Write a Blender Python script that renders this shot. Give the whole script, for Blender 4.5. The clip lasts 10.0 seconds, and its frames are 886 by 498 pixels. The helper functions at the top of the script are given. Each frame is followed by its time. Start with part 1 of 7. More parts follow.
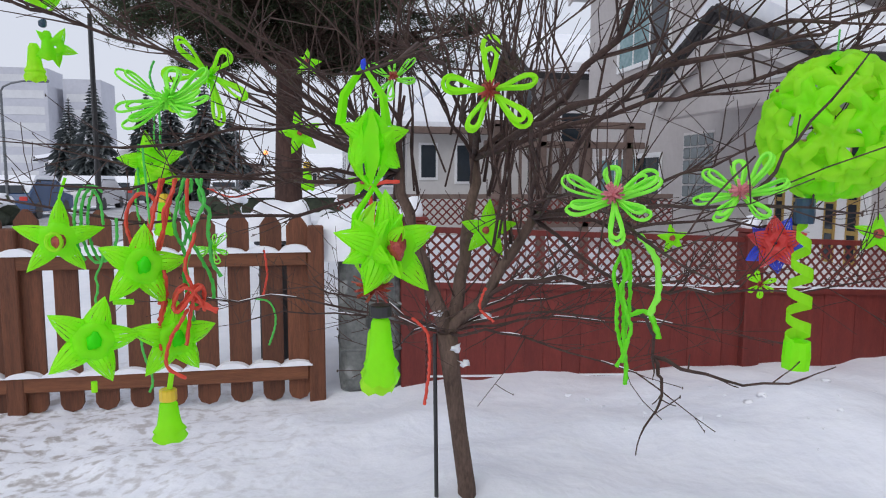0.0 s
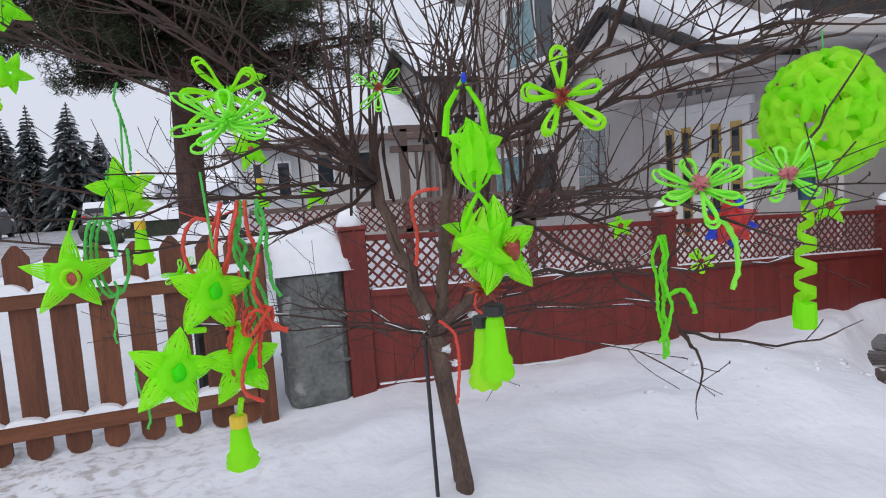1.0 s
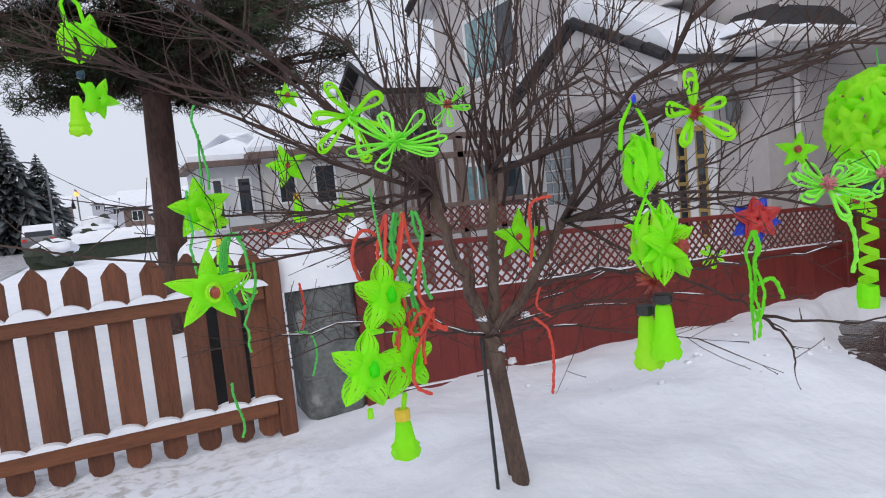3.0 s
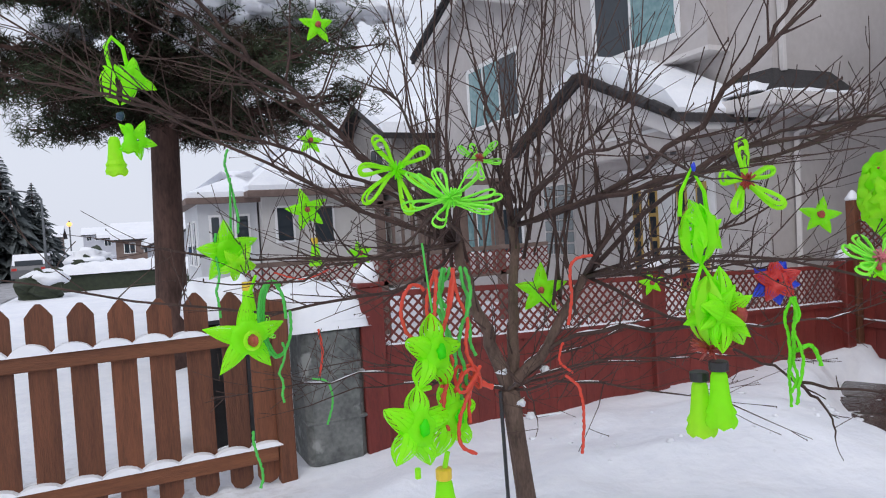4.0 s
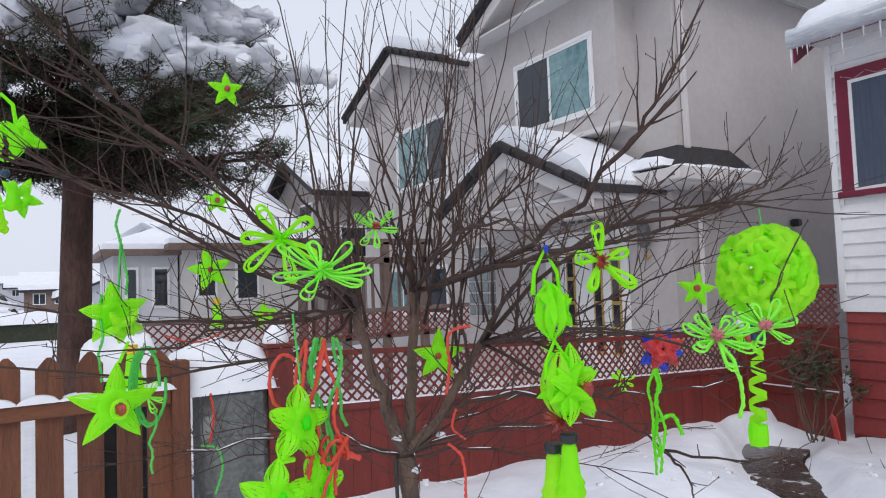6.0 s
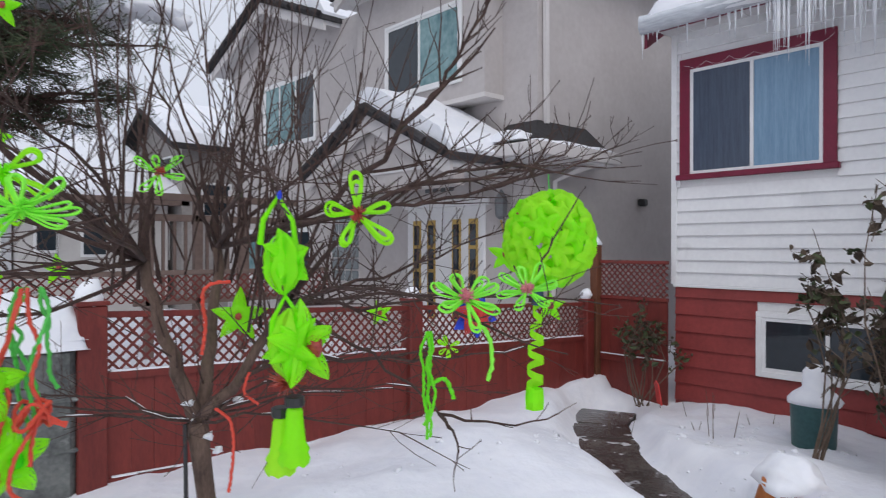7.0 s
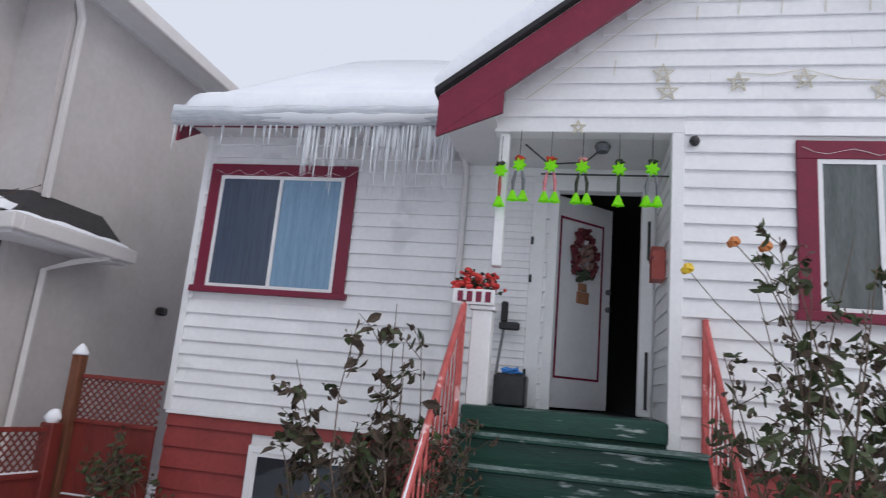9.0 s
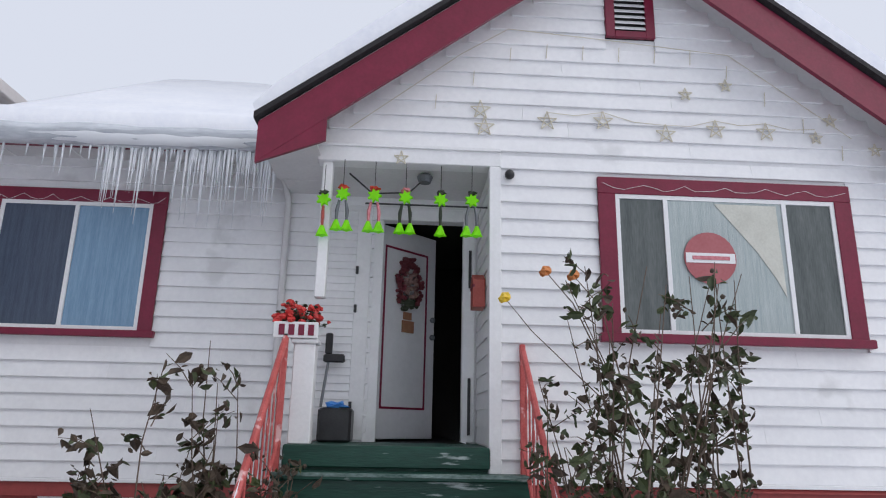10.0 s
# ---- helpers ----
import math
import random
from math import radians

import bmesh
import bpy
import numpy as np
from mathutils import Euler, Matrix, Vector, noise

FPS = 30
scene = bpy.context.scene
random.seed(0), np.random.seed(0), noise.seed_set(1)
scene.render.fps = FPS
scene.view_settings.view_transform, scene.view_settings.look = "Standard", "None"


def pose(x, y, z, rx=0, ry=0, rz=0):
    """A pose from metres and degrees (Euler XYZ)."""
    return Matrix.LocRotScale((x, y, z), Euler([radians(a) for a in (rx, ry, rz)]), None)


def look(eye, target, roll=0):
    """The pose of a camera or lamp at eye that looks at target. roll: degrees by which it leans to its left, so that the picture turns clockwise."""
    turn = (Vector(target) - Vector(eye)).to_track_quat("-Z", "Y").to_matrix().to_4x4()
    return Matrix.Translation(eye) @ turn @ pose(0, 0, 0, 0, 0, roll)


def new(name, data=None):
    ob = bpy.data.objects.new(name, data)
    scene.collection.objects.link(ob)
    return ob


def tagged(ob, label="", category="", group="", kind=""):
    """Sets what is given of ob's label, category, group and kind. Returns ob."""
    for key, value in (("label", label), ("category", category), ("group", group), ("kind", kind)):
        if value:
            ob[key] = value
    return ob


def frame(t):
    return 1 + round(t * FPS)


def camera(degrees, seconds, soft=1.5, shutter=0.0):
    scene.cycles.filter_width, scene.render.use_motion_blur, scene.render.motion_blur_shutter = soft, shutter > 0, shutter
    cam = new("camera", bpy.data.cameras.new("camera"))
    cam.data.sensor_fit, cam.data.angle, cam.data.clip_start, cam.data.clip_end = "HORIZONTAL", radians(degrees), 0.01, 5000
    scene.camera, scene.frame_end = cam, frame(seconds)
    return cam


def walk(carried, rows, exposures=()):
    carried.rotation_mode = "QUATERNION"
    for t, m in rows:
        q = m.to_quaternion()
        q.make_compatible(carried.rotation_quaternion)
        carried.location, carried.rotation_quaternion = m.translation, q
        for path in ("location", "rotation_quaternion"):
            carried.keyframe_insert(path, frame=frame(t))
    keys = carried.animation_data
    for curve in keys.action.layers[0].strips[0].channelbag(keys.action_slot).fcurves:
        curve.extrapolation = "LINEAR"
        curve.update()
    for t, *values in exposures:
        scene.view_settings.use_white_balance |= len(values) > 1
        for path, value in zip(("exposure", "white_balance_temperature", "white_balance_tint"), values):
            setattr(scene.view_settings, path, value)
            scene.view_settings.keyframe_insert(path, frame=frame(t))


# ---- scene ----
cam = camera(67.6, 10.0, soft=1.05, shutter=0.15)
PATH = [
    (0, (-0.043, -0.077, 1.543), (0.328, 1.877, 1.33), 0.2),
    (0.5, (-0.207, -0.133, 1.542), (0.334, 1.781, 1.338), -2.4),
    (1, (-0.394, -0.04, 1.555), (0.292, 1.827, 1.347), -3.8),
    (1.5, (-0.55, -0.015, 1.563), (0.188, 1.831, 1.344), -4.3),
    (2, (-0.625, -0.113, 1.569), (0.144, 1.718, 1.333), -4.7),
    (2.2, (-0.66, -0.142, 1.567), (0.122, 1.686, 1.35), -5.4),
    (3.3, (-0.89, 0.04, 1.604), (-0.044, 1.84, 1.427), -5.25),
    (3.5, (-0.91, 0.055, 1.611), (-0.058, 1.857, 1.457), -4.8),
    (4, (-0.952, 0.041, 1.629), (-0.084, 1.842, 1.566), -3.5),
    (4.5, (-0.978, 0.038, 1.645), (-0.116, 1.843, 1.664), -2.7),
    (5, (-0.98, 0.017, 1.663), (-0.142, 1.831, 1.761), -2.5),
    (5.5, (-0.926, 0.0, 1.674), (0.018, 1.758, 1.81), -2.2),
    (5.7, (-0.897, -0.025, 1.665), (0.107, 1.701, 1.793), -2.4),
    (6.8, (-0.657, -0.141, 1.643), (0.577, 1.433, 1.656), -0.1),
    (7, (-0.563, -0.142, 1.618), (0.777, 1.343, 1.616), 0.1),
    (7.5, (-0.326, -0.087, 1.57), (1.122, 1.292, 1.502), 0.3),
    (8, (-0.009, -0.024, 1.581), (1.635, 1.114, 1.542), 1.5),
    (8.5, (0.223, -0.147, 1.624), (2.012, 0.711, 1.877), 3.9),
    (8.7, (0.345, -0.18, 1.649), (2.194, 0.512, 1.972), 6.4),
    (9, (0.408, -0.195, 1.673), (2.324, 0.213, 2.076), 5.1),
    (9.5, (0.46, -0.185, 1.725), (2.406, -0.137, 2.185), 2.8),
    (10, (0.473, -0.221, 1.72), (2.405, -0.322, 2.228), 1.2),
]
walk(cam, [(t, look(eye, target, roll)) for t, eye, target, roll in PATH],
     exposures=[(0.0, 0.13), (3.5, 0.2), (5.7, 0.25), (7.0, 0.16), (7.5, 0.26), (8.0, 0.25), (8.5, 0.3), (9.2, 0.16), (10.0, 0.16)])

# ---- light: overcast winter sky ----
world = bpy.data.worlds.new("world")
scene.world = world
world.use_nodes = True
wn, wl = world.node_tree.nodes, world.node_tree.links
sky = wn.new("ShaderNodeTexSky")
sky.sky_type, sky.sun_disc = "NISHITA", False
sky.sun_elevation, sky.sun_rotation, sky.dust_density = radians(38), radians(200), 6.0
cloud = wn.new("ShaderNodeMix")
cloud.data_type = "RGBA"
cloud.inputs["Factor"].default_value = 0.93
cloud.inputs["B"].default_value = (6.6, 6.95, 7.95, 1)
wl.new(sky.outputs[0], cloud.inputs["A"])
wl.new(cloud.outputs["Result"], wn["Background"].inputs[0])
wn["Background"].inputs[1].default_value = 0.1
sun_data = bpy.data.lights.new("sun", "SUN")
sun_data.energy, sun_data.angle, sun_data.color = 0.7, radians(40), (1.0, 0.985, 0.97)
sun = new("sun", sun_data)
sun.matrix_basis = look((-6, -9, 12), (2, 2, 0))
scene.view_settings.exposure = 0.0


# ---- materials ----
def mat(name, c1, c2=None, scale=8.0, rough=0.7, bump=0.0, bscale=60.0, metal=0.0, stretch=(1, 1, 1), vary=0.0, spots=None, spot_size=3.0, spot_edge=0.6):
    m = bpy.data.materials.new(name)
    m.use_nodes = True
    n, l = m.node_tree.nodes, m.node_tree.links
    b = n["Principled BSDF"]
    b.inputs["Roughness"].default_value, b.inputs["Metallic"].default_value = rough, metal
    tc, mp = n.new("ShaderNodeTexCoord"), n.new("ShaderNodeMapping")
    mp.inputs["Scale"].default_value = stretch
    l.new(tc.outputs["Object"], mp.inputs[0])
    big, small = n.new("ShaderNodeTexNoise"), n.new("ShaderNodeTexNoise")
    big.inputs["Scale"].default_value, small.inputs["Scale"].default_value = scale, scale * 7
    big.inputs["Detail"].default_value = small.inputs["Detail"].default_value = 5
    l.new(mp.outputs[0], big.inputs["Vector"]), l.new(mp.outputs[0], small.inputs["Vector"])
    add = n.new("ShaderNodeMath")
    add.operation = "MULTIPLY_ADD"
    add.inputs[1].default_value = 0.45
    half = n.new("ShaderNodeMath")
    half.operation = "MULTIPLY"
    half.inputs[1].default_value = 0.55
    l.new(big.outputs["Fac"], half.inputs[0])
    l.new(small.outputs["Fac"], add.inputs[0]), l.new(half.outputs[0], add.inputs[2])
    ramp = n.new("ShaderNodeValToRGB")
    ramp.color_ramp.elements[0].position, ramp.color_ramp.elements[1].position = 0.33, 0.67
    ramp.color_ramp.elements[0].color, ramp.color_ramp.elements[1].color = (*c1, 1), (*(c2 or c1), 1)
    l.new(add.outputs[0], ramp.inputs[0])
    col = ramp.outputs[0]
    if spots:
        sp, sr, mx = n.new("ShaderNodeTexNoise"), n.new("ShaderNodeValToRGB"), n.new("ShaderNodeMix")
        sp.inputs["Scale"].default_value, sp.inputs["Detail"].default_value = spot_size, 8
        l.new(mp.outputs[0], sp.inputs["Vector"])
        sr.color_ramp.elements[0].position, sr.color_ramp.elements[1].position = spot_edge, spot_edge + 0.06
        l.new(sp.outputs["Fac"], sr.inputs[0])
        mx.data_type = "RGBA"
        mx.inputs["B"].default_value = (*spots, 1)
        l.new(sr.outputs[0], mx.inputs["Factor"]), l.new(col, mx.inputs["A"])
        col = mx.outputs["Result"]
    if vary:
        oi, mr, hs = n.new("ShaderNodeObjectInfo"), n.new("ShaderNodeMapRange"), n.new("ShaderNodeHueSaturation")
        mr.inputs["To Min"].default_value, mr.inputs["To Max"].default_value = 1 - vary, 1 + vary
        l.new(oi.outputs["Random"], mr.inputs["Value"]), l.new(mr.outputs[0], hs.inputs["Value"])
        l.new(col, hs.inputs["Color"])
        col = hs.outputs[0]
    l.new(col, b.inputs["Base Color"])
    if bump:
        bt, bp = n.new("ShaderNodeTexNoise"), n.new("ShaderNodeBump")
        bt.inputs["Scale"].default_value, bt.inputs["Detail"].default_value = bscale, 6
        bp.inputs["Strength"].default_value, bp.inputs["Distance"].default_value = bump, 0.01
        l.new(mp.outputs[0], bt.inputs["Vector"]), l.new(bt.outputs["Fac"], bp.inputs["Height"])
        l.new(bp.outputs[0], b.inputs["Normal"])
    return m


def plastic(name, c, clear=0.58):
    """Thin fluorescent bottle plastic: lets much of the light through."""
    m = mat(name, [v * 0.9 for v in c], c, 14, 0.25, 0.3, 45)
    n, l = m.node_tree.nodes, m.node_tree.links
    b = n["Principled BSDF"]
    b.inputs["Specular IOR Level"].default_value = 0.25
    tr, mx = n.new("ShaderNodeBsdfTranslucent"), n.new("ShaderNodeMixShader")
    tr.inputs[0].default_value = (*c, 1)
    mx.inputs[0].default_value = clear
    l.new(b.outputs[0], mx.inputs[1]), l.new(tr.outputs[0], mx.inputs[2])
    l.new(mx.outputs[0], n["Material Output"].inputs[0])
    return m


def glass(name, tint, rough=0.02):
    m = mat(name, tint, [v * 0.7 for v in tint], 1.5, rough, 0.02, 2)
    m.node_tree.nodes["Principled BSDF"].inputs["Specular IOR Level"].default_value = 0.5
    return m


SNOW = mat("snow", (0.80, 0.82, 0.88), (0.90, 0.91, 0.94), 2.2, 0.75, 0.5, 14)
SNOW_GROUND = mat("snow_ground", (0.80, 0.82, 0.89), (0.91, 0.92, 0.96), 1.1, 0.8, 0.8, 11)
SLUSH = mat("slush", (0.16, 0.15, 0.15), (0.62, 0.62, 0.66), 1.6, 0.45, 0.6, 12)
WET_SLAB = mat("wet_slab", (0.035, 0.03, 0.028), (0.12, 0.105, 0.095), 4, 0.25, 0.4, 20, vary=0.3, spots=(0.6, 0.6, 0.63), spot_size=7, spot_edge=0.6)
WHITE_SIDING = mat("white_siding", (0.74, 0.74, 0.75), (0.83, 0.83, 0.83), 3, 0.45, 0.1, 40, vary=0.03, spots=(0.66, 0.66, 0.66), spot_size=1.7, spot_edge=0.62)
WHITE_PAINT = mat("white_paint", (0.74, 0.74, 0.74), (0.82, 0.82, 0.82), 5, 0.4, 0.1, 50)
RED_SIDING = mat("red_siding", (0.21, 0.028, 0.026), (0.30, 0.045, 0.04), 3, 0.55, 0.15, 40, vary=0.08)
CRIMSON = mat("crimson_trim", (0.145, 0.003, 0.024), (0.20, 0.006, 0.036), 6, 0.4, 0.1, 40)
STUCCO = mat("stucco", (0.46, 0.425, 0.415), (0.54, 0.505, 0.495), 2, 0.9, 0.5, 180)
STUCCO_TRIM = mat("stucco_trim", (0.60, 0.57, 0.56), (0.66, 0.63, 0.62), 4, 0.7, 0.2, 120)
SOFFIT = mat("soffit_white", (0.62, 0.61, 0.61), (0.70, 0.69, 0.69), 4, 0.6, 0.1, 40)
SHINGLE = mat("dark_shingle", (0.018, 0.016, 0.018), (0.05, 0.046, 0.048), 18, 0.85, 0.6, 80, vary=0.3)
CEDAR = mat("cedar", (0.08, 0.026, 0.011), (0.18, 0.062, 0.028), 5, 0.7, 0.4, 30, stretch=(6, 6, 0.6), vary=0.22)
CEDAR_RAIL = mat("cedar_rail", (0.11, 0.036, 0.015), (0.20, 0.072, 0.03), 5, 0.7, 0.4, 30, stretch=(0.6, 6, 6), vary=0.12)
RED_FENCE = mat("red_fence_paint", (0.13, 0.016, 0.012), (0.21, 0.03, 0.022), 4, 0.6, 0.25, 40, stretch=(3, 3, 0.7), vary=0.10)
LATTICE = mat("lattice_brown", (0.12, 0.022, 0.018), (0.19, 0.04, 0.032), 9, 0.7, 0.2, 50)
BARK = mat("bark", (0.055, 0.034, 0.026), (0.16, 0.105, 0.08), 16, 0.9, 0.8, 50, stretch=(1, 1, 0.35), spots=(0.22, 0.19, 0.17), spot_size=9, spot_edge=0.68)
TWIG = mat("twig_bark", (0.028, 0.015, 0.012), (0.088, 0.05, 0.04), 14, 0.85, 0.4, 60)
PINE_BARK = mat("pine_bark", (0.035, 0.018, 0.014), (0.11, 0.06, 0.048), 5, 0.95, 1.0, 14, stretch=(1, 1, 0.3))
NEEDLE = mat("pine_needles", (0.012, 0.022, 0.010), (0.052, 0.072, 0.026), 3, 0.8)
NEEDLE_DRY = mat("pine_needles_dry", (0.022, 0.013, 0.009), (0.06, 0.036, 0.022), 3, 0.85)
# greyer and paler than the pine: distance haze is put into this colour
HAZED_NEEDLE = mat("hazed_conifer_needles", (0.075, 0.09, 0.092), (0.135, 0.155, 0.16), 0.8, 0.9)
LEAF = mat("rose_leaf", (0.018, 0.032, 0.012), (0.075, 0.095, 0.03), 9, 0.6, 0.2, 40)
LEAF_BROWN = mat("rose_leaf_brown", (0.028, 0.019, 0.013), (0.10, 0.07, 0.045), 9, 0.7, 0.2, 40)
STEM = mat("rose_stem", (0.07, 0.05, 0.035), (0.16, 0.11, 0.08), 10, 0.8, 0.3, 50)
NEON = plastic("neon_green_plastic", (0.42, 1.0, 0.03))
NEON_YELLOW = plastic("neon_yellow_green_plastic", (0.54, 1.0, 0.05))
GREEN_BEAD = plastic("green_bead", (0.12, 0.65, 0.12), 0.25)
LIME_BEAD = plastic("lime_bead", (0.2, 0.85, 0.03), 0.3)
HEART_GREEN = plastic("deep_neon_plastic", (0.12, 0.95, 0.02))
MINT_BEAD = plastic("mint_bead", (0.36, 1.0, 0.10), 0.3)
RED_BEAD = plastic("red_bead", (0.78, 0.10, 0.065), 0.25)
BLUE_FOIL = mat("blue_foil", (0.01, 0.03, 0.5), (0.02, 0.08, 0.8), 20, 0.3)
NAVY_NECK = mat("navy_bottle_neck", (0.008, 0.03, 0.06), (0.02, 0.07, 0.12), 20, 0.3)
TINSEL = mat("red_tinsel", (0.22, 0.015, 0.015), (0.50, 0.09, 0.06), 60, 0.4, 0.4, 200)
PINK = mat("pink_foil", (0.35, 0.05, 0.07), (0.75, 0.30, 0.33), 50, 0.4, 0.4, 150)
BLACK = mat("black_plastic", (0.012, 0.012, 0.013), (0.03, 0.03, 0.032), 10, 0.4)
YELLOW = mat("yellow_cap", (0.65, 0.42, 0.02), (0.8, 0.55, 0.04), 10, 0.4)
METAL = mat("grey_metal", (0.10, 0.11, 0.12), (0.17, 0.18, 0.19), 8, 0.45, 0.1, 40, metal=0.4)
BIN = mat("grey_bin", (0.06, 0.065, 0.065), (0.19, 0.20, 0.19), 4.5, 0.65, 0.35, 25, spots=(0.28, 0.29, 0.28), spot_size=5, spot_edge=0.6)
WORN_STEP = mat("worn_step_edge", (0.015, 0.06, 0.045), (0.26, 0.34, 0.32), 7, 0.7, 0.4, 30, stretch=(2.0, 0.6, 2.0))
GREEN_STEP = mat("green_step_paint", (0.004, 0.034, 0.024), (0.012, 0.075, 0.05), 3, 0.5, 0.25, 30, spots=(0.42, 0.48, 0.47), spot_size=6.0, spot_edge=0.63, stretch=(3.0, 0.45, 3.0))
RAIL_RED = mat("rail_red", (0.42, 0.06, 0.055), (0.60, 0.14, 0.13), 9, 0.5, 0.2, 40, spots=(0.75, 0.45, 0.44), spot_size=8, spot_edge=0.6)
GLASS_DARK = glass("glass_dark", (0.03, 0.04, 0.05))
# mottled teal paints reflected cloud and trees into the pane colour
GLASS_REFLECTED = glass("glass_painted_reflection", (0.24, 0.38, 0.39), 0.12)
GLASS_REFLECTED.node_tree.nodes["Color Ramp"].color_ramp.elements[1].color = (0.07, 0.17, 0.19, 1)
GLASS_BLOCK = glass("glass_block", (0.24, 0.27, 0.28), 0.1)
CURTAIN = mat("blue_curtain", (0.13, 0.24, 0.36), (0.22, 0.36, 0.50), 4, 0.5, 0.3, 20, stretch=(1, 9, 0.5))
CURTAIN_DARK = mat("navy_curtain", (0.035, 0.05, 0.085), (0.07, 0.095, 0.14), 4, 0.5, 0.2, 20, stretch=(1, 9, 0.5))
NET = mat("net_curtain", (0.30, 0.36, 0.36), (0.45, 0.50, 0.49), 5, 0.7, 0.3, 20, stretch=(1, 8, 0.5))
# near-black: painted-in darkness of hallway and vent, and wet earth under the slabs
SHADE_AND_EARTH = mat("shade_and_earth", (0.006, 0.005, 0.005), (0.015, 0.013, 0.012), 4, 0.8)
ICE = bpy.data.materials.new("ice")
ICE.use_nodes = True
_b = ICE.node_tree.nodes["Principled BSDF"]
_b.inputs["Base Color"].default_value, _b.inputs["Roughness"].default_value = (0.93, 0.95, 0.98, 1), 0.18
_b.inputs["Transmission Weight"].default_value, _b.inputs["IOR"].default_value = 0.3, 1.31
GREY_ICE = mat("grey_ice", (0.40, 0.43, 0.47), (0.66, 0.69, 0.73), 3, 0.2, 0.35, 9, stretch=(1, 0.5, 3))
GREY_ICE.node_tree.nodes["Principled BSDF"].inputs["Transmission Weight"].default_value = 0.25
TERRACOTTA = mat("terracotta", (0.45, 0.13, 0.03), (0.58, 0.2, 0.06), 8, 0.7, 0.2, 50)
TEAL = mat("teal_plastic", (0.02, 0.075, 0.075), (0.05, 0.13, 0.13), 5, 0.5, 0.1, 40)
BRASS = mat("brass", (0.5, 0.33, 0.1), (0.6, 0.42, 0.15), 20, 0.35, metal=0.9)
GOLD_STAR = mat("straw_star", (0.54, 0.50, 0.38), (0.66, 0.61, 0.50), 20, 0.6)
DOOR_GREY = mat("door_white", (0.62, 0.62, 0.63), (0.70, 0.70, 0.71), 3, 0.5)
RED_PLAIN = mat("signal_red", (0.50, 0.02, 0.02), (0.62, 0.05, 0.04), 15, 0.45)
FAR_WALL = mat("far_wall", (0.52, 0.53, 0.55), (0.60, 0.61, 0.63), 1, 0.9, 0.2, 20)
# pale blue-grey with distance haze mixed into the wall colour
HAZED_WALL = mat("hazed_wall", (0.42, 0.43, 0.48), (0.50, 0.51, 0.56), 0.3, 0.9)
GREIGE_WALL = mat("greige_wall", (0.26, 0.24, 0.23), (0.36, 0.335, 0.32), 2, 0.85, 0.3, 30)
BROWN_WALL = mat("brown_wall", (0.13, 0.09, 0.075), (0.21, 0.15, 0.13), 2, 0.85, 0.3, 30)
HEDGE = mat("hedge", (0.02, 0.028, 0.018), (0.05, 0.06, 0.035), 6, 0.9, 0.8, 20)
CAR_PAINTS = [mat("car_paint_" + k, c, [v * 1.2 for v in c], 2, 0.25) for k, c in (("blue", (0.03, 0.07, 0.16)), ("grey", (0.14, 0.14, 0.15)), ("red", (0.25, 0.03, 0.03)), ("white", (0.55, 0.55, 0.57)))]


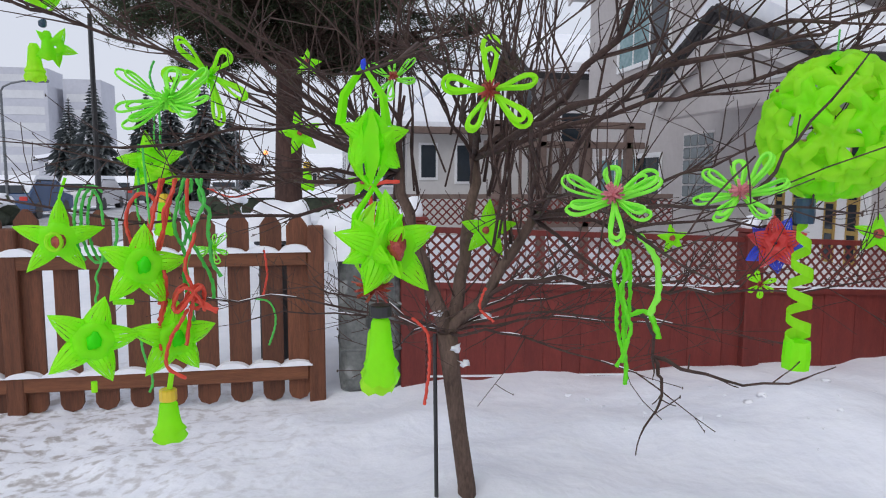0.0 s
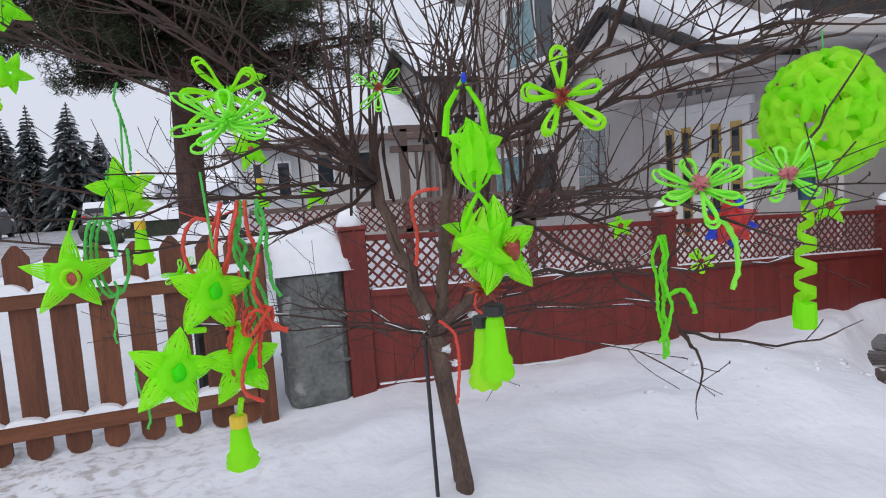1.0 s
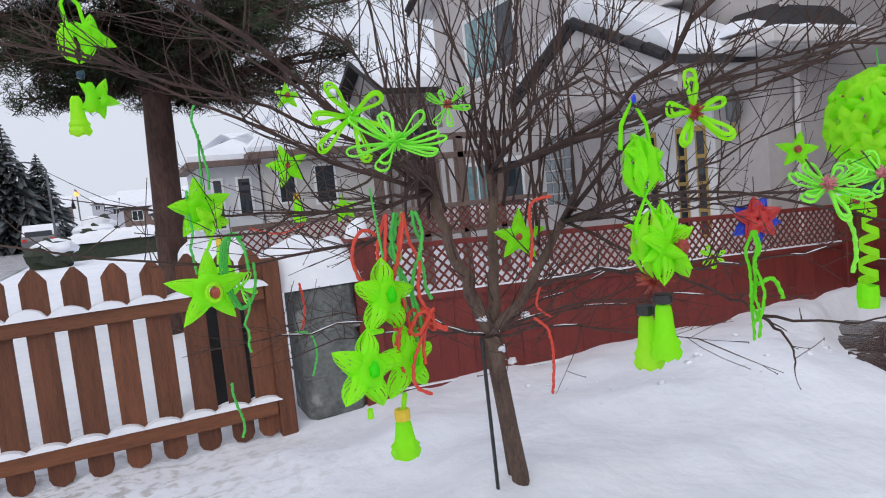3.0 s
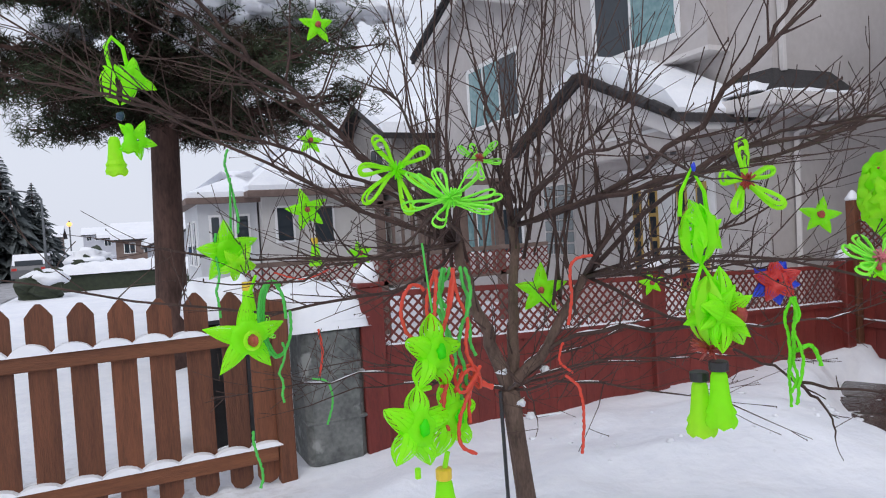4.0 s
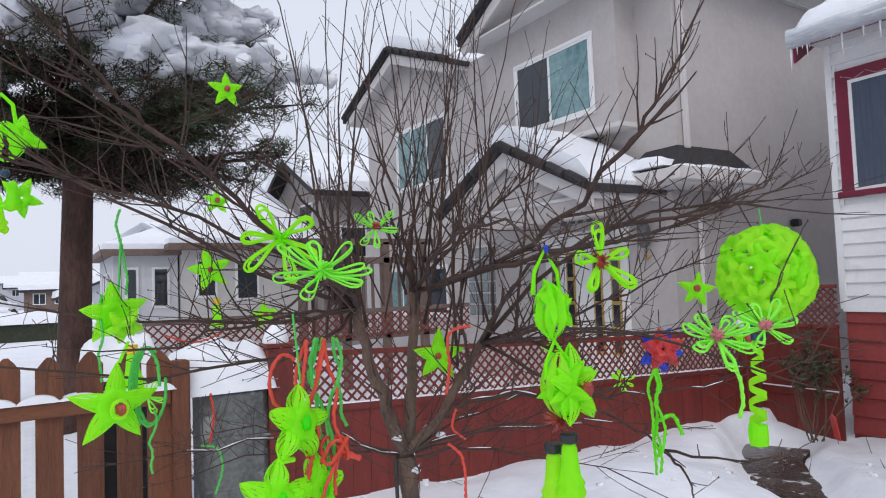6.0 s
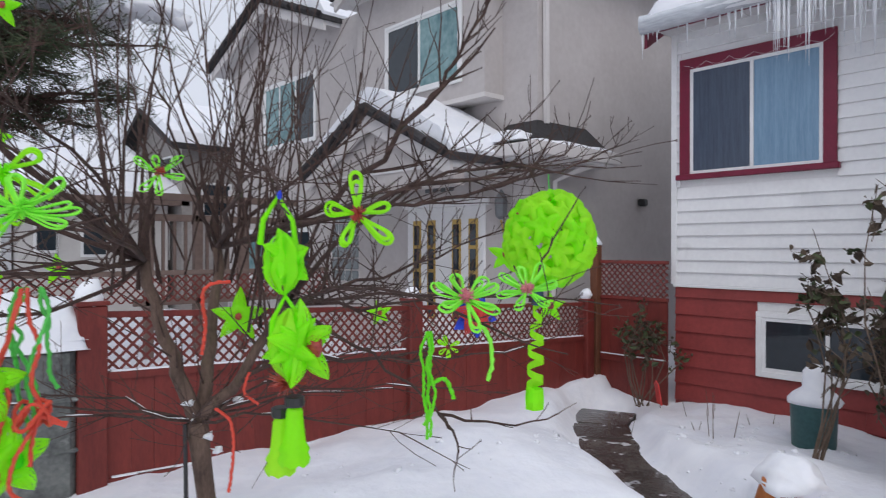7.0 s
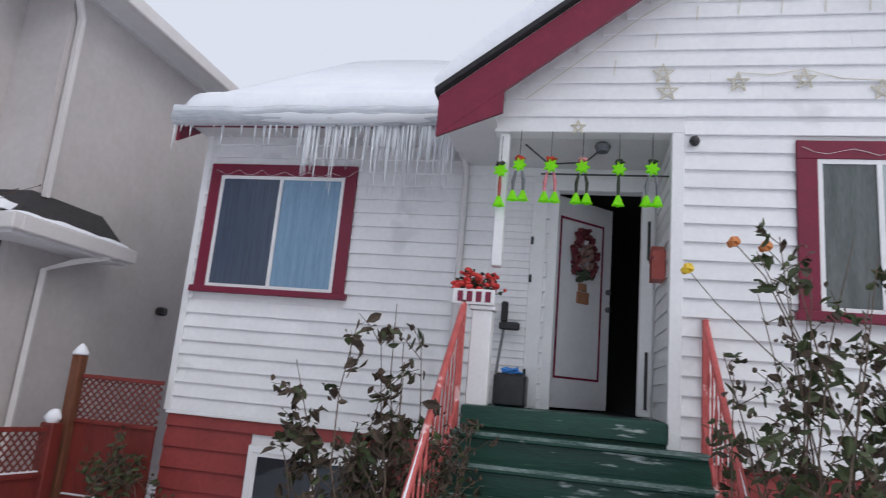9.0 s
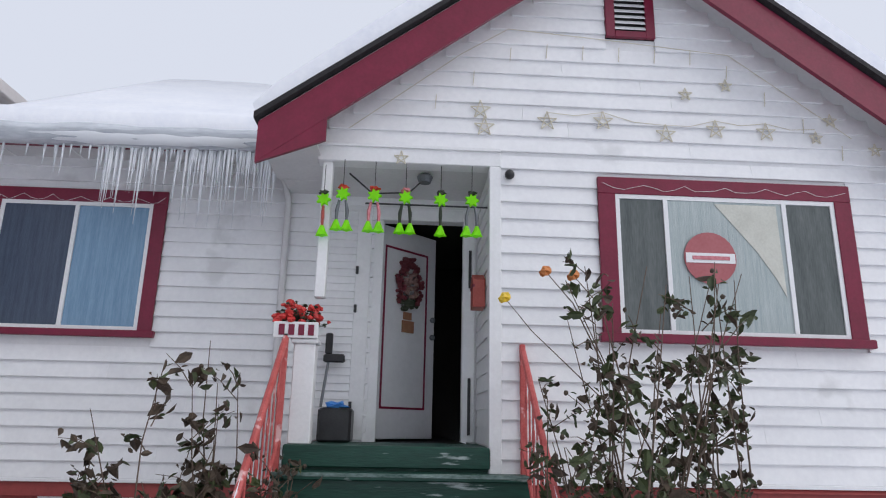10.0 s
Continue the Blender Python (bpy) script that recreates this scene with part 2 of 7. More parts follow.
# ---- mesh helpers ----
class Geo:
    """Collects faces for one mesh."""

    def __init__(self):
        self.v, self.f = [], []
        self.petals = []

    def add(self, verts, faces):
        k = len(self.v)
        self.v.extend(verts)
        self.f.extend([tuple(k + i for i in q) for q in faces])
        return self

    def box(self, x0, x1, y0, y1, z0, z1, b=0.0):
        if b <= 0:
            vs = [(x, y, z) for z in (z0, z1) for y in (y0, y1) for x in (x0, x1)]
            return self.add(vs, [(0, 2, 3, 1), (4, 5, 7, 6), (0, 1, 5, 4), (1, 3, 7, 5), (3, 2, 6, 7), (2, 0, 4, 6)])
        vs = []
        for z, e in ((z0, b), (z0 + b, 0), (z1 - b, 0), (z1, b)):
            a, c, d, g = x0 + e, x1 - e, y0 + e, y1 - e
            vs += [(a + b, d, z), (c - b, d, z), (c, d + b, z), (c, g - b, z), (c - b, g, z), (a + b, g, z), (a, g - b, z), (a, d + b, z)]
        fs = [tuple(range(7, -1, -1)), tuple(range(24, 32))]
        fs += [(r * 8 + i, r * 8 + (i + 1) % 8, r * 8 + 8 + (i + 1) % 8, r * 8 + 8 + i) for r in range(3) for i in range(8)]
        return self.add(vs, fs)

    def tube(self, pts, rad, seg=6, flat=1.0):
        pts = [Vector(p) for p in pts]
        if not isinstance(rad, (list, tuple)):
            rad = [rad] * len(pts)
        vs, fs = [], []
        side = None
        for i, p in enumerate(pts):
            d = (pts[min(i + 1, len(pts) - 1)] - pts[max(i - 1, 0)]).normalized()
            if side is None:
                side = d.orthogonal().normalized()
            side = (side - d * side.dot(d))
            side = side.normalized() if side.length > 1e-6 else d.orthogonal().normalized()
            up = d.cross(side)
            for k in range(seg):
                a = 2 * math.pi * k / seg
                vs.append(tuple(p + (side * math.cos(a) + up * math.sin(a) * flat) * rad[i]))
        for i in range(len(pts) - 1):
            for k in range(seg):
                fs.append((i * seg + k, i * seg + (k + 1) % seg, (i + 1) * seg + (k + 1) % seg, (i + 1) * seg + k))
        fs += [tuple(range(seg - 1, -1, -1)), tuple((len(pts) - 1) * seg + k for k in range(seg))]
        return self.add(vs, fs)

    def lathe(self, prof, at=(0, 0, 0), seg=12, wave=0.0, lobes=5, squash=1.0):
        """prof: (radius, height) from below up, about the z axis; wave makes the lowest ring lobed."""
        vs, fs = [], []
        for i, (r, z) in enumerate(prof):
            for k in range(seg):
                a = 2 * math.pi * k / seg
                w = 1 + (wave * math.cos(lobes * a) if i == 0 else 0)
                vs.append((at[0] + r * w * math.cos(a), at[1] + r * w * math.sin(a) * squash, at[2] + z))
        for i in range(len(prof) - 1):
            for k in range(seg):
                fs.append((i * seg + k, i * seg + (k + 1) % seg, (i + 1) * seg + (k + 1) % seg, (i + 1) * seg + k))
        fs += [tuple(range(seg - 1, -1, -1)), tuple((len(prof) - 1) * seg + k for k in range(seg))]
        return self.add(vs, fs)

    def prism(self, poly, axis, a, b):
        """poly: corners in the two other axes, pushed from a to b along axis."""
        put = {"x": lambda p, t: (t, p[0], p[1]), "y": lambda p, t: (p[0], t, p[1]), "z": lambda p, t: (p[0], p[1], t)}[axis]
        n = len(poly)
        vs = [put(p, a) for p in poly] + [put(p, b) for p in poly]
        fs = [tuple(range(n - 1, -1, -1)), tuple(range(n, 2 * n))] + [(i, (i + 1) % n, n + (i + 1) % n, n + i) for i in range(n)]
        return self.add(vs, fs)

    def blob(self, c, r, squash=0.6, rough=0.25, seed=0, rings=6, seg=9):
        vs, fs = [], []
        for i in range(rings + 1):
            th = math.pi * i / rings
            for k in range(seg):
                a = 2 * math.pi * k / seg
                d = Vector((math.sin(th) * math.cos(a), math.sin(th) * math.sin(a), math.cos(th)))
                s = 1 + rough * noise.noise(d * 1.7 + Vector((seed * 3.1, seed, 0))) * 2
                if rings >= 7:
                    s += rough * 0.8 * noise.noise(d * 5.0 + Vector((seed, seed * 1.7, 4)))
                vs.append((c[0] + d.x * r * s, c[1] + d.y * r * s, c[2] + d.z * r * s * squash))
        for i in range(rings):
            for k in range(seg):
                fs.append((i * seg + k, (i + 1) * seg + k, (i + 1) * seg + (k + 1) % seg, i * seg + (k + 1) % seg))
        return self.add(vs, fs)

    def mesh(self, name, material, smooth=False):
        me = bpy.data.meshes.new(name)
        me.from_pydata([tuple(v) for v in self.v], [], self.f)
        me.materials.append(material)
        if smooth:
            me.polygons.foreach_set("use_smooth", [True] * len(me.polygons))
        bm = bmesh.new()
        bm.from_mesh(me)
        bmesh.ops.recalc_face_normals(bm, faces=bm.faces)
        bm.to_mesh(me)
        bm.free()
        return me


def part(name, geo, material, parent, label="", smooth=False, kind=""):
    """One mesh object under a thing or a part, in world coordinates (or the thing's own, while it stands at the origin)."""
    data = geo.mesh(name, material, smooth) if isinstance(geo, Geo) else geo
    ob = new(name, data)
    if parent is not None:
        ob.parent = parent
        if parent.parent is None:
            ob.matrix_parent_inverse = parent.matrix_basis.inverted()
    for petal_geo in (geo.petals if isinstance(geo, Geo) else ()):
        part("petal", petal_geo, material, ob, smooth=True)
    return tagged(ob, label, kind=kind)


def thing(name, label, category, at=(0, 0, 0), group="", kind=""):
    ob = new(name)
    ob.empty_display_size = 0.1
    ob.matrix_basis = Matrix.Translation(at)
    return tagged(ob, label, category, group, kind)


def solid(name, geo, material, label="", category="", group="", kind="", smooth=False):
    return tagged(new(name, geo.mesh(name, material, smooth)), label, category, group, kind)


R = random.Random(7)


def jitter(a):
    return R.uniform(-a, a)


# trodden, soiled snow beside the picket fence
_n, _l = SNOW_GROUND.node_tree.nodes, SNOW_GROUND.node_tree.links
_tc, _ds, _mr = _n.new("ShaderNodeTexCoord"), _n.new("ShaderNodeVectorMath"), _n.new("ShaderNodeMapRange")
_ds.operation = "DISTANCE"
_ds.inputs[1].default_value = (-2.0, 3.75, 0.1)
_mr.inputs["From Min"].default_value, _mr.inputs["From Max"].default_value = 2.3, 0.2
_mr.inputs["To Min"].default_value, _mr.inputs["To Max"].default_value = 0.0, 1.0
_l.new(_tc.outputs["Object"], _ds.inputs[0]), _l.new(_ds.outputs["Value"], _mr.inputs["Value"])
_no, _rp, _mu, _mx = _n.new("ShaderNodeTexNoise"), _n.new("ShaderNodeValToRGB"), _n.new("ShaderNodeMath"), _n.new("ShaderNodeMix")
_no.inputs["Scale"].default_value, _no.inputs["Detail"].default_value = 13, 9
_l.new(_tc.outputs["Object"], _no.inputs["Vector"])
_rp.color_ramp.elements[0].position, _rp.color_ramp.elements[1].position = 0.50, 0.64
_l.new(_no.outputs["Fac"], _rp.inputs[0])
_mu.operation = "MULTIPLY"
_l.new(_rp.outputs[0], _mu.inputs[0]), _l.new(_mr.outputs[0], _mu.inputs[1])
_mx.data_type = "RGBA"
_mx.inputs["B"].default_value = (0.36, 0.32, 0.30, 1)
for _bump in [q for q in _n if q.bl_idname == "ShaderNodeBump"]:
    _bump.inputs["Distance"].default_value = 0.016
_pb = _n["Principled BSDF"]
_l.new(_pb.inputs["Base Color"].links[0].from_socket, _mx.inputs["A"]), _l.new(_mu.outputs[0], _mx.inputs["Factor"])
_l.new(_mx.outputs["Result"], _pb.inputs["Base Color"])


# ---- ground ----
WAY = [Vector(p) for p in ((5.75, 4.1), (5.2, 3.85), (4.4, 3.15), (3.75, 2.35), (3.3, 1.5), (3.0, 0.4), (2.9, -3.0))]


def way_distance(x, y):
    best, p = 9.0, Vector((x, y))
    for a, b in zip(WAY, WAY[1:]):
        d = b - a
        s = min(1, max(0, (p - a).dot(d) / d.length_squared))
        best = min(best, (a + d * s - p).length)
    return best


def smooth_step(a, b, v):
    s = min(1, max(0, (v - a) / (b - a)))
    return s * s * (3 - 2 * s)


def ground_z(x, y):
    far = smooth_step(9, 30, math.hypot(x, y - 2))
    z = 0.06 + 0.05 * noise.noise(Vector((x * 0.7, y * 0.7, 0))) + 0.042 * noise.noise(Vector((x * 2.3, y * 2.3, 4)))
    z += 0.026 * noise.noise(Vector((x * 4.6, y * 3.4, 7))) + 0.03 * noise.noise(Vector((x * 1.3, y * 1.6, 5)))
    z += 0.20 * math.exp(-((x - 0.9) ** 2 / 2.2 + (y - 2.1) ** 2 / 1.6))
    z += 0.22 * math.exp(-((x - 2.9) ** 2 / 0.5 + (y - 3.1) ** 2 / 0.9))
    z += 0.16 * math.exp(-((x - 4.5) ** 2 / 0.5 + (y - 1.7) ** 2 / 0.7))
    z += 0.035 * noise.noise(Vector((x * 8, y * 8, 12))) * math.exp(-((x + 1.7) ** 2 / 1.6 + (y - 3.7) ** 2 / 0.5))
    z -= 0.055 * math.exp(-((y - 4.5) / 0.45) ** 2) * smooth_step(0.9, 0.3, x)
    z += 0.06 * math.exp(-((x - 0.6) ** 2 + (y - 2.5) ** 2) / 0.12) - 0.04 * math.exp(-((x - 0.52) ** 2 + (y - 2.36) ** 2) / 0.006)
    if x < 8 and y < 4.45:
        z += 0.012 * noise.noise(Vector((x * 7, y * 7, 9)))
        d = way_distance(x, y) + 0.06 * noise.noise(Vector((x * 3, y * 3, 2)))
        z -= 0.10 * smooth_step(3.3, 4.3, x) * smooth_step(4.3, 3.4, y)
        z += 0.02 * noise.noise(Vector((x * 10, y * 10, 3))) * smooth_step(3.2, 4.0, x)
        z = -0.2 + (z + 0.2) * smooth_step(0.22, 0.52, d)
        z -= 0.12 * smooth_step(5.0, 6.3, x) * smooth_step(1.2, 0.6, way_distance(x, y))
    return z * (1 - far) + 0.05 * far * (1 - smooth_step(30, 60, math.hypot(x, y))) 


def spread(lo, hi, step, reach):
    vals, v, s = [], lo, step
    while v <= hi:
        vals.append(v)
        v += step
    left, right, d, s = [], [], 0.0, step
    while d < reach:
        s *= 1.22
        d += s
        left.append(lo - d), right.append(vals[-1] + d)
    return left[::-1] + vals + right


gx, gy = spread(-3.2, 6.6, 0.085, 2200), spread(-0.8, 5.4, 0.085, 2200)
geo = Geo()
geo.v = [(x, y, ground_z(x, y)) for y in gy for x in gx]
geo.f = [(j * len(gx) + i, j * len(gx) + i + 1, (j + 1) * len(gx) + i + 1, (j + 1) * len(gx) + i) for j in range(len(gy) - 1) for i in range(len(gx) - 1)]
solid("ground", geo, SNOW_GROUND, "deep trodden snow lying over the front yard", "snow", kind="structure", smooth=True)

# slushy street along the front yards
geo = Geo()
for j in range(60):
    y0, y1 = 14 + j * 3.0, 17 + j * 3.0
    geo.add([(-9.6, y0, 0.075), (-4.6, y0, 0.075), (-4.6, y1, 0.075), (-9.6, y1, 0.075)], [(0, 1, 2, 3)])
solid("road", geo, SLUSH, "street covered in grey slush", "road", kind="structure")

# wet slabs of the side path
path_ob = thing("side_path", "wet dark slab path cleared between banks of snow", "path", (4.4, 3.1, -0.2), kind="structure")
for a, b in zip(WAY[:-1], WAY[1:]):
    d = b - a
    steps = max(1, int(d.length / 0.42))
    u, w = d.normalized(), Vector((-d.normalized().y, d.normalized().x))
    for k in range(steps):
        c = a + d * ((k + 0.5) / steps)
        hu, hw, t = d.length / steps / 2 - 0.006, 0.30, -0.185 + jitter(0.006)
        ring = [c + u * su * hu + w * sw * (hw + jitter(0.02)) for su, sw in ((-1, -1), (1, -1), (1, 1), (-1, 1))]
        g = Geo().add([(p.x, p.y, -0.26) for p in ring] + [(c.x + (p.x - c.x) * 0.985, c.y + (p.y - c.y) * 0.985, t) for p in ring],
                      [(4, 5, 6, 7), (0, 1, 5, 4), (1, 2, 6, 5), (2, 3, 7, 6), (3, 0, 4, 7)])
        part("slab", g, WET_SLAB, path_ob)
    bed = [a + w * 0.3, a - w * 0.3, b - w * 0.3, b + w * 0.3]
    part("bed", Geo().add([(p.x, p.y, -0.196) for p in bed] + [(p.x, p.y, -0.26) for p in bed], [(0, 1, 2, 3), (0, 4, 5, 1), (1, 5, 6, 2), (2, 6, 7, 3), (3, 7, 4, 0)]), SHADE_AND_EARTH, path_ob, "dark wet earth between the slabs")


def snow_cap(name, x0, x1, y0, y1, z, h, parent=None, label="", seed=1, nx=20, ny=12, over=0.0):
    """A pillow of snow on a flat top."""
    g = Geo()
    for j in range(ny + 1):
        for i in range(nx + 1):
            u, v = i / nx, j / ny
            e = (1 - (2 * u - 1) ** 6) * (1 - (2 * v - 1) ** 4)
            x, y = x0 + (x1 - x0) * u, y0 + (y1 - y0) * v
            hh = h * math.sqrt(max(0, e)) * (1 + 0.42 * noise.noise(Vector((x * 4, y * 4, seed))))
            g.v.append((x, y, z - over * (1 - e) + hh))
    w = nx + 1
    g.f = [(j * w + i, j * w + i + 1, (j + 1) * w + i + 1, (j + 1) * w + i) for j in range(ny) for i in range(nx)]
    k = len(g.v)
    g.add([(x0 + 0.01, y0 + 0.01, z), (x1 - 0.01, y0 + 0.01, z), (x1 - 0.01, y1 - 0.01, z), (x0 + 0.01, y1 - 0.01, z)], [(0, 3, 2, 1)])
    if parent is None:
        return solid(name, g, SNOW, label or "white snow cap", "snow", smooth=True)
    return part(name, g, SNOW, parent, label, smooth=True)


# ---- picket fence ----
fence = thing("picket_fence", "stained cedar picket fence with rounded feet and snow on its rails", "fence", (-2, 4.5, 0.05))
PICK = []
for i in range(19):
    x = -0.143 - 0.213 * i - (0.04 if i == 0 else 0)
    top = 1.30 + 0.004 * i + jitter(0.012)
    w = 0.071
    prof = [(-w, 0.02 + 0.05), (-w * 0.72, 0.02 + 0.012), (0, 0.02 - 0.006), (w * 0.72, 0.02 + 0.012), (w, 0.02 + 0.05), (w, top - 0.075), (w * 0.55, top - 0.03), (0.012, top), (-0.012, top), (-w * 0.55, top - 0.03), (-w, top - 0.075)]
    PICK.append(x)
    part("picket", Geo().prism([(x + a, z) for a, z in prof], "y", 4.488, 4.51), CEDAR, fence)
for z0, z1 in ((0.955, 1.045), (0.165, 0.265)):
    part("rail", Geo().box(-4.35, -0.12, 4.445, 4.486, z0, z1, 0.006), CEDAR_RAIL, fence)
    g = Geo()
    for i in range(20):
        xa, xb = -0.09 - 0.213 * i, -0.09 - 0.213 * (i + 1)
        h = R.uniform(0.03, 0.062)
        n = 8
        ring = [(xa + (xb - xa) * k / n, z1 + h * math.sin(math.pi * k / n) ** 0.6 + 0.004) for k in range(n + 1)] + [(xb, z1), (xa, z1)]
        part("rail_snow", Geo().prism(ring, "y", 4.43, 4.487).prism(ring, "y", 4.511, 4.54), SNOW, fence)
for x in (-0.06, -1.95, -3.85):
    part("post", Geo().box(x - 0.055, x + 0.055, 4.44, 4.55, -0.1, 1.22, 0.01), CEDAR, fence)

# ---- grey bin beside the fence ----
bin_ob = thing("garbage_bin", "weathered grey garbage bin under a thick snow cap", "bin", (0.3, 4.78, 0.0))
part("body", Geo().box(0.10, 0.53, 4.53, 4.98, 0.0, 1.0, 0.045), BIN, bin_ob)
part("rim", Geo().box(0.08, 0.55, 4.51, 5.0, 0.965, 1.03, 0.03), BLACK, bin_ob)
for z in (0.32, 0.64):
    part("rib", Geo().box(0.094, 0.536, 4.524, 4.986, z, z + 0.025, 0.008), BIN, bin_ob)
snow_cap("snow_cap", -0.10, 0.60, 4.50, 5.1, 1.03, 0.27, bin_ob, "thick rounded snow cap", seed=3, over=0.06)
part("strap", Geo().tube([(0.542, 4.55, 0.08), (0.545, 4.55, 0.97)], 0.008, 6), WHITE_PAINT, bin_ob, "white edge strip")
bin2 = thing("storage_box", "dark storage box heaped with snow behind the fence", "box", (-0.35, 5.5, 0.0))
part("body", Geo().box(-0.50, -0.14, 5.2, 5.75, 0, 1.02, 0.03), BLACK, bin2)
part("lid", Geo().box(-0.53, -0.11, 5.17, 5.78, 1.02, 1.06, 0.015), METAL, bin2)
snow_cap("snow_cap", -0.58, -0.08, 5.1, 5.8, 1.06, 0.28, bin2, seed=5)


# ---- red fence with lattice ----
def fence_z(x):
    return -0.042 * (x - 0.65)


def lattice(parent, p0, p1, z0, z1, slope, pitch=0.085, w=0.017):
    """Diagonal slats between two plan points, clipped to the strip z0 to z1."""
    a, b = Vector(p0), Vector(p1)
    L, H = (b - a).length, z1 - z0
    u = (b - a) / L
    nrm = Vector((-u.y, u.x))
    for sgn, off in ((1, 0.0), (-1, 0.007)):
        n = int((L + H) / pitch) + 1
        for i in range(n):
            s = i * pitch - (H if sgn > 0 else 0)
            ends = []
            for h in (0.0, H):
                ends.append([s + (h if sgn > 0 else -h), h])
            (s0, h0), (s1, h1) = ends
            if max(s0, s1) < 0 or min(s0, s1) > L:
                continue
            pts = []
            for q, h in ((s0, h0), (s1, h1)):
                cl = min(L, max(0, q))
                pts.append((cl, h + (cl - q) * (1 if sgn > 0 else -1)))
            if abs(pts[0][0] - pts[1][0]) < 0.02:
                continue
            vs = []
            for dn in (off, off + 0.006):
                for (q, h), e in ((pts[0], -1), (pts[0], 1), (pts[1], 1), (pts[1], -1)):
                    c = a + u * (q + e * w * 0.7) + nrm * dn
                    vs.append((c.x, c.y, z0 + h + slope(c.x)))
            part("slat", Geo().add(vs, [(3, 2, 1, 0), (4, 5, 6, 7), (0, 1, 5, 4), (1, 2, 6, 5), (2, 3, 7, 6), (3, 0, 4, 7)]), LATTICE, parent)


red = thing("red_fence", "dark red painted board fence topped with lattice and a little snow", "fence", (3.3, 4.57, 0.0))


def skew_box(g, x0, x1, y0, y1, z0, z1):
    return g.add([(x, y, z + fence_z(x)) for z in (z0, z1) for y in (y0, y1) for x in (x0, x1)],
                 [(0, 2, 3, 1), (4, 5, 7, 6), (0, 1, 5, 4), (1, 3, 7, 5), (3, 2, 6, 7), (2, 0, 4, 6)])


for xa, xb in ((0.72, 3.25), (3.42, 5.95)):
    n = 17
    for i in range(n):
        x0, x1 = xa + (xb - xa) * i / n, xa + (xb - xa) * (i + 1) / n
        part("board", skew_box(Geo(), x0 + 0.0015, x1 - 0.0015, 4.58 + 0.002 * (i % 2), 4.60, -0.25, 0.76), RED_FENCE, red)
    for z0, z1, d in ((0.755, 0.80, 0.03), (1.16, 1.20, 0.025)):
        part("rail", skew_box(Geo(), xa, xb, 4.59 - d, 4.59 + d, z0, z1), RED_FENCE, red)
    part("rail", skew_box(Geo(), xa, xb, 4.565, 4.579, 0.02, 0.10), RED_FENCE, red)
    part("rail_snow", skew_box(Geo(), xa + 0.02, xb - 0.02, 4.563, 4.61, 0.802, 0.814), SNOW, red, "thin line of snow")
    part("rail_snow", skew_box(Geo(), xa + 0.02, xb - 0.02, 4.555, 4.578, 0.101, 0.112), SNOW, red, "thin line of snow")
for x, w in ((0.62, 0.09), (3.335, 0.075), (6.03, 0.07)):
    part("post", Geo().box(x - w, x + w, 4.53, 4.53 + 2 * w, -0.25, 1.24 + fence_z(x), 0.008), RED_FENCE, red)
    if x < 5:
        part("post_cap", Geo().box(x - w - 0.012, x + w + 0.012, 4.518, 4.542 + 2 * w, 1.24 + fence_z(x), 1.27 + fence_z(x), 0.006), RED_FENCE, red)
    g = Geo().blob((x, 4.53 + w, 1.29 + fence_z(x)), w * 1.05, 1.0 if x > 1 else 1.3, 0.15, seed=int(x))
    part("snow_cap", g, SNOW, red, "small heap of snow", smooth=True)

gate = thing("side_fence", "tall red side fence with lattice top and cedar posts", "fence", (6.2, 4.1, -0.2))
for i in range(7):
    y0 = 3.66 + i * 0.125
    part("board", Geo().box(6.24 + 0.003 * (i % 2), 6.265, y0 + 0.0015, y0 + 0.1235, -0.25, 1.02), RED_FENCE, gate)
part("rail", Geo().box(6.22, 6.28, 3.66, 4.535, 1.02, 1.06, 0.005), RED_FENCE, gate)
part("rail", Geo().box(6.22, 6.28, 3.66, 4.535, 1.44, 1.48, 0.005), RED_FENCE, gate)
part("rail", Geo().box(6.222, 6.239, 3.66, 4.535, 0.28, 0.36, 0.004), RED_FENCE, gate)
part("rail_snow", Geo().box(6.215, 6.239, 3.68, 4.52, 0.361, 0.372), SNOW, gate, "thin line of snow")
part("post", Geo().box(6.16, 6.27, 4.54, 4.64, -0.25, 1.66, 0.008), CEDAR, gate, "cedar post with a pointed snow cap")
part("snow_cap", Geo().lathe([(0.07, 0.0), (0.075, 0.02), (0.045, 0.07), (0.012, 0.11)], (6.215, 4.59, 1.66), 8), SNOW, gate, smooth=True)
lattice(gate, (6.245, 4.535), (6.245, 3.66), 1.06, 1.44, lambda x: 0.0, 0.075)


# ---- white house ----
FX, WX, DX = 5.45, 6.36, 6.36  # gable front, wing front, door wall
RY, RIDGE = -1.90, 6.06  # ridge of the gable
SL = 0.75  # its slope


def rake_z(y):
    return RIDGE - SL * abs(y - RY)


house = thing("white_house", "white clapboard house with crimson trim and snow on its roof", "house", (6.0, -1.0, -0.2))


def board_profile(x, z0, z1):
    return [(x, z0), (x - 0.028, z0), (x - 0.03, z0 + 0.005), (x - 0.006, z1), (x, z1)]


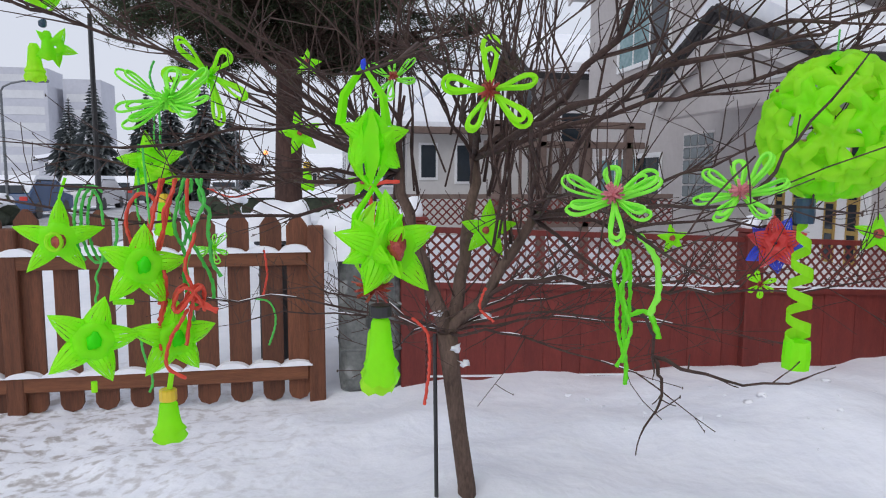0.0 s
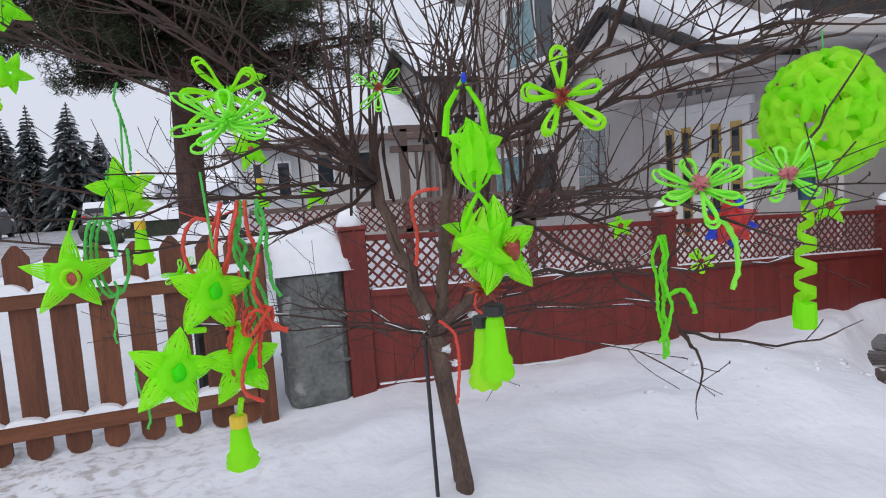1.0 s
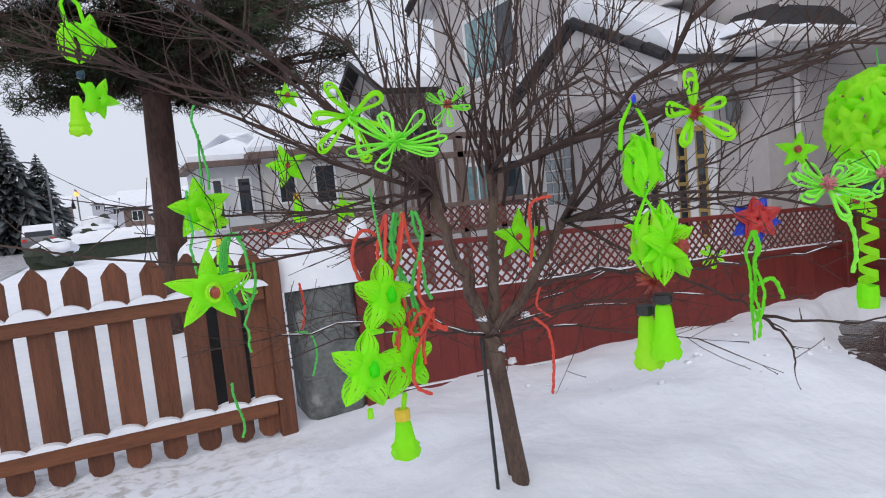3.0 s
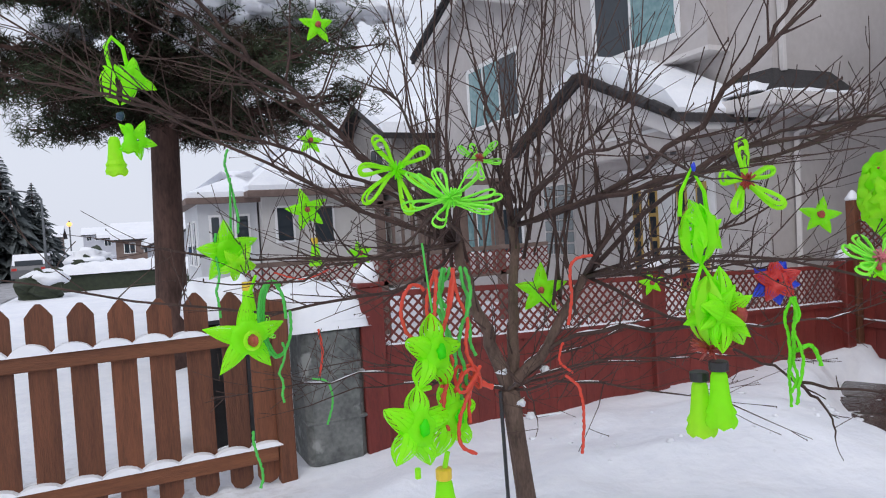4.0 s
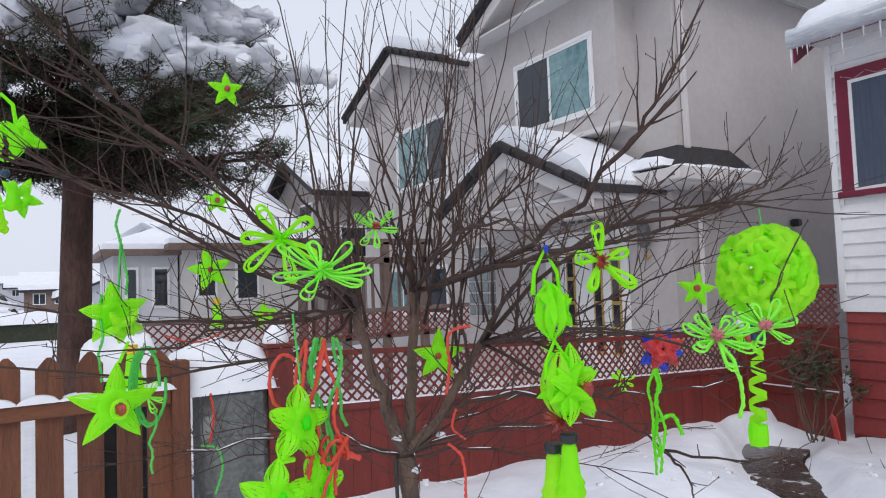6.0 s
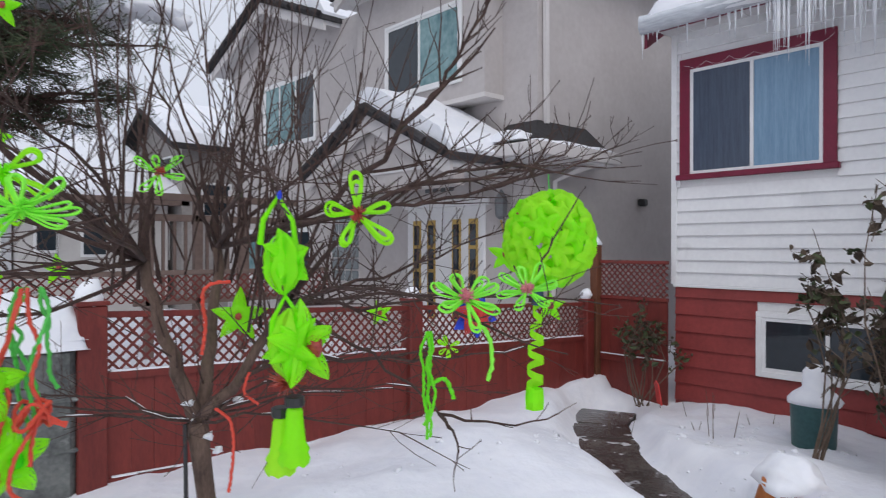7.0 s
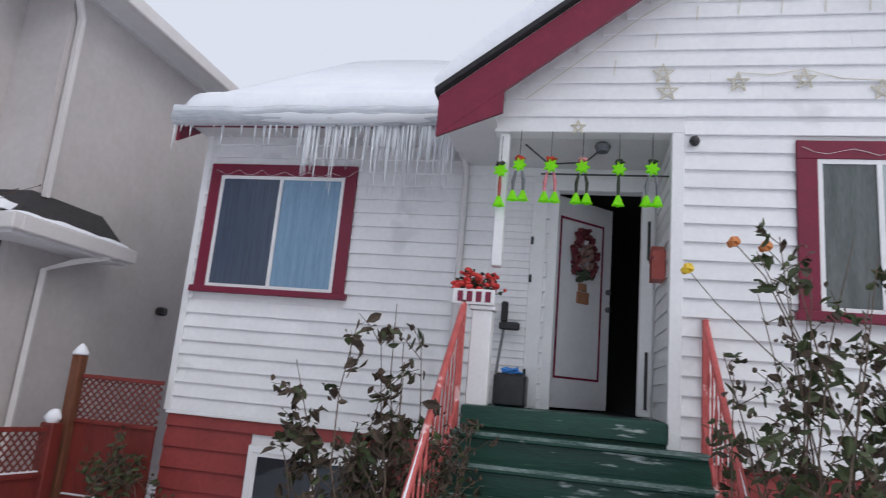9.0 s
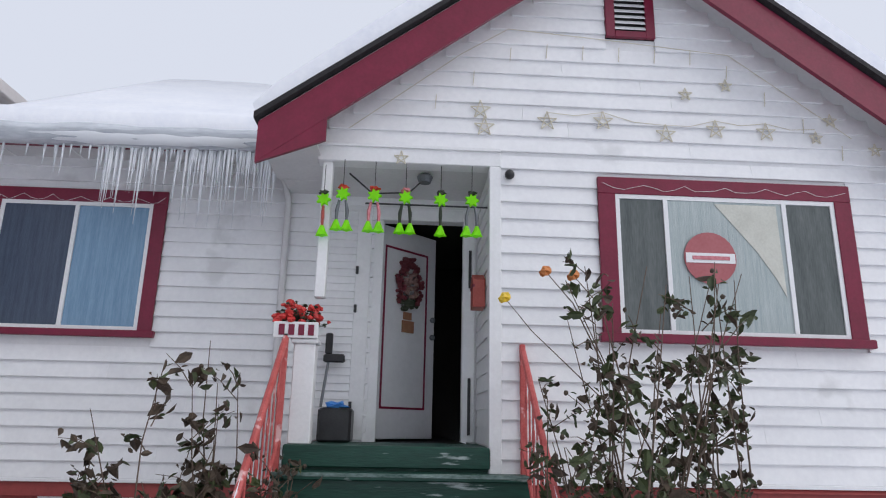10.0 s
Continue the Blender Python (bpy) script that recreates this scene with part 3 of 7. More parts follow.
def clap(parent, x, y0f, y1f, za, zb, material, pitch=0.135, holes=()):
    """Clapboards facing -x; y0f and y1f give the ends at a height; holes: (y0, y1, z0, z1)."""
    z = za
    while z < zb - 0.01:
        z1 = min(z + pitch, zb)
        zm = (z + z1) / 2
        spans = [(y0f(zm), y1f(zm))]
        for hy0, hy1, hz0, hz1 in holes:
            if hz0 < z1 - 0.02 and hz1 > z + 0.02:
                out = []
                for a, b in spans:
                    if a < hy0:
                        out.append((a, min(b, hy0)))
                    if b > hy1:
                        out.append((max(a, hy1), b))
                spans = out
        for a, b in spans:
            joints = [a, b] if b - a < 2.4 else [a, a + (b - a) * R.uniform(0.3, 0.7), b]
            for c, d in zip(joints, joints[1:]):
                if d - c > 0.02:
                    part("clapboard", Geo().add([(px, yy, pz) for yy in (c + 0.0008, d - 0.0008) for px, pz in board_profile(x, z, z1)],
                                   [(4, 3, 2, 1, 0), (5, 6, 7, 8, 9)] + [(i, (i + 1) % 5, 5 + (i + 1) % 5, 5 + i) for i in range(5)]), material, parent)
        z = z1


def const(v):
    return lambda z: v


wing = part("wing_wall", Geo().box(WX, WX + 0.2, 0.02, 3.62, -0.3, 4.12), WHITE_PAINT, house, "white clapboard wall above a red base")
WIN = (1.985, 3.56, 2.38, 3.705)
BASE_WIN = (1.40, 2.725, 0.325, 0.985)
clap(wing, WX, const(0.10), const(3.60), 1.22, 4.06, WHITE_SIDING, holes=[WIN])
clap(wing, WX, const(0.7), const(3.62), -0.25, 1.19, RED_SIDING, 0.19, holes=[BASE_WIN])
part("corner_board", Geo().box(WX - 0.03, WX + 0.06, 3.60, 3.67, 1.22, 4.06, 0.005), WHITE_PAINT, house)
part("drip_board", Geo().box(WX - 0.035, WX, 0.1, 3.64, 1.192, 1.22, 0.004), WHITE_PAINT, house)
part("wing_side_wall", Geo().box(WX + 0.2, 13.0, 3.45, 3.64, -0.3, 4.12), WHITE_PAINT, house)


def window(parent, x, y0, y1, z0, z1, trim, tw, panes, frame_mat=WHITE_PAINT, sill=True, name="window", fw=0.035):
    """A window facing -x: outer trim, sash bars and one mesh for each pane; panes: (width share, material)."""
    w = part(name, Geo().box(x - 0.03, x + 0.0, y0, y1, z1 - tw, z1, 0.004), trim, parent, "")
    part("trim", Geo().box(x - 0.03, x, y0, y0 + tw, z0, z1 - tw, 0.004), trim, w)
    part("trim", Geo().box(x - 0.03, x, y1 - tw, y1, z0, z1 - tw, 0.004), trim, w)
    if sill:
        part("sill", Geo().box(x - 0.065, x, y0 - 0.03, y1 + 0.03, z0 - 0.005, z0 + tw * 0.45, 0.006), trim, w)
    a, b, c, d = y0 + tw, y1 - tw, z0 + tw * (0.45 if sill else 1.0), z1 - tw
    if not sill:
        part("trim", Geo().box(x - 0.03, x, y0 + tw, y1 - tw, z0, z0 + tw, 0.004), trim, w)
    part("sash", Geo().box(x - 0.02, x + 0.03, a, b, c, c + fw), frame_mat, w)
    part("sash", Geo().box(x - 0.02, x + 0.03, a, b, d - fw, d), frame_mat, w)
    part("sash", Geo().box(x - 0.02, x + 0.03, a, a + fw, c + fw, d - fw), frame_mat, w)
    part("sash", Geo().box(x - 0.02, x + 0.03, b - fw, b, c + fw, d - fw), frame_mat, w)
    y = a
    tot = sum(p[0] for p in panes)
    for i, (share, m) in enumerate(panes):
        yn = y + (b - a) * share / tot
        part("pane", Geo().box(x - 0.008 - 0.005 * (i % 2), x + 0.02, y + fw * 0.4, yn - fw * 0.4, c + fw * 0.5, d - fw * 0.5), m, w)
        if i:
            part("mullion", Geo().box(x - 0.024, x + 0.026, y - fw * 0.5, y + fw * 0.5, c + fw, d - fw), frame_mat, w)
        y = yn
    return w


def curtain_glass(base_mat):
    """Pane material with the gloss of glass over the curtain's colour."""
    m = base_mat.copy()
    b = m.node_tree.nodes["Principled BSDF"]
    b.inputs["Roughness"].default_value = 0.12
    b.inputs["Specular IOR Level"].default_value = 0.6
    return m


PANE_SMOKE = curtain_glass(mat("smoky_pane", (0.055, 0.068, 0.066), (0.13, 0.145, 0.14), 3, 0.3, 0.1, 10, stretch=(1, 5, 0.6)))
PANE_BLUE, PANE_NAVY, PANE_NET = curtain_glass(CURTAIN), curtain_glass(CURTAIN_DARK), curtain_glass(NET)
window(house, WX - 0.02, *WIN, CRIMSON, 0.12, [(1, PANE_BLUE), (1.0, PANE_NAVY)])
window(house, WX - 0.02, *BASE_WIN, WHITE_PAINT, 0.06, [(1, GLASS_DARK), (1, GLASS_DARK)], sill=False)

# wing roof, its snow, gutter and icicles
part("wing_roof", Geo().prism([(5.95, 3.98), (5.95, 4.06), (9.8, 6.42), (9.8, 6.34)], "y", 0.9, 3.73), SHINGLE, house)
part("wing_soffit", Geo().box(5.97, WX + 0.1, 0.5, 3.70, 4.01, 4.03), SOFFIT, house)
for y0 in (1.0, 1.6, 2.2, 2.8, 3.4):
    part("soffit_strip", Geo().box(5.98, WX, y0, y0 + 0.012, 4.002, 4.009), WHITE_PAINT, house)
part("fascia", Geo().box(5.92, 5.95, 0.9, 3.73, 3.95, 4.04, 0.004), CRIMSON, house)
part("barge_board", Geo().prism([(5.92, 3.80), (5.92, 4.04), (9.8, 6.40), (9.8, 6.18)], "y", 3.73, 3.76), CRIMSON, house)
g = Geo()
prof = [(px, pz - 0.08) for px, pz in ((5.935, 4.10), (5.86, 4.06), (5.815, 4.12), (5.81, 4.22), (5.84, 4.33), (5.93, 4.40), (6.1, 4.45), (9.8, 6.78), (9.8, 6.55))]
ny = 22
for j in range(ny + 1):
    y = 0.75 + 2.97 * j / ny
    e = min(1, (3.72 - y) / 0.16)
    e = math.sqrt(max(0, e))
    for px, pz in prof:
        base = 4.05 + max(0, px - 5.93) * 0.613
        g.v.append((px + 0.02 * noise.noise(Vector((px, y * 3, 1))), y, base + (pz - base) * (0.15 + 0.85 * e) + 0.02 * noise.noise(Vector((px * 2, y * 2, 3)))))
n = len(prof)
g.f = [(j * n + i, j * n + (i + 1) % n, (j + 1) * n + (i + 1) % n, (j + 1) * n + i) for j in range(ny) for i in range(n)] + [tuple(range(n)), tuple(ny * n + i for i in range(n))]
part("roof_snow", g, SNOW, house, "thick slab of roof snow", smooth=True)
g = Geo()
for j in range(41):
    y = 0.92 + 2.84 * j / 40
    for k, (px, pz) in enumerate(((5.90, 3.945), (5.835, 3.94), (5.80, 3.99), (5.795, 4.05), (5.80, 4.10), (5.83, 4.13))):
        bulge = 0.014 * noise.noise(Vector((y * 5, k * 0.9, 2.0)))
        g.v.append((px + bulge - 0.006, y, pz + 0.6 * bulge + (0.022 * noise.noise(Vector((y * 2.2, 7.0, 1.0))) if k > 3 else 0)))
g.f = [(j * 6 + k, j * 6 + 6 + k, j * 6 + 7 + k, j * 6 + 1 + k) for j in range(40) for k in range(5)]
part("ice_rim", g, GREY_ICE, house, "grey rim of refrozen ice on the roof edge", smooth=True)
g = Geo()
g.tube([(5.86, 0.98, 4.02), (5.86, 2.4, 4.01), (5.86, 3.70, 4.03)], [0.075, 0.08, 0.06], 8)
part("ice_edge", g, ICE, house, "grey rim of ice along the eave", smooth=True)
for i in range(180):
    y = 0.95 + 1.5 * R.random() ** 1.15 if i < 160 else R.uniform(2.4, 3.7)
    ln = R.choice((0.12, 0.2, 0.3, 0.38, 0.46, 0.62)) * R.uniform(0.75, 1.2) * (1 if i < 160 else 0.45)
    if i == 179:
        y, ln = 3.74, 0.32
    x = 5.87 + jitter(0.025)
    part("icicle", Geo().tube([(x, y, 4.01), (x + jitter(0.004), y + jitter(0.004), 3.99 - ln * 0.5), (x, y, 3.99 - ln)], [R.uniform(0.011, 0.019), 0.008, 0.0015], 6), ICE, house, smooth=True)

# gable front
BIGWIN = (-3.80, -1.71, 2.34, 3.665)
front = part("front_wall", Geo().prism([(-4.4, -0.3), (-0.88, -0.3), (-0.88, 3.78), (0.50, 3.78), (0.50, rake_z(0.50) - 0.2), (RY, RIDGE - 0.2), (-4.4, rake_z(-4.4) - 0.2)], "x", FX, FX + 0.15), WHITE_PAINT, house, "white clapboard gable wall")


def gable_left(z):
    return min(0.50, RY + (RIDGE - 0.22 - z) / SL)


def gable_right(z):
    return max(-4.4, RY - (RIDGE - 0.22 - z) / SL)


VENT = (-2.27, -1.84, 4.95, 5.55)
clap(front, FX, const(-4.4), const(-0.93), 1.33, 3.83, WHITE_SIDING, 0.14, holes=[BIGWIN])
clap(front, FX, gable_right, gable_left, 3.86, 6.0, WHITE_SIDING, 0.14, holes=[VENT])
clap(front, FX, const(-4.4), const(-1.1), -0.25, 1.30, RED_SIDING, 0.19)
part("drip_board", Geo().box(FX - 0.035, FX, -4.4, -0.95, 1.302, 1.33, 0.004), WHITE_PAINT, house)
part("porch_header", Geo().box(FX - 0.03, FX + 0.12, -0.93, 0.53, 3.72, 3.858, 0.006), WHITE_PAINT, house)
part("header_cap", Geo().box(FX - 0.05, FX, -0.93, 0.55, 3.842, 3.87, 0.004), WHITE_PAINT, house)
part("corner_post", Geo().box(FX - 0.03, FX + 0.1, -0.935, -0.84, 1.33, 3.72, 0.006), WHITE_PAINT, house)
part("hanging_post", Geo().box(FX, FX + 0.1, 0.41, 0.49, 2.62, 3.72, 0.008), WHITE_PAINT, house)
part("porch_ceiling", Geo().box(FX + 0.1, DX, -0.9, 0.55, 3.74, 3.77), SOFFIT, house)
window(house, FX - 0.02, *BIGWIN, CRIMSON, 0.14, [(0.42, PANE_SMOKE), (0.96, PANE_NET), (0.40, PANE_SMOKE)])
# near-black backing paints the shade between the vent slats
vent = part("gable_vent", Geo().box(FX - 0.015, FX, *VENT, ), SHADE_AND_EARTH, house)
VY0, VY1, VZ0, VZ1 = VENT
for y0, y1, z0, z1 in ((VY0, VY0 + 0.08, VZ0, VZ1), (VY1 - 0.08, VY1, VZ0, VZ1), (VY0 + 0.08, VY1 - 0.08, VZ0, VZ0 + 0.06), (VY0 + 0.08, VY1 - 0.08, VZ1 - 0.06, VZ1)):
    part("vent_trim", Geo().box(FX - 0.05, FX - 0.015, y0, y1, z0, z1, 0.004), CRIMSON, vent)
for i in range(8):
    z = VZ0 + 0.075 + i * 0.056
    slat = [(FX - 0.045, z), (FX - 0.016, z + 0.04), (FX - 0.016, z + 0.048), (FX - 0.045, z + 0.008)]
    part("vent_slat", Geo().add([(px, y, pz) for y in (VY0 + 0.08, VY1 - 0.08) for px, pz in slat], [(3, 2, 1, 0), (4, 5, 6, 7), (0, 1, 5, 4), (1, 2, 6, 5), (2, 3, 7, 6), (3, 0, 4, 7)]), WHITE_PAINT, vent)

# gable roof: crimson rakes, dark edge, snow
for sgn in (1, -1):
    ye = RY + sgn * 2.85
    ze = rake_z(ye)

    def strip(t0, t1):
        return [(RY, RIDGE + t0), (ye, ze + t0), (ye, ze + t1), (RY, RIDGE + t1)]
    part("rake_board", Geo().prism(strip(-0.36, -0.03), "x", 5.13, 5.17), CRIMSON, house)
    part("roof_deck", Geo().prism(strip(-0.07, 0.0), "x", 5.17, 9.5), SOFFIT, house)
    part("roof_edge", Geo().prism([(RY, RIDGE + 0.0), (ye + sgn * 0.03, ze - 0.02), (ye + sgn * 0.03, ze + 0.03), (RY, RIDGE + 0.045)], "x", 5.09, 9.5), SHINGLE, house)
    part("roof_snow", Geo().prism([(RY, RIDGE + 0.046), (ye + sgn * 0.02, ze + 0.031), (ye + sgn * 0.06, ze + 0.12), (ye - sgn * 0.1, ze + 0.3), (RY, RIDGE + 0.36)], "x", 5.14, 9.5), SNOW, house, "deep roof snow")
    part("eave_end", Geo().prism([(ye, ze - 0.36), (ye, ze - 0.32), (ye - sgn * 0.51, ze + 0.06), (ye - sgn * 0.51, ze - 0.16)], "x", 5.132, 5.165), CRIMSON, house)
    part("eave_soffit", Geo().box(5.17, 6.0, min(ye, ye - sgn * 0.44), max(ye, ye - sgn * 0.44), ze - 0.17, ze - 0.155), SOFFIT, house)
part("eave_return", Geo().box(6.0, 6.36, 0.44, 0.9, 3.75, 3.765), SOFFIT, house)

# porch: door wall, door, recess side
door_wall = part("door_wall", Geo().box(DX + 0.01, DX + 0.15, 0.16, 0.6, 1.5, 3.77).box(DX + 0.01, DX + 0.15, -0.9, -0.77, 1.5, 3.77).box(DX + 0.01, DX + 0.15, -0.77, 0.16, 3.58, 3.77), WHITE_PAINT, house)
clap(door_wall, DX, const(0.25), const(0.6), 1.56, 3.7, WHITE_SIDING, 0.135)
side = part("porch_side_wall", Geo().box(FX + 0.1, DX, -0.935, -0.86, 1.34, 3.74), WHITE_PAINT, house)
for i in range(16):
    z = 1.56 + i * 0.135
    part("clapboard", Geo().add([(FX + 0.1, -0.86, z), (DX, -0.86, z), (DX, -0.84, z), (FX + 0.1, -0.84, z), (FX + 0.1, -0.86, z + 0.134), (DX, -0.86, z + 0.134), (DX, -0.853, z + 0.134), (FX + 0.1, -0.853, z + 0.134)],
                                [(0, 3, 2, 1), (4, 5, 6, 7), (3, 7, 6, 2), (0, 1, 5, 4), (1, 2, 6, 5), (0, 4, 7, 3)]), WHITE_SIDING, side)
for y0, y1, z0, z1 in ((0.125, 0.26, 1.56, 3.62), (-0.825, -0.715, 1.56, 3.62), (-0.715, 0.125, 3.52, 3.64)):
    part("door_frame", Geo().box(DX - 0.03, DX + 0.1, y0, y1, z0, z1, 0.006), WHITE_PAINT, house)
# the hallway's darkness is put into the panels' near-black colour
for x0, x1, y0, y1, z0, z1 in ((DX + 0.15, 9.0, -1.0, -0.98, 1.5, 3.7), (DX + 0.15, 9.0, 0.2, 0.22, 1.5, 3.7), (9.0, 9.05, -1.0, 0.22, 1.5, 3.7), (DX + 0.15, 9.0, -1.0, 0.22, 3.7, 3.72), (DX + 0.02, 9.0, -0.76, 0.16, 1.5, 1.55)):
    part("hallway_panel", Geo().box(x0, x1, y0, y1, z0, z1), SHADE_AND_EARTH, house, "hallway panel coloured near-black for the darkness behind the open door")
door = part("front_door", Geo().box(0, 0.83, -0.022, 0.022, 0.0, 1.95, 0.005), DOOR_GREY, house, "white front door standing ajar with thin red panel lines")
door_m = pose(DX + 0.06, 0.11, 1.57, 0, 0, 0) @ pose(0, 0, 0, 0, 0, -90 + 45)
door.matrix_parent_inverse = house.matrix_basis.inverted()
door.matrix_basis = door_m


def door_part(name, g, m, label=""):
    ob = part(name, g, m, None, label)
    ob.parent = door
    return ob


for x0, x1, z0, z1 in ((0.13, 0.15, 0.26, 1.76), (0.69, 0.71, 0.26, 1.76), (0.15, 0.69, 0.26, 0.28), (0.15, 0.69, 1.74, 1.76)):
    door_part("panel_line", Geo().box(x0, x1, -0.027, -0.022, z0, z1), CRIMSON)
for z in (0.95, 1.12):
    door_part("knob", Geo().blob((0.77, -0.05, z), 0.028, 1.0, 0.0), METAL, "round metal knob")
wreath = thing("door_wreath", "dark red wreath with greenery hanging on the door", "wreath", (6.3, -0.4, 3.0))
wc = door_m @ Vector((0.43, -0.05, 1.42))
dm = door_m.to_3x3()
g, g2 = Geo(), Geo()
for k in range(150):
    a = R.uniform(0, 2 * math.pi)
    c = wc + dm @ Vector((math.cos(a) * 0.135 + jitter(0.03), jitter(0.025) - 0.01, math.sin(a) * 0.21 + jitter(0.04)))
    (g2 if math.sin(a) < -0.75 else g).blob(c, R.uniform(0.016, 0.03), 0.9, 0.3, k, 4, 6)
part("ring", g, mat("wreath_red", (0.05, 0.006, 0.01), (0.16, 0.02, 0.03), 30, 0.6), wreath)
part("greenery", g2, HEDGE, wreath)
g = Geo()
for k in range(26):
    c = wc + dm @ Vector((jitter(0.07), -0.03 + jitter(0.01), jitter(0.13)))
    g.blob(c, 0.025, 0.9, 0.3, k, 4, 6)
part("bow", g, mat("wreath_bow", (0.16, 0.09, 0.075), (0.28, 0.17, 0.15), 30, 0.6), wreath)
plaque = thing("door_plaque", "small brown wooden plaque on the door", "plaque", (6.3, -0.4, 2.6))
pc = door_m @ Vector((0.45, -0.03, 1.02))
g = Geo()
for dx, dz, w, h in ((0, 0, 0.075, 0.055), (-0.01, 0.10, 0.05, 0.035)):
    vs = [pc + dm @ Vector((dx + sx * w, sy * 0.008, dz + sz * h)) for sz in (-1, 1) for sy in (-1, 1) for sx in (-1, 1)]
    g.add([tuple(v) for v in vs], [(0, 2, 3, 1), (4, 5, 7, 6), (0, 1, 5, 4), (1, 3, 7, 5), (3, 2, 6, 7), (2, 0, 4, 6)])
part("board", g, mat("plaque_wood", (0.24, 0.11, 0.06), (0.33, 0.16, 0.09), 20, 0.6), plaque)

# downpipe, camera dome, stars
pipe = [(6.0, 1.05, 3.93), (6.2, 0.93, 3.82), (6.31, 0.90, 3.66), (6.31, 0.90, 1.9), (6.31, 0.90, 0.9)]
solid("downpipe", Geo().tube(pipe, 0.032, 8), SOFFIT, "white metal rain downpipe on the wall", "pipe", smooth=True)
solid("security_camera", Geo().blob((FX - 0.05, -1.0, 3.65), 0.04, 1.0, 0.0, 0, 8, 12), BLACK, "small round black security camera", "camera", smooth=True)
STARS = [(-0.763, 4.213), (-0.796, 4.063), (-1.315, 4.138), (-1.783, 4.16), (-2.306, 4.068), (-2.733, 4.128), (-3.164, 4.123), (-3.59, 4.09), (-2.852, 4.536), (-2.496, 4.438), (-4.09, 4.0), (-0.13, 3.76), (-3.733, 4.253)]
for y, z in STARS:
    g = Geo()
    rr = 0.085 if (y, z) not in STARS[7:] else 0.06
    tips = [(FX - 0.035, y + rr * math.sin(k * 2 * math.pi / 5), z + rr * math.cos(k * 2 * math.pi / 5)) for k in range(5)]
    for k in range(5):
        g.tube([tips[k], tips[(k + 2) % 5]], 0.005, 5)
    solid("star_light", g, GOLD_STAR, "straw-coloured outline star hung on the clapboards", "star", "gable stars")
g = Geo()
for a, b in zip(STARS[2:7], STARS[3:8]):
    g.tube([(FX - 0.03, a[0], a[1] + 0.08), (FX - 0.03, (a[0] + b[0]) / 2, (a[1] + b[1]) / 2 + 0.05), (FX - 0.03, b[0], b[1] + 0.08)], 0.003, 4)
for k in range(12):
    y = -0.4 - k * 0.31
    z = min(4.85, rake_z(y) - 0.6)
    g.tube([(FX - 0.03, y, z), (FX - 0.03, y + 0.01, z - 0.13)], 0.004, 4)
g.tube([(FX - 0.03, 0.3, 4.0), (FX - 0.03, -0.6, 4.72), (FX - 0.03, -1.0, 4.98), (FX - 0.03, -1.84, 4.92), (FX - 0.03, -2.9, 4.83), (FX - 0.03, -3.9, 4.1)], 0.0035, 4)
solid("light_string", g, GOLD_STAR, "thin pale string of unlit lights on the gable", "light string")
# round sign behind the wide window
sign = thing("round_window_sign", "round red sign with a white band hanging in the window", "sign", (FX, -2.587, 3.016))
ring = [(math.cos(2 * math.pi * k / 28) * 0.21, math.sin(2 * math.pi * k / 28) * 0.21) for k in range(28)]
part("disc", Geo().prism([(-2.587 + a, 3.016 + b) for a, b in ring], "x", FX - 0.050, FX - 0.045), mat("faded_red", (0.36, 0.09, 0.10), (0.42, 0.13, 0.14), 6, 0.4), sign)
part("band", Geo().box(FX - 0.055, FX - 0.051, -2.785, -2.39, 2.975, 3.055), WHITE_PAINT, sign)
part("lettering_bar", Geo().box(FX - 0.060, FX - 0.056, -2.74, -2.44, 3.0, 3.03), PINK, sign)

part("window_drape", Geo().prism([(-2.66, 3.47), (-3.17, 3.47), (-3.185, 2.72), (-3.12, 2.86), (-2.98, 3.08), (-2.80, 3.3)], "x", FX - 0.038, FX - 0.036), mat("cream_drape", (0.50, 0.50, 0.44), (0.62, 0.62, 0.55), 8, 0.7, 0.2, 30), house, "cream drape drawn aside in the window")
# thin fairy-light wires over the window heads
for ya, yb, z, x in ((2.0, 3.5, 3.64, WX - 0.055), (-1.75, -3.76, 3.61, FX - 0.055)):
    pts = []
    for k in range(25):
        f = k / 24
        pts.append((x, ya + (yb - ya) * f, z - 0.05 * abs(math.sin(f * 19)) + jitter(0.01)))
    solid("fairy_lights", Geo().tube(pts, 0.0017, 4), WHITE_PAINT, "thin white fairy-light wire over the window", "light string", "window wires")
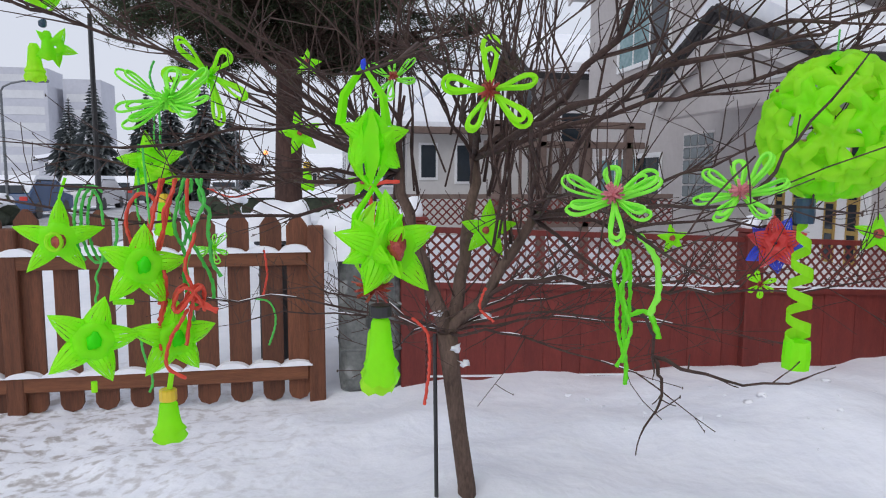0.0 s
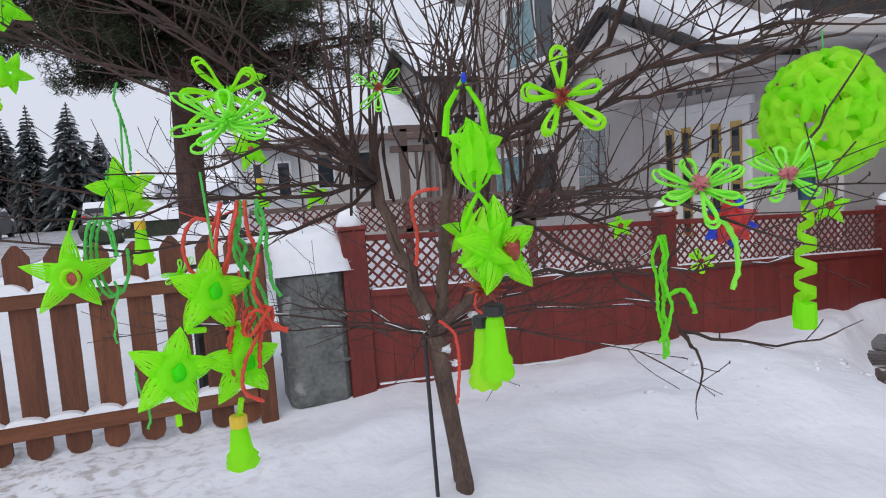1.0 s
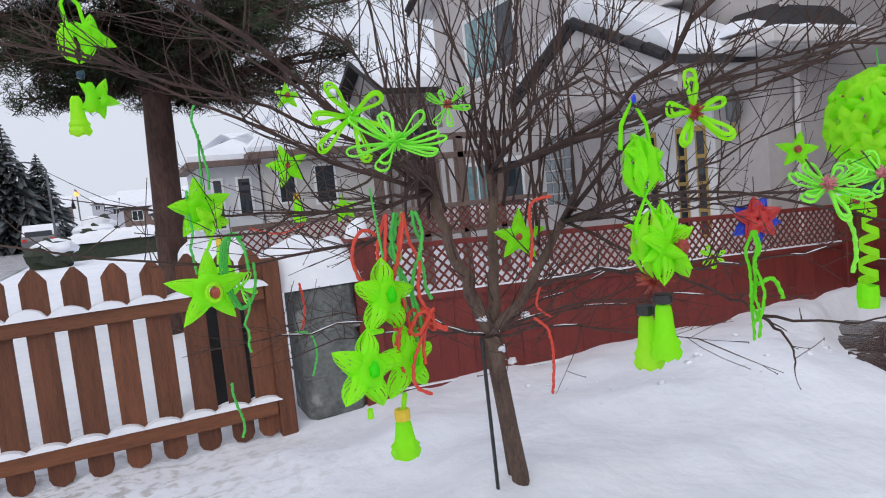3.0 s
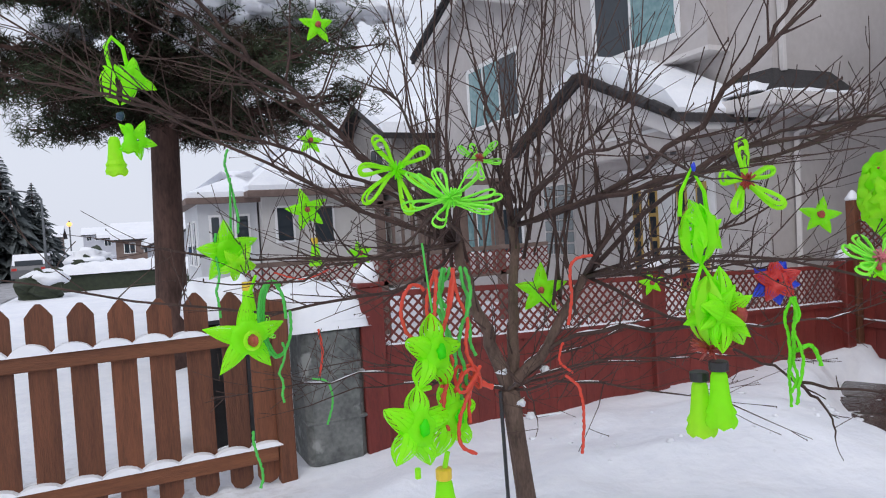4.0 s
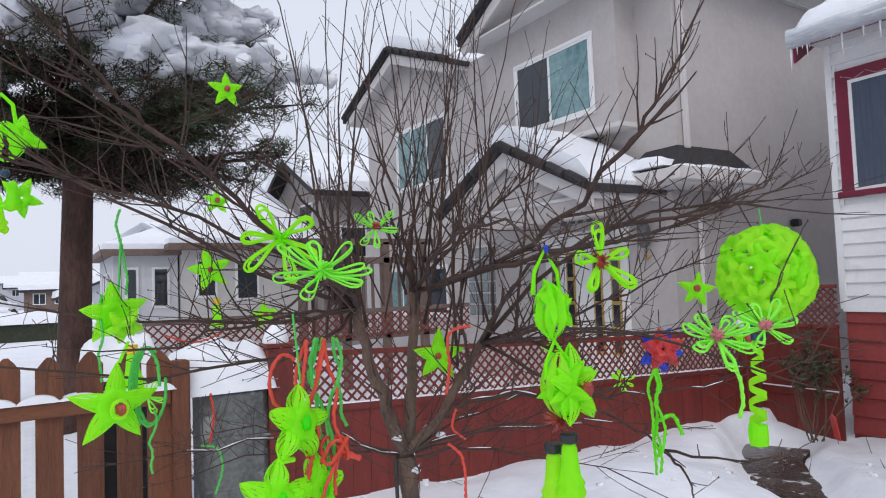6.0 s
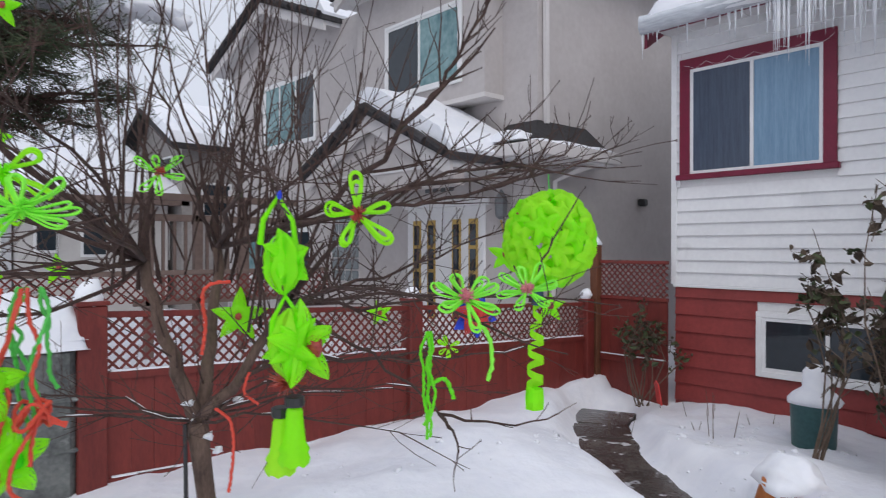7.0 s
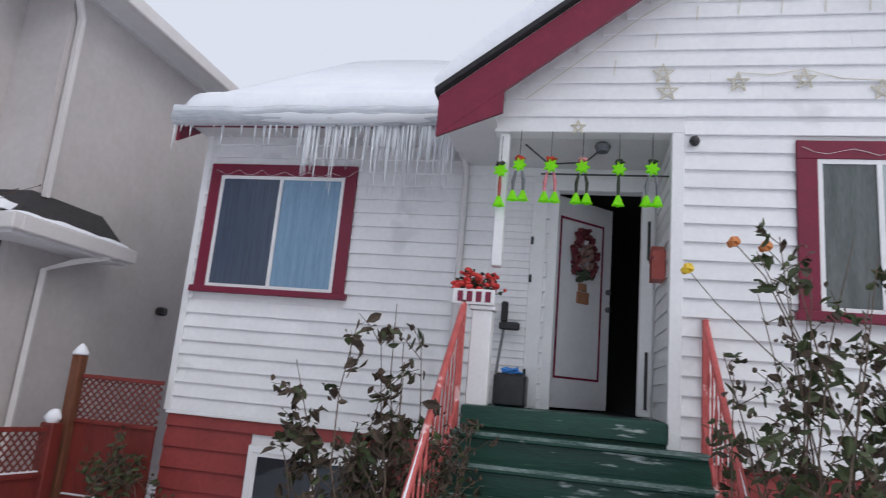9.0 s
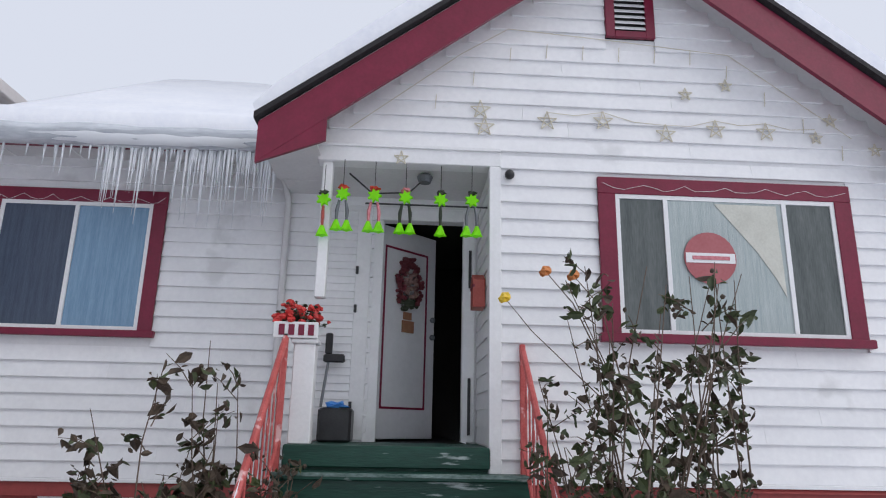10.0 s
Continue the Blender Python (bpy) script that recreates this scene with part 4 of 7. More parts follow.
# ---- front steps and rails ----
stairs = thing("front_steps", "dark green painted wooden steps with frosted, worn edges", "steps", (4.6, -0.3, -0.2))
part("landing", Geo().box(5.42, DX, -0.86, 0.63, 1.40, 1.55, 0.008), GREEN_STEP, stairs)
part("landing_front", Geo().box(5.46, 5.5, -0.86, 0.62, 1.0, 1.40), GREEN_STEP, stairs)
NOSE = [(5.20 - 0.215 * i, 1.375 - 0.195 * i) for i in range(8)]
for x, z in NOSE:
    part("tread", Geo().box(x, x + 0.27, -1.12, 0.66, z - 0.045, z, 0.008), GREEN_STEP, stairs)
    g = Geo()
    n = 22
    for k in range(n + 1):
        y = -1.115 + 1.77 * k / n
        w = 0.022 + 0.02 * noise.noise(Vector((x * 9, y * 3, 0)))
        g.v += [(x - 0.003, y, z - 0.02), (x - 0.003, y, z + 0.004), (x + w, y, z + 0.004), (x + w, y, z - 0.02)]
    g.f = [(k * 4 + q, k * 4 + (q + 1) % 4, k * 4 + 4 + (q + 1) % 4, k * 4 + 4 + q) for k in range(n) for q in range(4)] + [(3, 2, 1, 0), (n * 4, n * 4 + 1, n * 4 + 2, n * 4 + 3)]
    part("worn_edge", g, WORN_STEP, stairs, "frosted, worn step edge")
    part("riser", Geo().box(x + 0.035, x + 0.055, -1.10, 0.64, z - 0.24, z - 0.045), GREEN_STEP, stairs)
for y in (0.66, -1.16):
    part("stringer", Geo().prism([(5.45, 1.30), (5.45, 0.9), (3.55, -0.3), (3.55, -0.12)], "y", y, y + 0.04), RED_SIDING, stairs)


def hand_rail(y, x_top, z_top, label):
    rail = thing("stair_rail", label, "railing", (3.75, y, 0.0), "stair rails")
    x_bot, z_bot = 3.72, z_top - (x_top - 3.72) * 0.905
    part("top_rail", Geo().tube([(x_top, y, z_top), (x_bot, y, z_bot)], 0.024, 8), RAIL_RED, rail)
    part("bottom_rail", Geo().tube([(x_top, y, z_top - 0.72), (x_bot, y, z_bot - 0.72)], 0.014, 6), RAIL_RED, rail)
    part("newel", Geo().box(x_bot - 0.026, x_bot + 0.026, y - 0.026, y + 0.026, -0.2, z_bot + 0.03, 0.01), RAIL_RED, rail)
    part("newel", Geo().box(x_top - 0.02, x_top + 0.02, y - 0.02, y + 0.02, z_top - 1.0, z_top + 0.03, 0.005), RAIL_RED, rail)
    for i in range(1, 13):
        f = i / 13
        x, z = x_top + (x_bot - x_top) * f, z_top + (z_bot - z_top) * f
        part("baluster", Geo().tube([(x, y, z - 0.73), (x, y, z)], 0.008, 5), RAIL_RED, rail)
        if i % 2:
            loop = [(x + 0.035 * math.cos(a), y, z - 0.28 + 0.06 * math.sin(a)) for a in [k * math.pi / 5 for k in range(11)]]
            part("scroll", Geo().tube(loop, 0.006, 5), RAIL_RED, rail)
    n = Vector((x_bot - x_top, 0, z_bot - z_top)).normalized()
    part("rail_snow", Geo().tube([(x_top - 0.9, y, z_top - 0.79), (x_bot + 0.05, y, z_bot + 0.066)], [0.004, 0.014], 6), SNOW, rail, "melting snow on the rail")


hand_rail(0.67, 5.44, 2.31, "weathered red metal stair rail dusted with snow")
hand_rail(-1.09, 5.42, 2.27, "weathered red metal stair rail beside the rose bush")

# ---- porch things ----
stub = thing("porch_pillar", "low white porch pillar at the head of the steps", "pillar", (5.52, 0.48, 1.55))
part("shaft", Geo().box(5.46, 5.60, 0.45, 0.61, 1.55, 2.27, 0.008), WHITE_PAINT, stub)
part("cap", Geo().box(5.44, 5.62, 0.43, 0.63, 2.27, 2.305, 0.006), WHITE_PAINT, stub)
plate = thing("number_board", "small white board with four dark red marks on the pillar", "sign", (5.43, 0.5, 2.40))
part("board", Geo().box(5.42, 5.44, 0.435, 0.765, 2.305, 2.425, 0.004), WHITE_PAINT, plate)
for i in range(4):
    part("mark_bar", Geo().box(5.414, 5.419, 0.465 + i * 0.072, 0.508 + i * 0.072, 2.325, 2.405), CRIMSON, plate)
basket = thing("flower_basket", "red artificial flowers and dark greenery in a basket", "flowers", (5.55, 0.58, 2.300))
part("pot", Geo().lathe([(0.07, 0), (0.10, 0.10), (0.105, 0.11)], (5.55, 0.58, 2.300), 12), BLACK, basket)
g, g2 = Geo(), Geo()
for k in range(110):
    d = Vector((jitter(1), jitter(1), R.uniform(-0.1, 1))).normalized() * R.uniform(0.07, 0.2)
    c = Vector((5.55, 0.58, 2.430)) + Vector((d.x * 0.8, d.y * 1.1, d.z))
    if k % 2:
        g.blob(c, R.uniform(0.014, 0.04), 0.8, 0.4, k, 4, 6)
    else:
        g2.tube([(5.55, 0.58, 2.400), c], [0.002, 0.004], 3)
        g2.blob(c, R.uniform(0.01, 0.022), 0.5, 0.5, k, 3, 5)
part("flower", g, RED_PLAIN, basket)
part("greenery", g2, HEDGE, basket)
tub = thing("black_tub", "black plastic tub with a blue rag beside the door", "tub", (6.1, 0.28, 1.55))
part("body", Geo().box(5.98, 6.28, 0.2, 0.47, 1.55, 1.82, 0.02), BLACK, tub)
part("rag", Geo().blob((6.1, 0.33, 1.83), 0.08, 0.5, 0.5, 2), mat("blue_rag", (0.03, 0.18, 0.55), (0.08, 0.3, 0.7), 20, 0.7), tub)
shovel = thing("snow_brush", "long-handled brush leaning in the porch corner", "brush", (6.2, 0.4, 1.6))
part("handle", Geo().tube([(6.15, 0.47, 1.83), (6.25, 0.43, 2.30)], 0.012, 6), METAL, shovel)
part("head", Geo().box(6.2, 6.27, 0.30, 0.48, 2.20, 2.27, 0.012).box(6.21, 6.26, 0.41, 0.47, 2.27, 2.45, 0.01), BLACK, shovel)
box_ob = thing("mailbox", "small red mailbox on the porch side wall", "mailbox", (5.75, -0.94, 2.75))
part("body", Geo().prism([(5.66, 2.62), (5.86, 2.62), (5.86, 2.84), (5.76, 2.90), (5.66, 2.84)], "y", -0.838, -0.74), mat("mailbox_red", (0.32, 0.05, 0.035), (0.42, 0.09, 0.07), 10, 0.5), box_ob)
part("flap", Geo().box(5.65, 5.87, -0.752, -0.735, 2.78, 2.80), CRIMSON, box_ob)
for y, z0, z1 in ((0.24, 3.0, 3.07), (0.24, 2.65, 2.72), (0.24, 1.8, 1.88), (-0.78, 2.9, 3.25), (-0.78, 1.62, 2.1)):
    solid("wall_bracket", Geo().box(DX - 0.05, DX - 0.02, y - 0.01, y + 0.015, z0, z1, 0.003), BLACK, "narrow black iron bracket beside the door", "bracket", "door brackets")
lamp = thing("porch_lamp", "unlit porch lamp and cable under the porch ceiling", "lamp", (5.8, -0.25, 3.74))
part("cable", Geo().tube([(5.7, 0.3, 3.72), (5.7, 0.1, 3.55), (5.7, -0.2, 3.57), (5.7, -0.35, 3.72)], 0.008, 5), BLACK, lamp)
part("fitting", Geo().lathe([(0.05, -0.08), (0.07, -0.03), (0.04, 0.0)], (5.7, -0.33, 3.74), 10), METAL, lamp)
part("rod", Geo().tube([(5.6, 0.15, 3.43), (5.6, -0.9, 3.43)], 0.008, 5), BLACK, lamp)
# bottle figures hung under the porch beam
for i, (y, z, two, legs) in enumerate(((0.458, 3.43, 0, TINSEL), (0.312, 3.48, 1, METAL), (0.066, 3.475, 1, PINK), (-0.177, 3.47, 1, HEDGE), (-0.453, 3.46, 0, HEDGE), (-0.698, 3.465, 1, METAL))):
    fig = thing("bottle_doll", "hanging doll of neon bottle plastic with tinsel legs", "ornament", (5.40, y, z), "porch dolls")
    rays = [(y + (0.058 if k % 2 else 0.032) * math.cos(k * math.pi / 7), z - 0.05 + (0.058 if k % 2 else 0.032) * math.sin(k * math.pi / 7)) for k in range(14)]
    part("body", Geo().prism(rays, "x", 5.375, 5.415), NEON, fig)
    part("hook", Geo().tube([(5.40, y, z + 0.0), (5.40, y, z + 0.24)], 0.003, 5), BLACK, fig)
    part("frill", Geo().blob((5.41, y, z + 0.01), 0.035, 0.6, 0.5, i), RED_BEAD if i in (1, 2) else (PINK if i == 3 else HEDGE), fig)
    for dy in ((-0.04, 0.04) if two else (0,)):
        part("leg", Geo().tube([(5.40, y + dy * 0.6, z - 0.1), (5.40, y + dy, z - 0.18), (5.40, y + dy, z - 0.27)], [0.010, 0.015, 0.010], 6), legs, fig, "sparkling tinsel leg")
        part("shoe", Geo().lathe([(0.042, -0.34), (0.03, -0.30), (0.014, -0.26)], (5.40, y + dy, z), 10, 0.25), NEON, fig)

# ---- bushes and pots beside the steps ----
def leaf(g, c, size):
    d, e = Vector((jitter(1), jitter(1), jitter(1))).normalized(), Vector((jitter(1), jitter(1), jitter(0.6))).normalized()
    e = (e - d * e.dot(d)).normalized()
    n = d.cross(e)
    s = size
    g.add([tuple(c + v) for v in (-d * s, e * s * 0.45 - d * s * 0.45 + n * s * 0.18, e * s * 0.5 + d * s * 0.2 + n * s * 0.2, d * s - n * s * 0.15, -e * s * 0.5 + d * s * 0.2 + n * s * 0.2, -e * s * 0.45 - d * s * 0.45 + n * s * 0.18)],
          [(0, 1, 2, 3), (0, 3, 4, 5)])


def rose_bush(at, spread_x, spread_y, height, stems, leaves, label, low=0.45, green=0.6, big=1.0):
    bush = thing("rose_bush", label, "bush", at)
    gs, gl, gb, gh = Geo(), Geo(), Geo(), Geo()
    for s in range(stems):
        b = Vector(at) + Vector((jitter(spread_x * 0.4), jitter(spread_y * 0.4), 0))
        tip = Vector(at) + Vector((jitter(spread_x), jitter(spread_y), height * R.uniform(0.55, 1.0)))
        mid = (b + tip) / 2 + Vector((jitter(0.22), jitter(0.24), 0.12))
        pts = [b + (mid - b) * t * 2 if t < 0.5 else mid + (tip - mid) * (t - 0.5) * 2 for t in (0, 0.25, 0.5, 0.75, 1)]
        pts = [p + Vector((jitter(0.035), jitter(0.035), 0)) if 0 < i < 4 else p for i, p in enumerate(pts)]
        gs.tube(pts, [0.008, 0.007, 0.006, 0.004, 0.0025], 5)
        for k in range(5):
            t = R.uniform(0.35, 1)
            p = b + (mid - b) * t * 2 if t < 0.5 else mid + (tip - mid) * (t - 0.5) * 2
            q = p + Vector((jitter(0.22), jitter(0.22), R.uniform(0.02, 0.2)))
            gs.tube([p, (p + q) / 2 + Vector((0, 0, 0.02)), q], [0.004, 0.003, 0.002], 4)
            if R.random() < 0.4:
                gh.blob(q, 0.014, 1.1, 0.1, k, 4, 6)
            for _ in range(leaves):
                t2 = R.uniform(0.2, 1)
                c = p + (q - p) * t2 + Vector((jitter(0.05), jitter(0.05), jitter(0.05)))
                if c.z < at[2] + low * height * R.uniform(0.5, 1.0):
                    continue
                leaf(gl if R.random() < green else gb, c, big * R.choice((0.02, 0.028, 0.036, 0.05)))
    part("stem", gs, STEM, bush, kind="stuff")
    part("leaves", gl, LEAF, bush, "dull green leaves", kind="stuff")
    part("dry_leaves", gb, LEAF_BROWN, bush, "frost-browned leaves", kind="stuff")
    part("rose_hip", gh, LEAF_BROWN, bush, kind="stuff")
    return bush


rose_bush((4.6, 0.92, 0.0), 0.3, 0.24, 2.25, 12, 9, "tall bare rose bush with frost-browned leaves by the red wall", 0.35, 0.3, 1.2)
rose_bush((4.6, 1.6, 0.0), 0.16, 0.13, 2.05, 6, 11, "thin rose bush standing in the snow", 0.6, 0.25, 1.15)
rose_bush((4.75, 0.85, -0.05), 0.3, 0.42, 1.45, 46, 6, "low tangle of frosted rose stems", 0.1, 0.3, 0.8)
bush_r = rose_bush((4.2, -1.55, 0.1), 0.38, 0.62, 2.55, 34, 8, "leafy rose bush with faded leaves beside the steps", 0.5, 0.62, 1.05)
rose_bush((5.9, 3.75, -0.1), 0.18, 0.15, 1.15, 9, 6, "small evergreen shrub at the house corner", 0.1)
petal = mat("orange_petal", (0.5, 0.16, 0.04), (0.65, 0.25, 0.08), 20, 0.6)
for y, z in ((-1.05, 2.62), (-1.22, 2.60), (-0.80, 2.45)):
    part("bloom_stem", Geo().tube([(4.2, -1.5, 1.7), (4.3, y - 0.15, z - 0.2), (4.35, y, z)], [0.006, 0.004, 0.003], 4), STEM, bush_r)
    part("bloom", Geo().blob((4.35, y, z), 0.035, 0.8, 0.4, 3), YELLOW if y > -1 else petal, bush_r, "late orange bloom")
pail = thing("compost_bin", "dark teal plastic compost bin heaped with snow", "bin", (5.4, 1.87, -0.05))
part("body", Geo().lathe([(0.155, 0), (0.165, 0.03), (0.18, 0.40), (0.19, 0.41), (0.19, 0.43)], (5.4, 1.87, -0.06), 16), TEAL, pail, smooth=True)
part("snow_heap", Geo().lathe([(0.20, 0.40), (0.21, 0.43), (0.17, 0.48), (0.10, 0.53), (0.095, 0.66), (0.05, 0.72)], (5.4, 1.86, -0.06), 14, 0.08, 3), SNOW, pail, smooth=True)
pot = thing("terracotta_pot", "tilted orange terracotta pot half buried in snow", "pot", (3.72, 1.5, 0.0))
g = Geo().lathe([(0.08, -0.2), (0.125, 0.02), (0.14, 0.03), (0.14, 0.07), (0.12, 0.07)], (0, 0, 0), 18)
tilt = pose(3.70, 1.50, 0.09, 22, 18, 0)
g.v = [tuple(tilt @ Vector(p)) for p in g.v]
part("body", g, TERRACOTTA, pot, smooth=True)
part("snow_heap", Geo().blob((3.76, 1.45, 0.19), 0.19, 0.72, 0.25, 4, 10, 16), SNOW, pot, smooth=True)
solid("snow_bank", Geo().blob((3.56, 1.36, -0.06), 0.2, 0.5, 0.3, 8, 9, 14), SNOW, "low bank of snow before the clay pot", "snow", smooth=True)
solid("snow_shovel_blade", Geo().prism([(0, 0), (0.09, 0.02), (0.085, 0.22), (0.045, 0.26), (0.0, 0.22)], "z", 0, 0.012), RED_PLAIN, "small red plastic tool standing by the wall", "tool").matrix_basis = pose(5.75, 3.45, -0.02, 80, 0, 60)
g = Geo()
for k in range(14):
    x, y = R.uniform(4.9, 6.1), R.uniform(2.3, 3.6)
    g.tube([(x, y, ground_z(x, y) - 0.02), (x + jitter(0.05), y + jitter(0.05), ground_z(x, y) + R.uniform(0.05, 0.3))], [0.004, 0.002], 4)
clods = Geo()
for k in range(120):
    t = R.random()
    x, y = 3.4 + 2.4 * t + jitter(0.6), 2.35 - 0.2 * t + jitter(0.75)
    if k % 3 == 0:
        x, y = R.uniform(1.6, 4.2), R.uniform(2.6, 4.1)
    rad = R.choice((0.008, 0.012, 0.018, 0.028))
    clods.blob((x, y, ground_z(x, y) + rad * 0.1), rad, 0.55, 0.5, k, 5, 7)
solid("snow_clods", clods, SNOW, "crumbs and clods of shovelled snow", "snow", kind="stuff", smooth=True)
solid("dead_stalks", g, STEM, "dry stalks poking out of the snow", "stalks", kind="stuff")

# ---- grey stucco neighbour house ----
NB, NW, NG, NY = 5.55, 5.9, 5.75, 5.25  # bay front, upper wall, ground floor wall, side wall
nb = thing("stucco_house", "two-storey grey stucco house with dark roof edges and snow", "house", (6.0, 8.0, -0.2))
part("wall", Geo().box(NW, 14.0, NY, 14.0, 2.6, 5.62), STUCCO, nb)
part("ground_wall", Geo().box(NG, 14.0, NY + 0.004, 14.0, -0.3, 2.9), STUCCO, nb)
bay = part("bay", Geo().box(NB, NW, 5.84, 8.7, 3.60, 5.62), STUCCO, nb, "projecting stucco bay")
part("bay_trim", Geo().box(NB - 0.015, NW, 5.82, 8.72, 3.58, 3.64), STUCCO_TRIM, bay)
window(nb, NB - 0.004, 6.243, 7.935, 3.845, 4.96, WHITE_PAINT, 0.05, [(1, GLASS_REFLECTED), (0.9, GLASS_DARK)], sill=False)
window(nb, NW - 0.004, 10.51, 12.555, 3.608, 4.935, WHITE_PAINT, 0.05, [(1.1, GLASS_DARK), (1, GLASS_REFLECTED), (1, GLASS_REFLECTED)], sill=False)
window(nb, NG - 0.004, 10.4, 13.1, 1.0, 2.0, WHITE_PAINT, 0.05, [(1, GLASS_DARK), (1, GLASS_REFLECTED), (1, GLASS_REFLECTED)], sill=False)
gb_win = part("glass_block_window", Geo().box(NG - 0.01, NG + 0.03, 8.9, 9.75, 1.05, 2.27), STUCCO_TRIM, nb)
for i in range(4):
    for j in range(6):
        part("glass_block", Geo().box(NG - 0.03, NG - 0.011, 8.92 + i * 0.205, 8.92 + i * 0.205 + 0.175, 1.07 + j * 0.198, 1.07 + j * 0.198 + 0.168, 0.008), GLASS_BLOCK, gb_win)
ndoor = part("entry_door", Geo().box(NG - 0.03, NG + 0.02, 6.0, 7.62, -0.1, 2.2, 0.01), WHITE_PAINT, nb, "white double door with slim bevelled lights")
part("door_head", Geo().box(NG - 0.06, NG, 5.92, 7.7, 2.2, 2.3, 0.01), WHITE_PAINT, ndoor)
for y in (6.12, 6.45, 6.98, 7.3):
    part("door_light", Geo().box(NG - 0.045, NG - 0.03, y, y + 0.17, 0.6, 2.02), BRASS, ndoor, "brass-framed door light")
    for k in range(4):
        part("pane", Geo().box(NG - 0.05, NG - 0.045, y + 0.03, y + 0.14, 0.64 + k * 0.34, 0.93 + k * 0.34), GLASS_DARK, ndoor)
lan = thing("wall_lantern", "black and brass wall lantern beside the entry door", "lantern", (NG, 5.62, 2.1))
part("cage", Geo().lathe([(0.03, -0.16), (0.075, -0.12), (0.085, 0.08), (0.05, 0.16), (0.01, 0.22)], (NG - 0.12, 5.62, 2.15), 6), METAL, lan)
part("arm", Geo().tube([(NG, 5.62, 1.9), (NG - 0.08, 5.62, 1.84), (NG - 0.12, 5.62, 1.98)], 0.014, 6), BRASS, lan)
side_lamp = solid("side_lamp", Geo().box(8.2, 8.32, NY - 0.12, NY, 2.25, 2.36, 0.02), BLACK, "small black lamp on the side wall", "lamp")
nplate = thing("neighbour_number", "dark house number marks over the entry door", "sign", (NG, 6.9, 2.5))
for i in range(4):
    part("mark_bar", Geo().box(NG - 0.02, NG - 0.004, 6.62 + i * 0.17, 6.72 + i * 0.17, 2.42, 2.62, 0.004), METAL, nplate)


def gable_roof(parent, x0, x1, yc, half, z_apex, slope, snow=0.26, tile=True):
    for sgn in (1, -1):
        ye, ze = yc + sgn * half, z_apex - slope * half
        part("barge_board", Geo().prism([(yc, z_apex - 0.24), (ye, ze - 0.2), (ye, ze - 0.03), (yc, z_apex - 0.03)], "x", x0, x0 + 0.05), STUCCO_TRIM, parent)
        part("roof_deck", Geo().prism([(yc, z_apex - 0.10), (ye, ze - 0.10), (ye, ze - 0.02), (yc, z_apex - 0.02)], "x", x0 + 0.05, x1), SOFFIT, parent)
        part("roof", Geo().prism([(yc, z_apex - 0.02), (ye + sgn * 0.05, ze - 0.03), (ye + sgn * 0.05, ze + 0.06), (yc, z_apex + 0.08)], "x", x0 - 0.06, x1), SHINGLE, parent)
        n = int(half / 0.3)
        for k in range(n):
            f = (k + 0.5) / n
            y, z = yc + sgn * half * f, z_apex - slope * half * f
            part("roof_tile", Geo().tube([(x0 - 0.075, y - 0.13 * sgn, z + 0.09 + 0.13 * slope), (x0 - 0.075, y + 0.14 * sgn, z + 0.06 - 0.14 * slope)], [0.05, 0.062], 7), SHINGLE, parent)
        part("roof_snow", Geo().prism([(yc, z_apex + 0.081), (ye, ze + 0.061), (ye + sgn * 0.02, ze + 0.13), (ye - sgn * 0.18, ze + 0.14 + snow), (yc + sgn * 0.2, z_apex + 0.05 + snow), (yc, z_apex + 0.1 + snow)], "x", x0 + 0.0, x1), SNOW, parent, "deep roof snow")


gable_roof(nb, 5.2, 13.0, 7.0, 1.85, 6.5, 0.5)
part("bay_gable", Geo().prism([(5.2, 5.6), (8.8, 5.6), (7.0, 6.4)], "x", NB + 0.01, NB + 0.1), STUCCO, nb)
part("bay_soffit", Geo().box(5.22, NB, 5.0, 9.0, 5.52, 5.55), SOFFIT, nb)
gable_roof(nb, 5.55, 9.0, 12.09, 2.37, 6.53, 0.40)
part("left_gable", Geo().prism([(9.8, 5.6), (14.35, 5.6), (12.09, 6.5)], "x", NW - 0.005, NW + 0.1), STUCCO, nb)
part("side_soffit", Geo().box(NW - 0.3, 13.0, 4.85, NY, 5.50, 5.54), SOFFIT, nb)
part("side_gutter", Geo().box(NW - 0.3, 13.0, 4.77, 4.86, 5.48, 5.64, 0.012), STUCCO_TRIM, nb)
gable_roof(nb, 4.52, NG, 6.98, 1.6, 3.40, 0.47, 0.24)
part("porch_gable", Geo().prism([(5.4, 2.62), (8.56, 2.62), (6.98, 3.30)], "x", 4.62, 4.72), STUCCO, nb)
part("porch_soffit", Geo().box(4.6, NG, 5.42, 8.56, 2.58, 2.62), SOFFIT, nb)
part("porch_beam", Geo().box(4.62, 4.8, 5.42, 8.54, 2.35, 2.64, 0.01), STUCCO, nb)
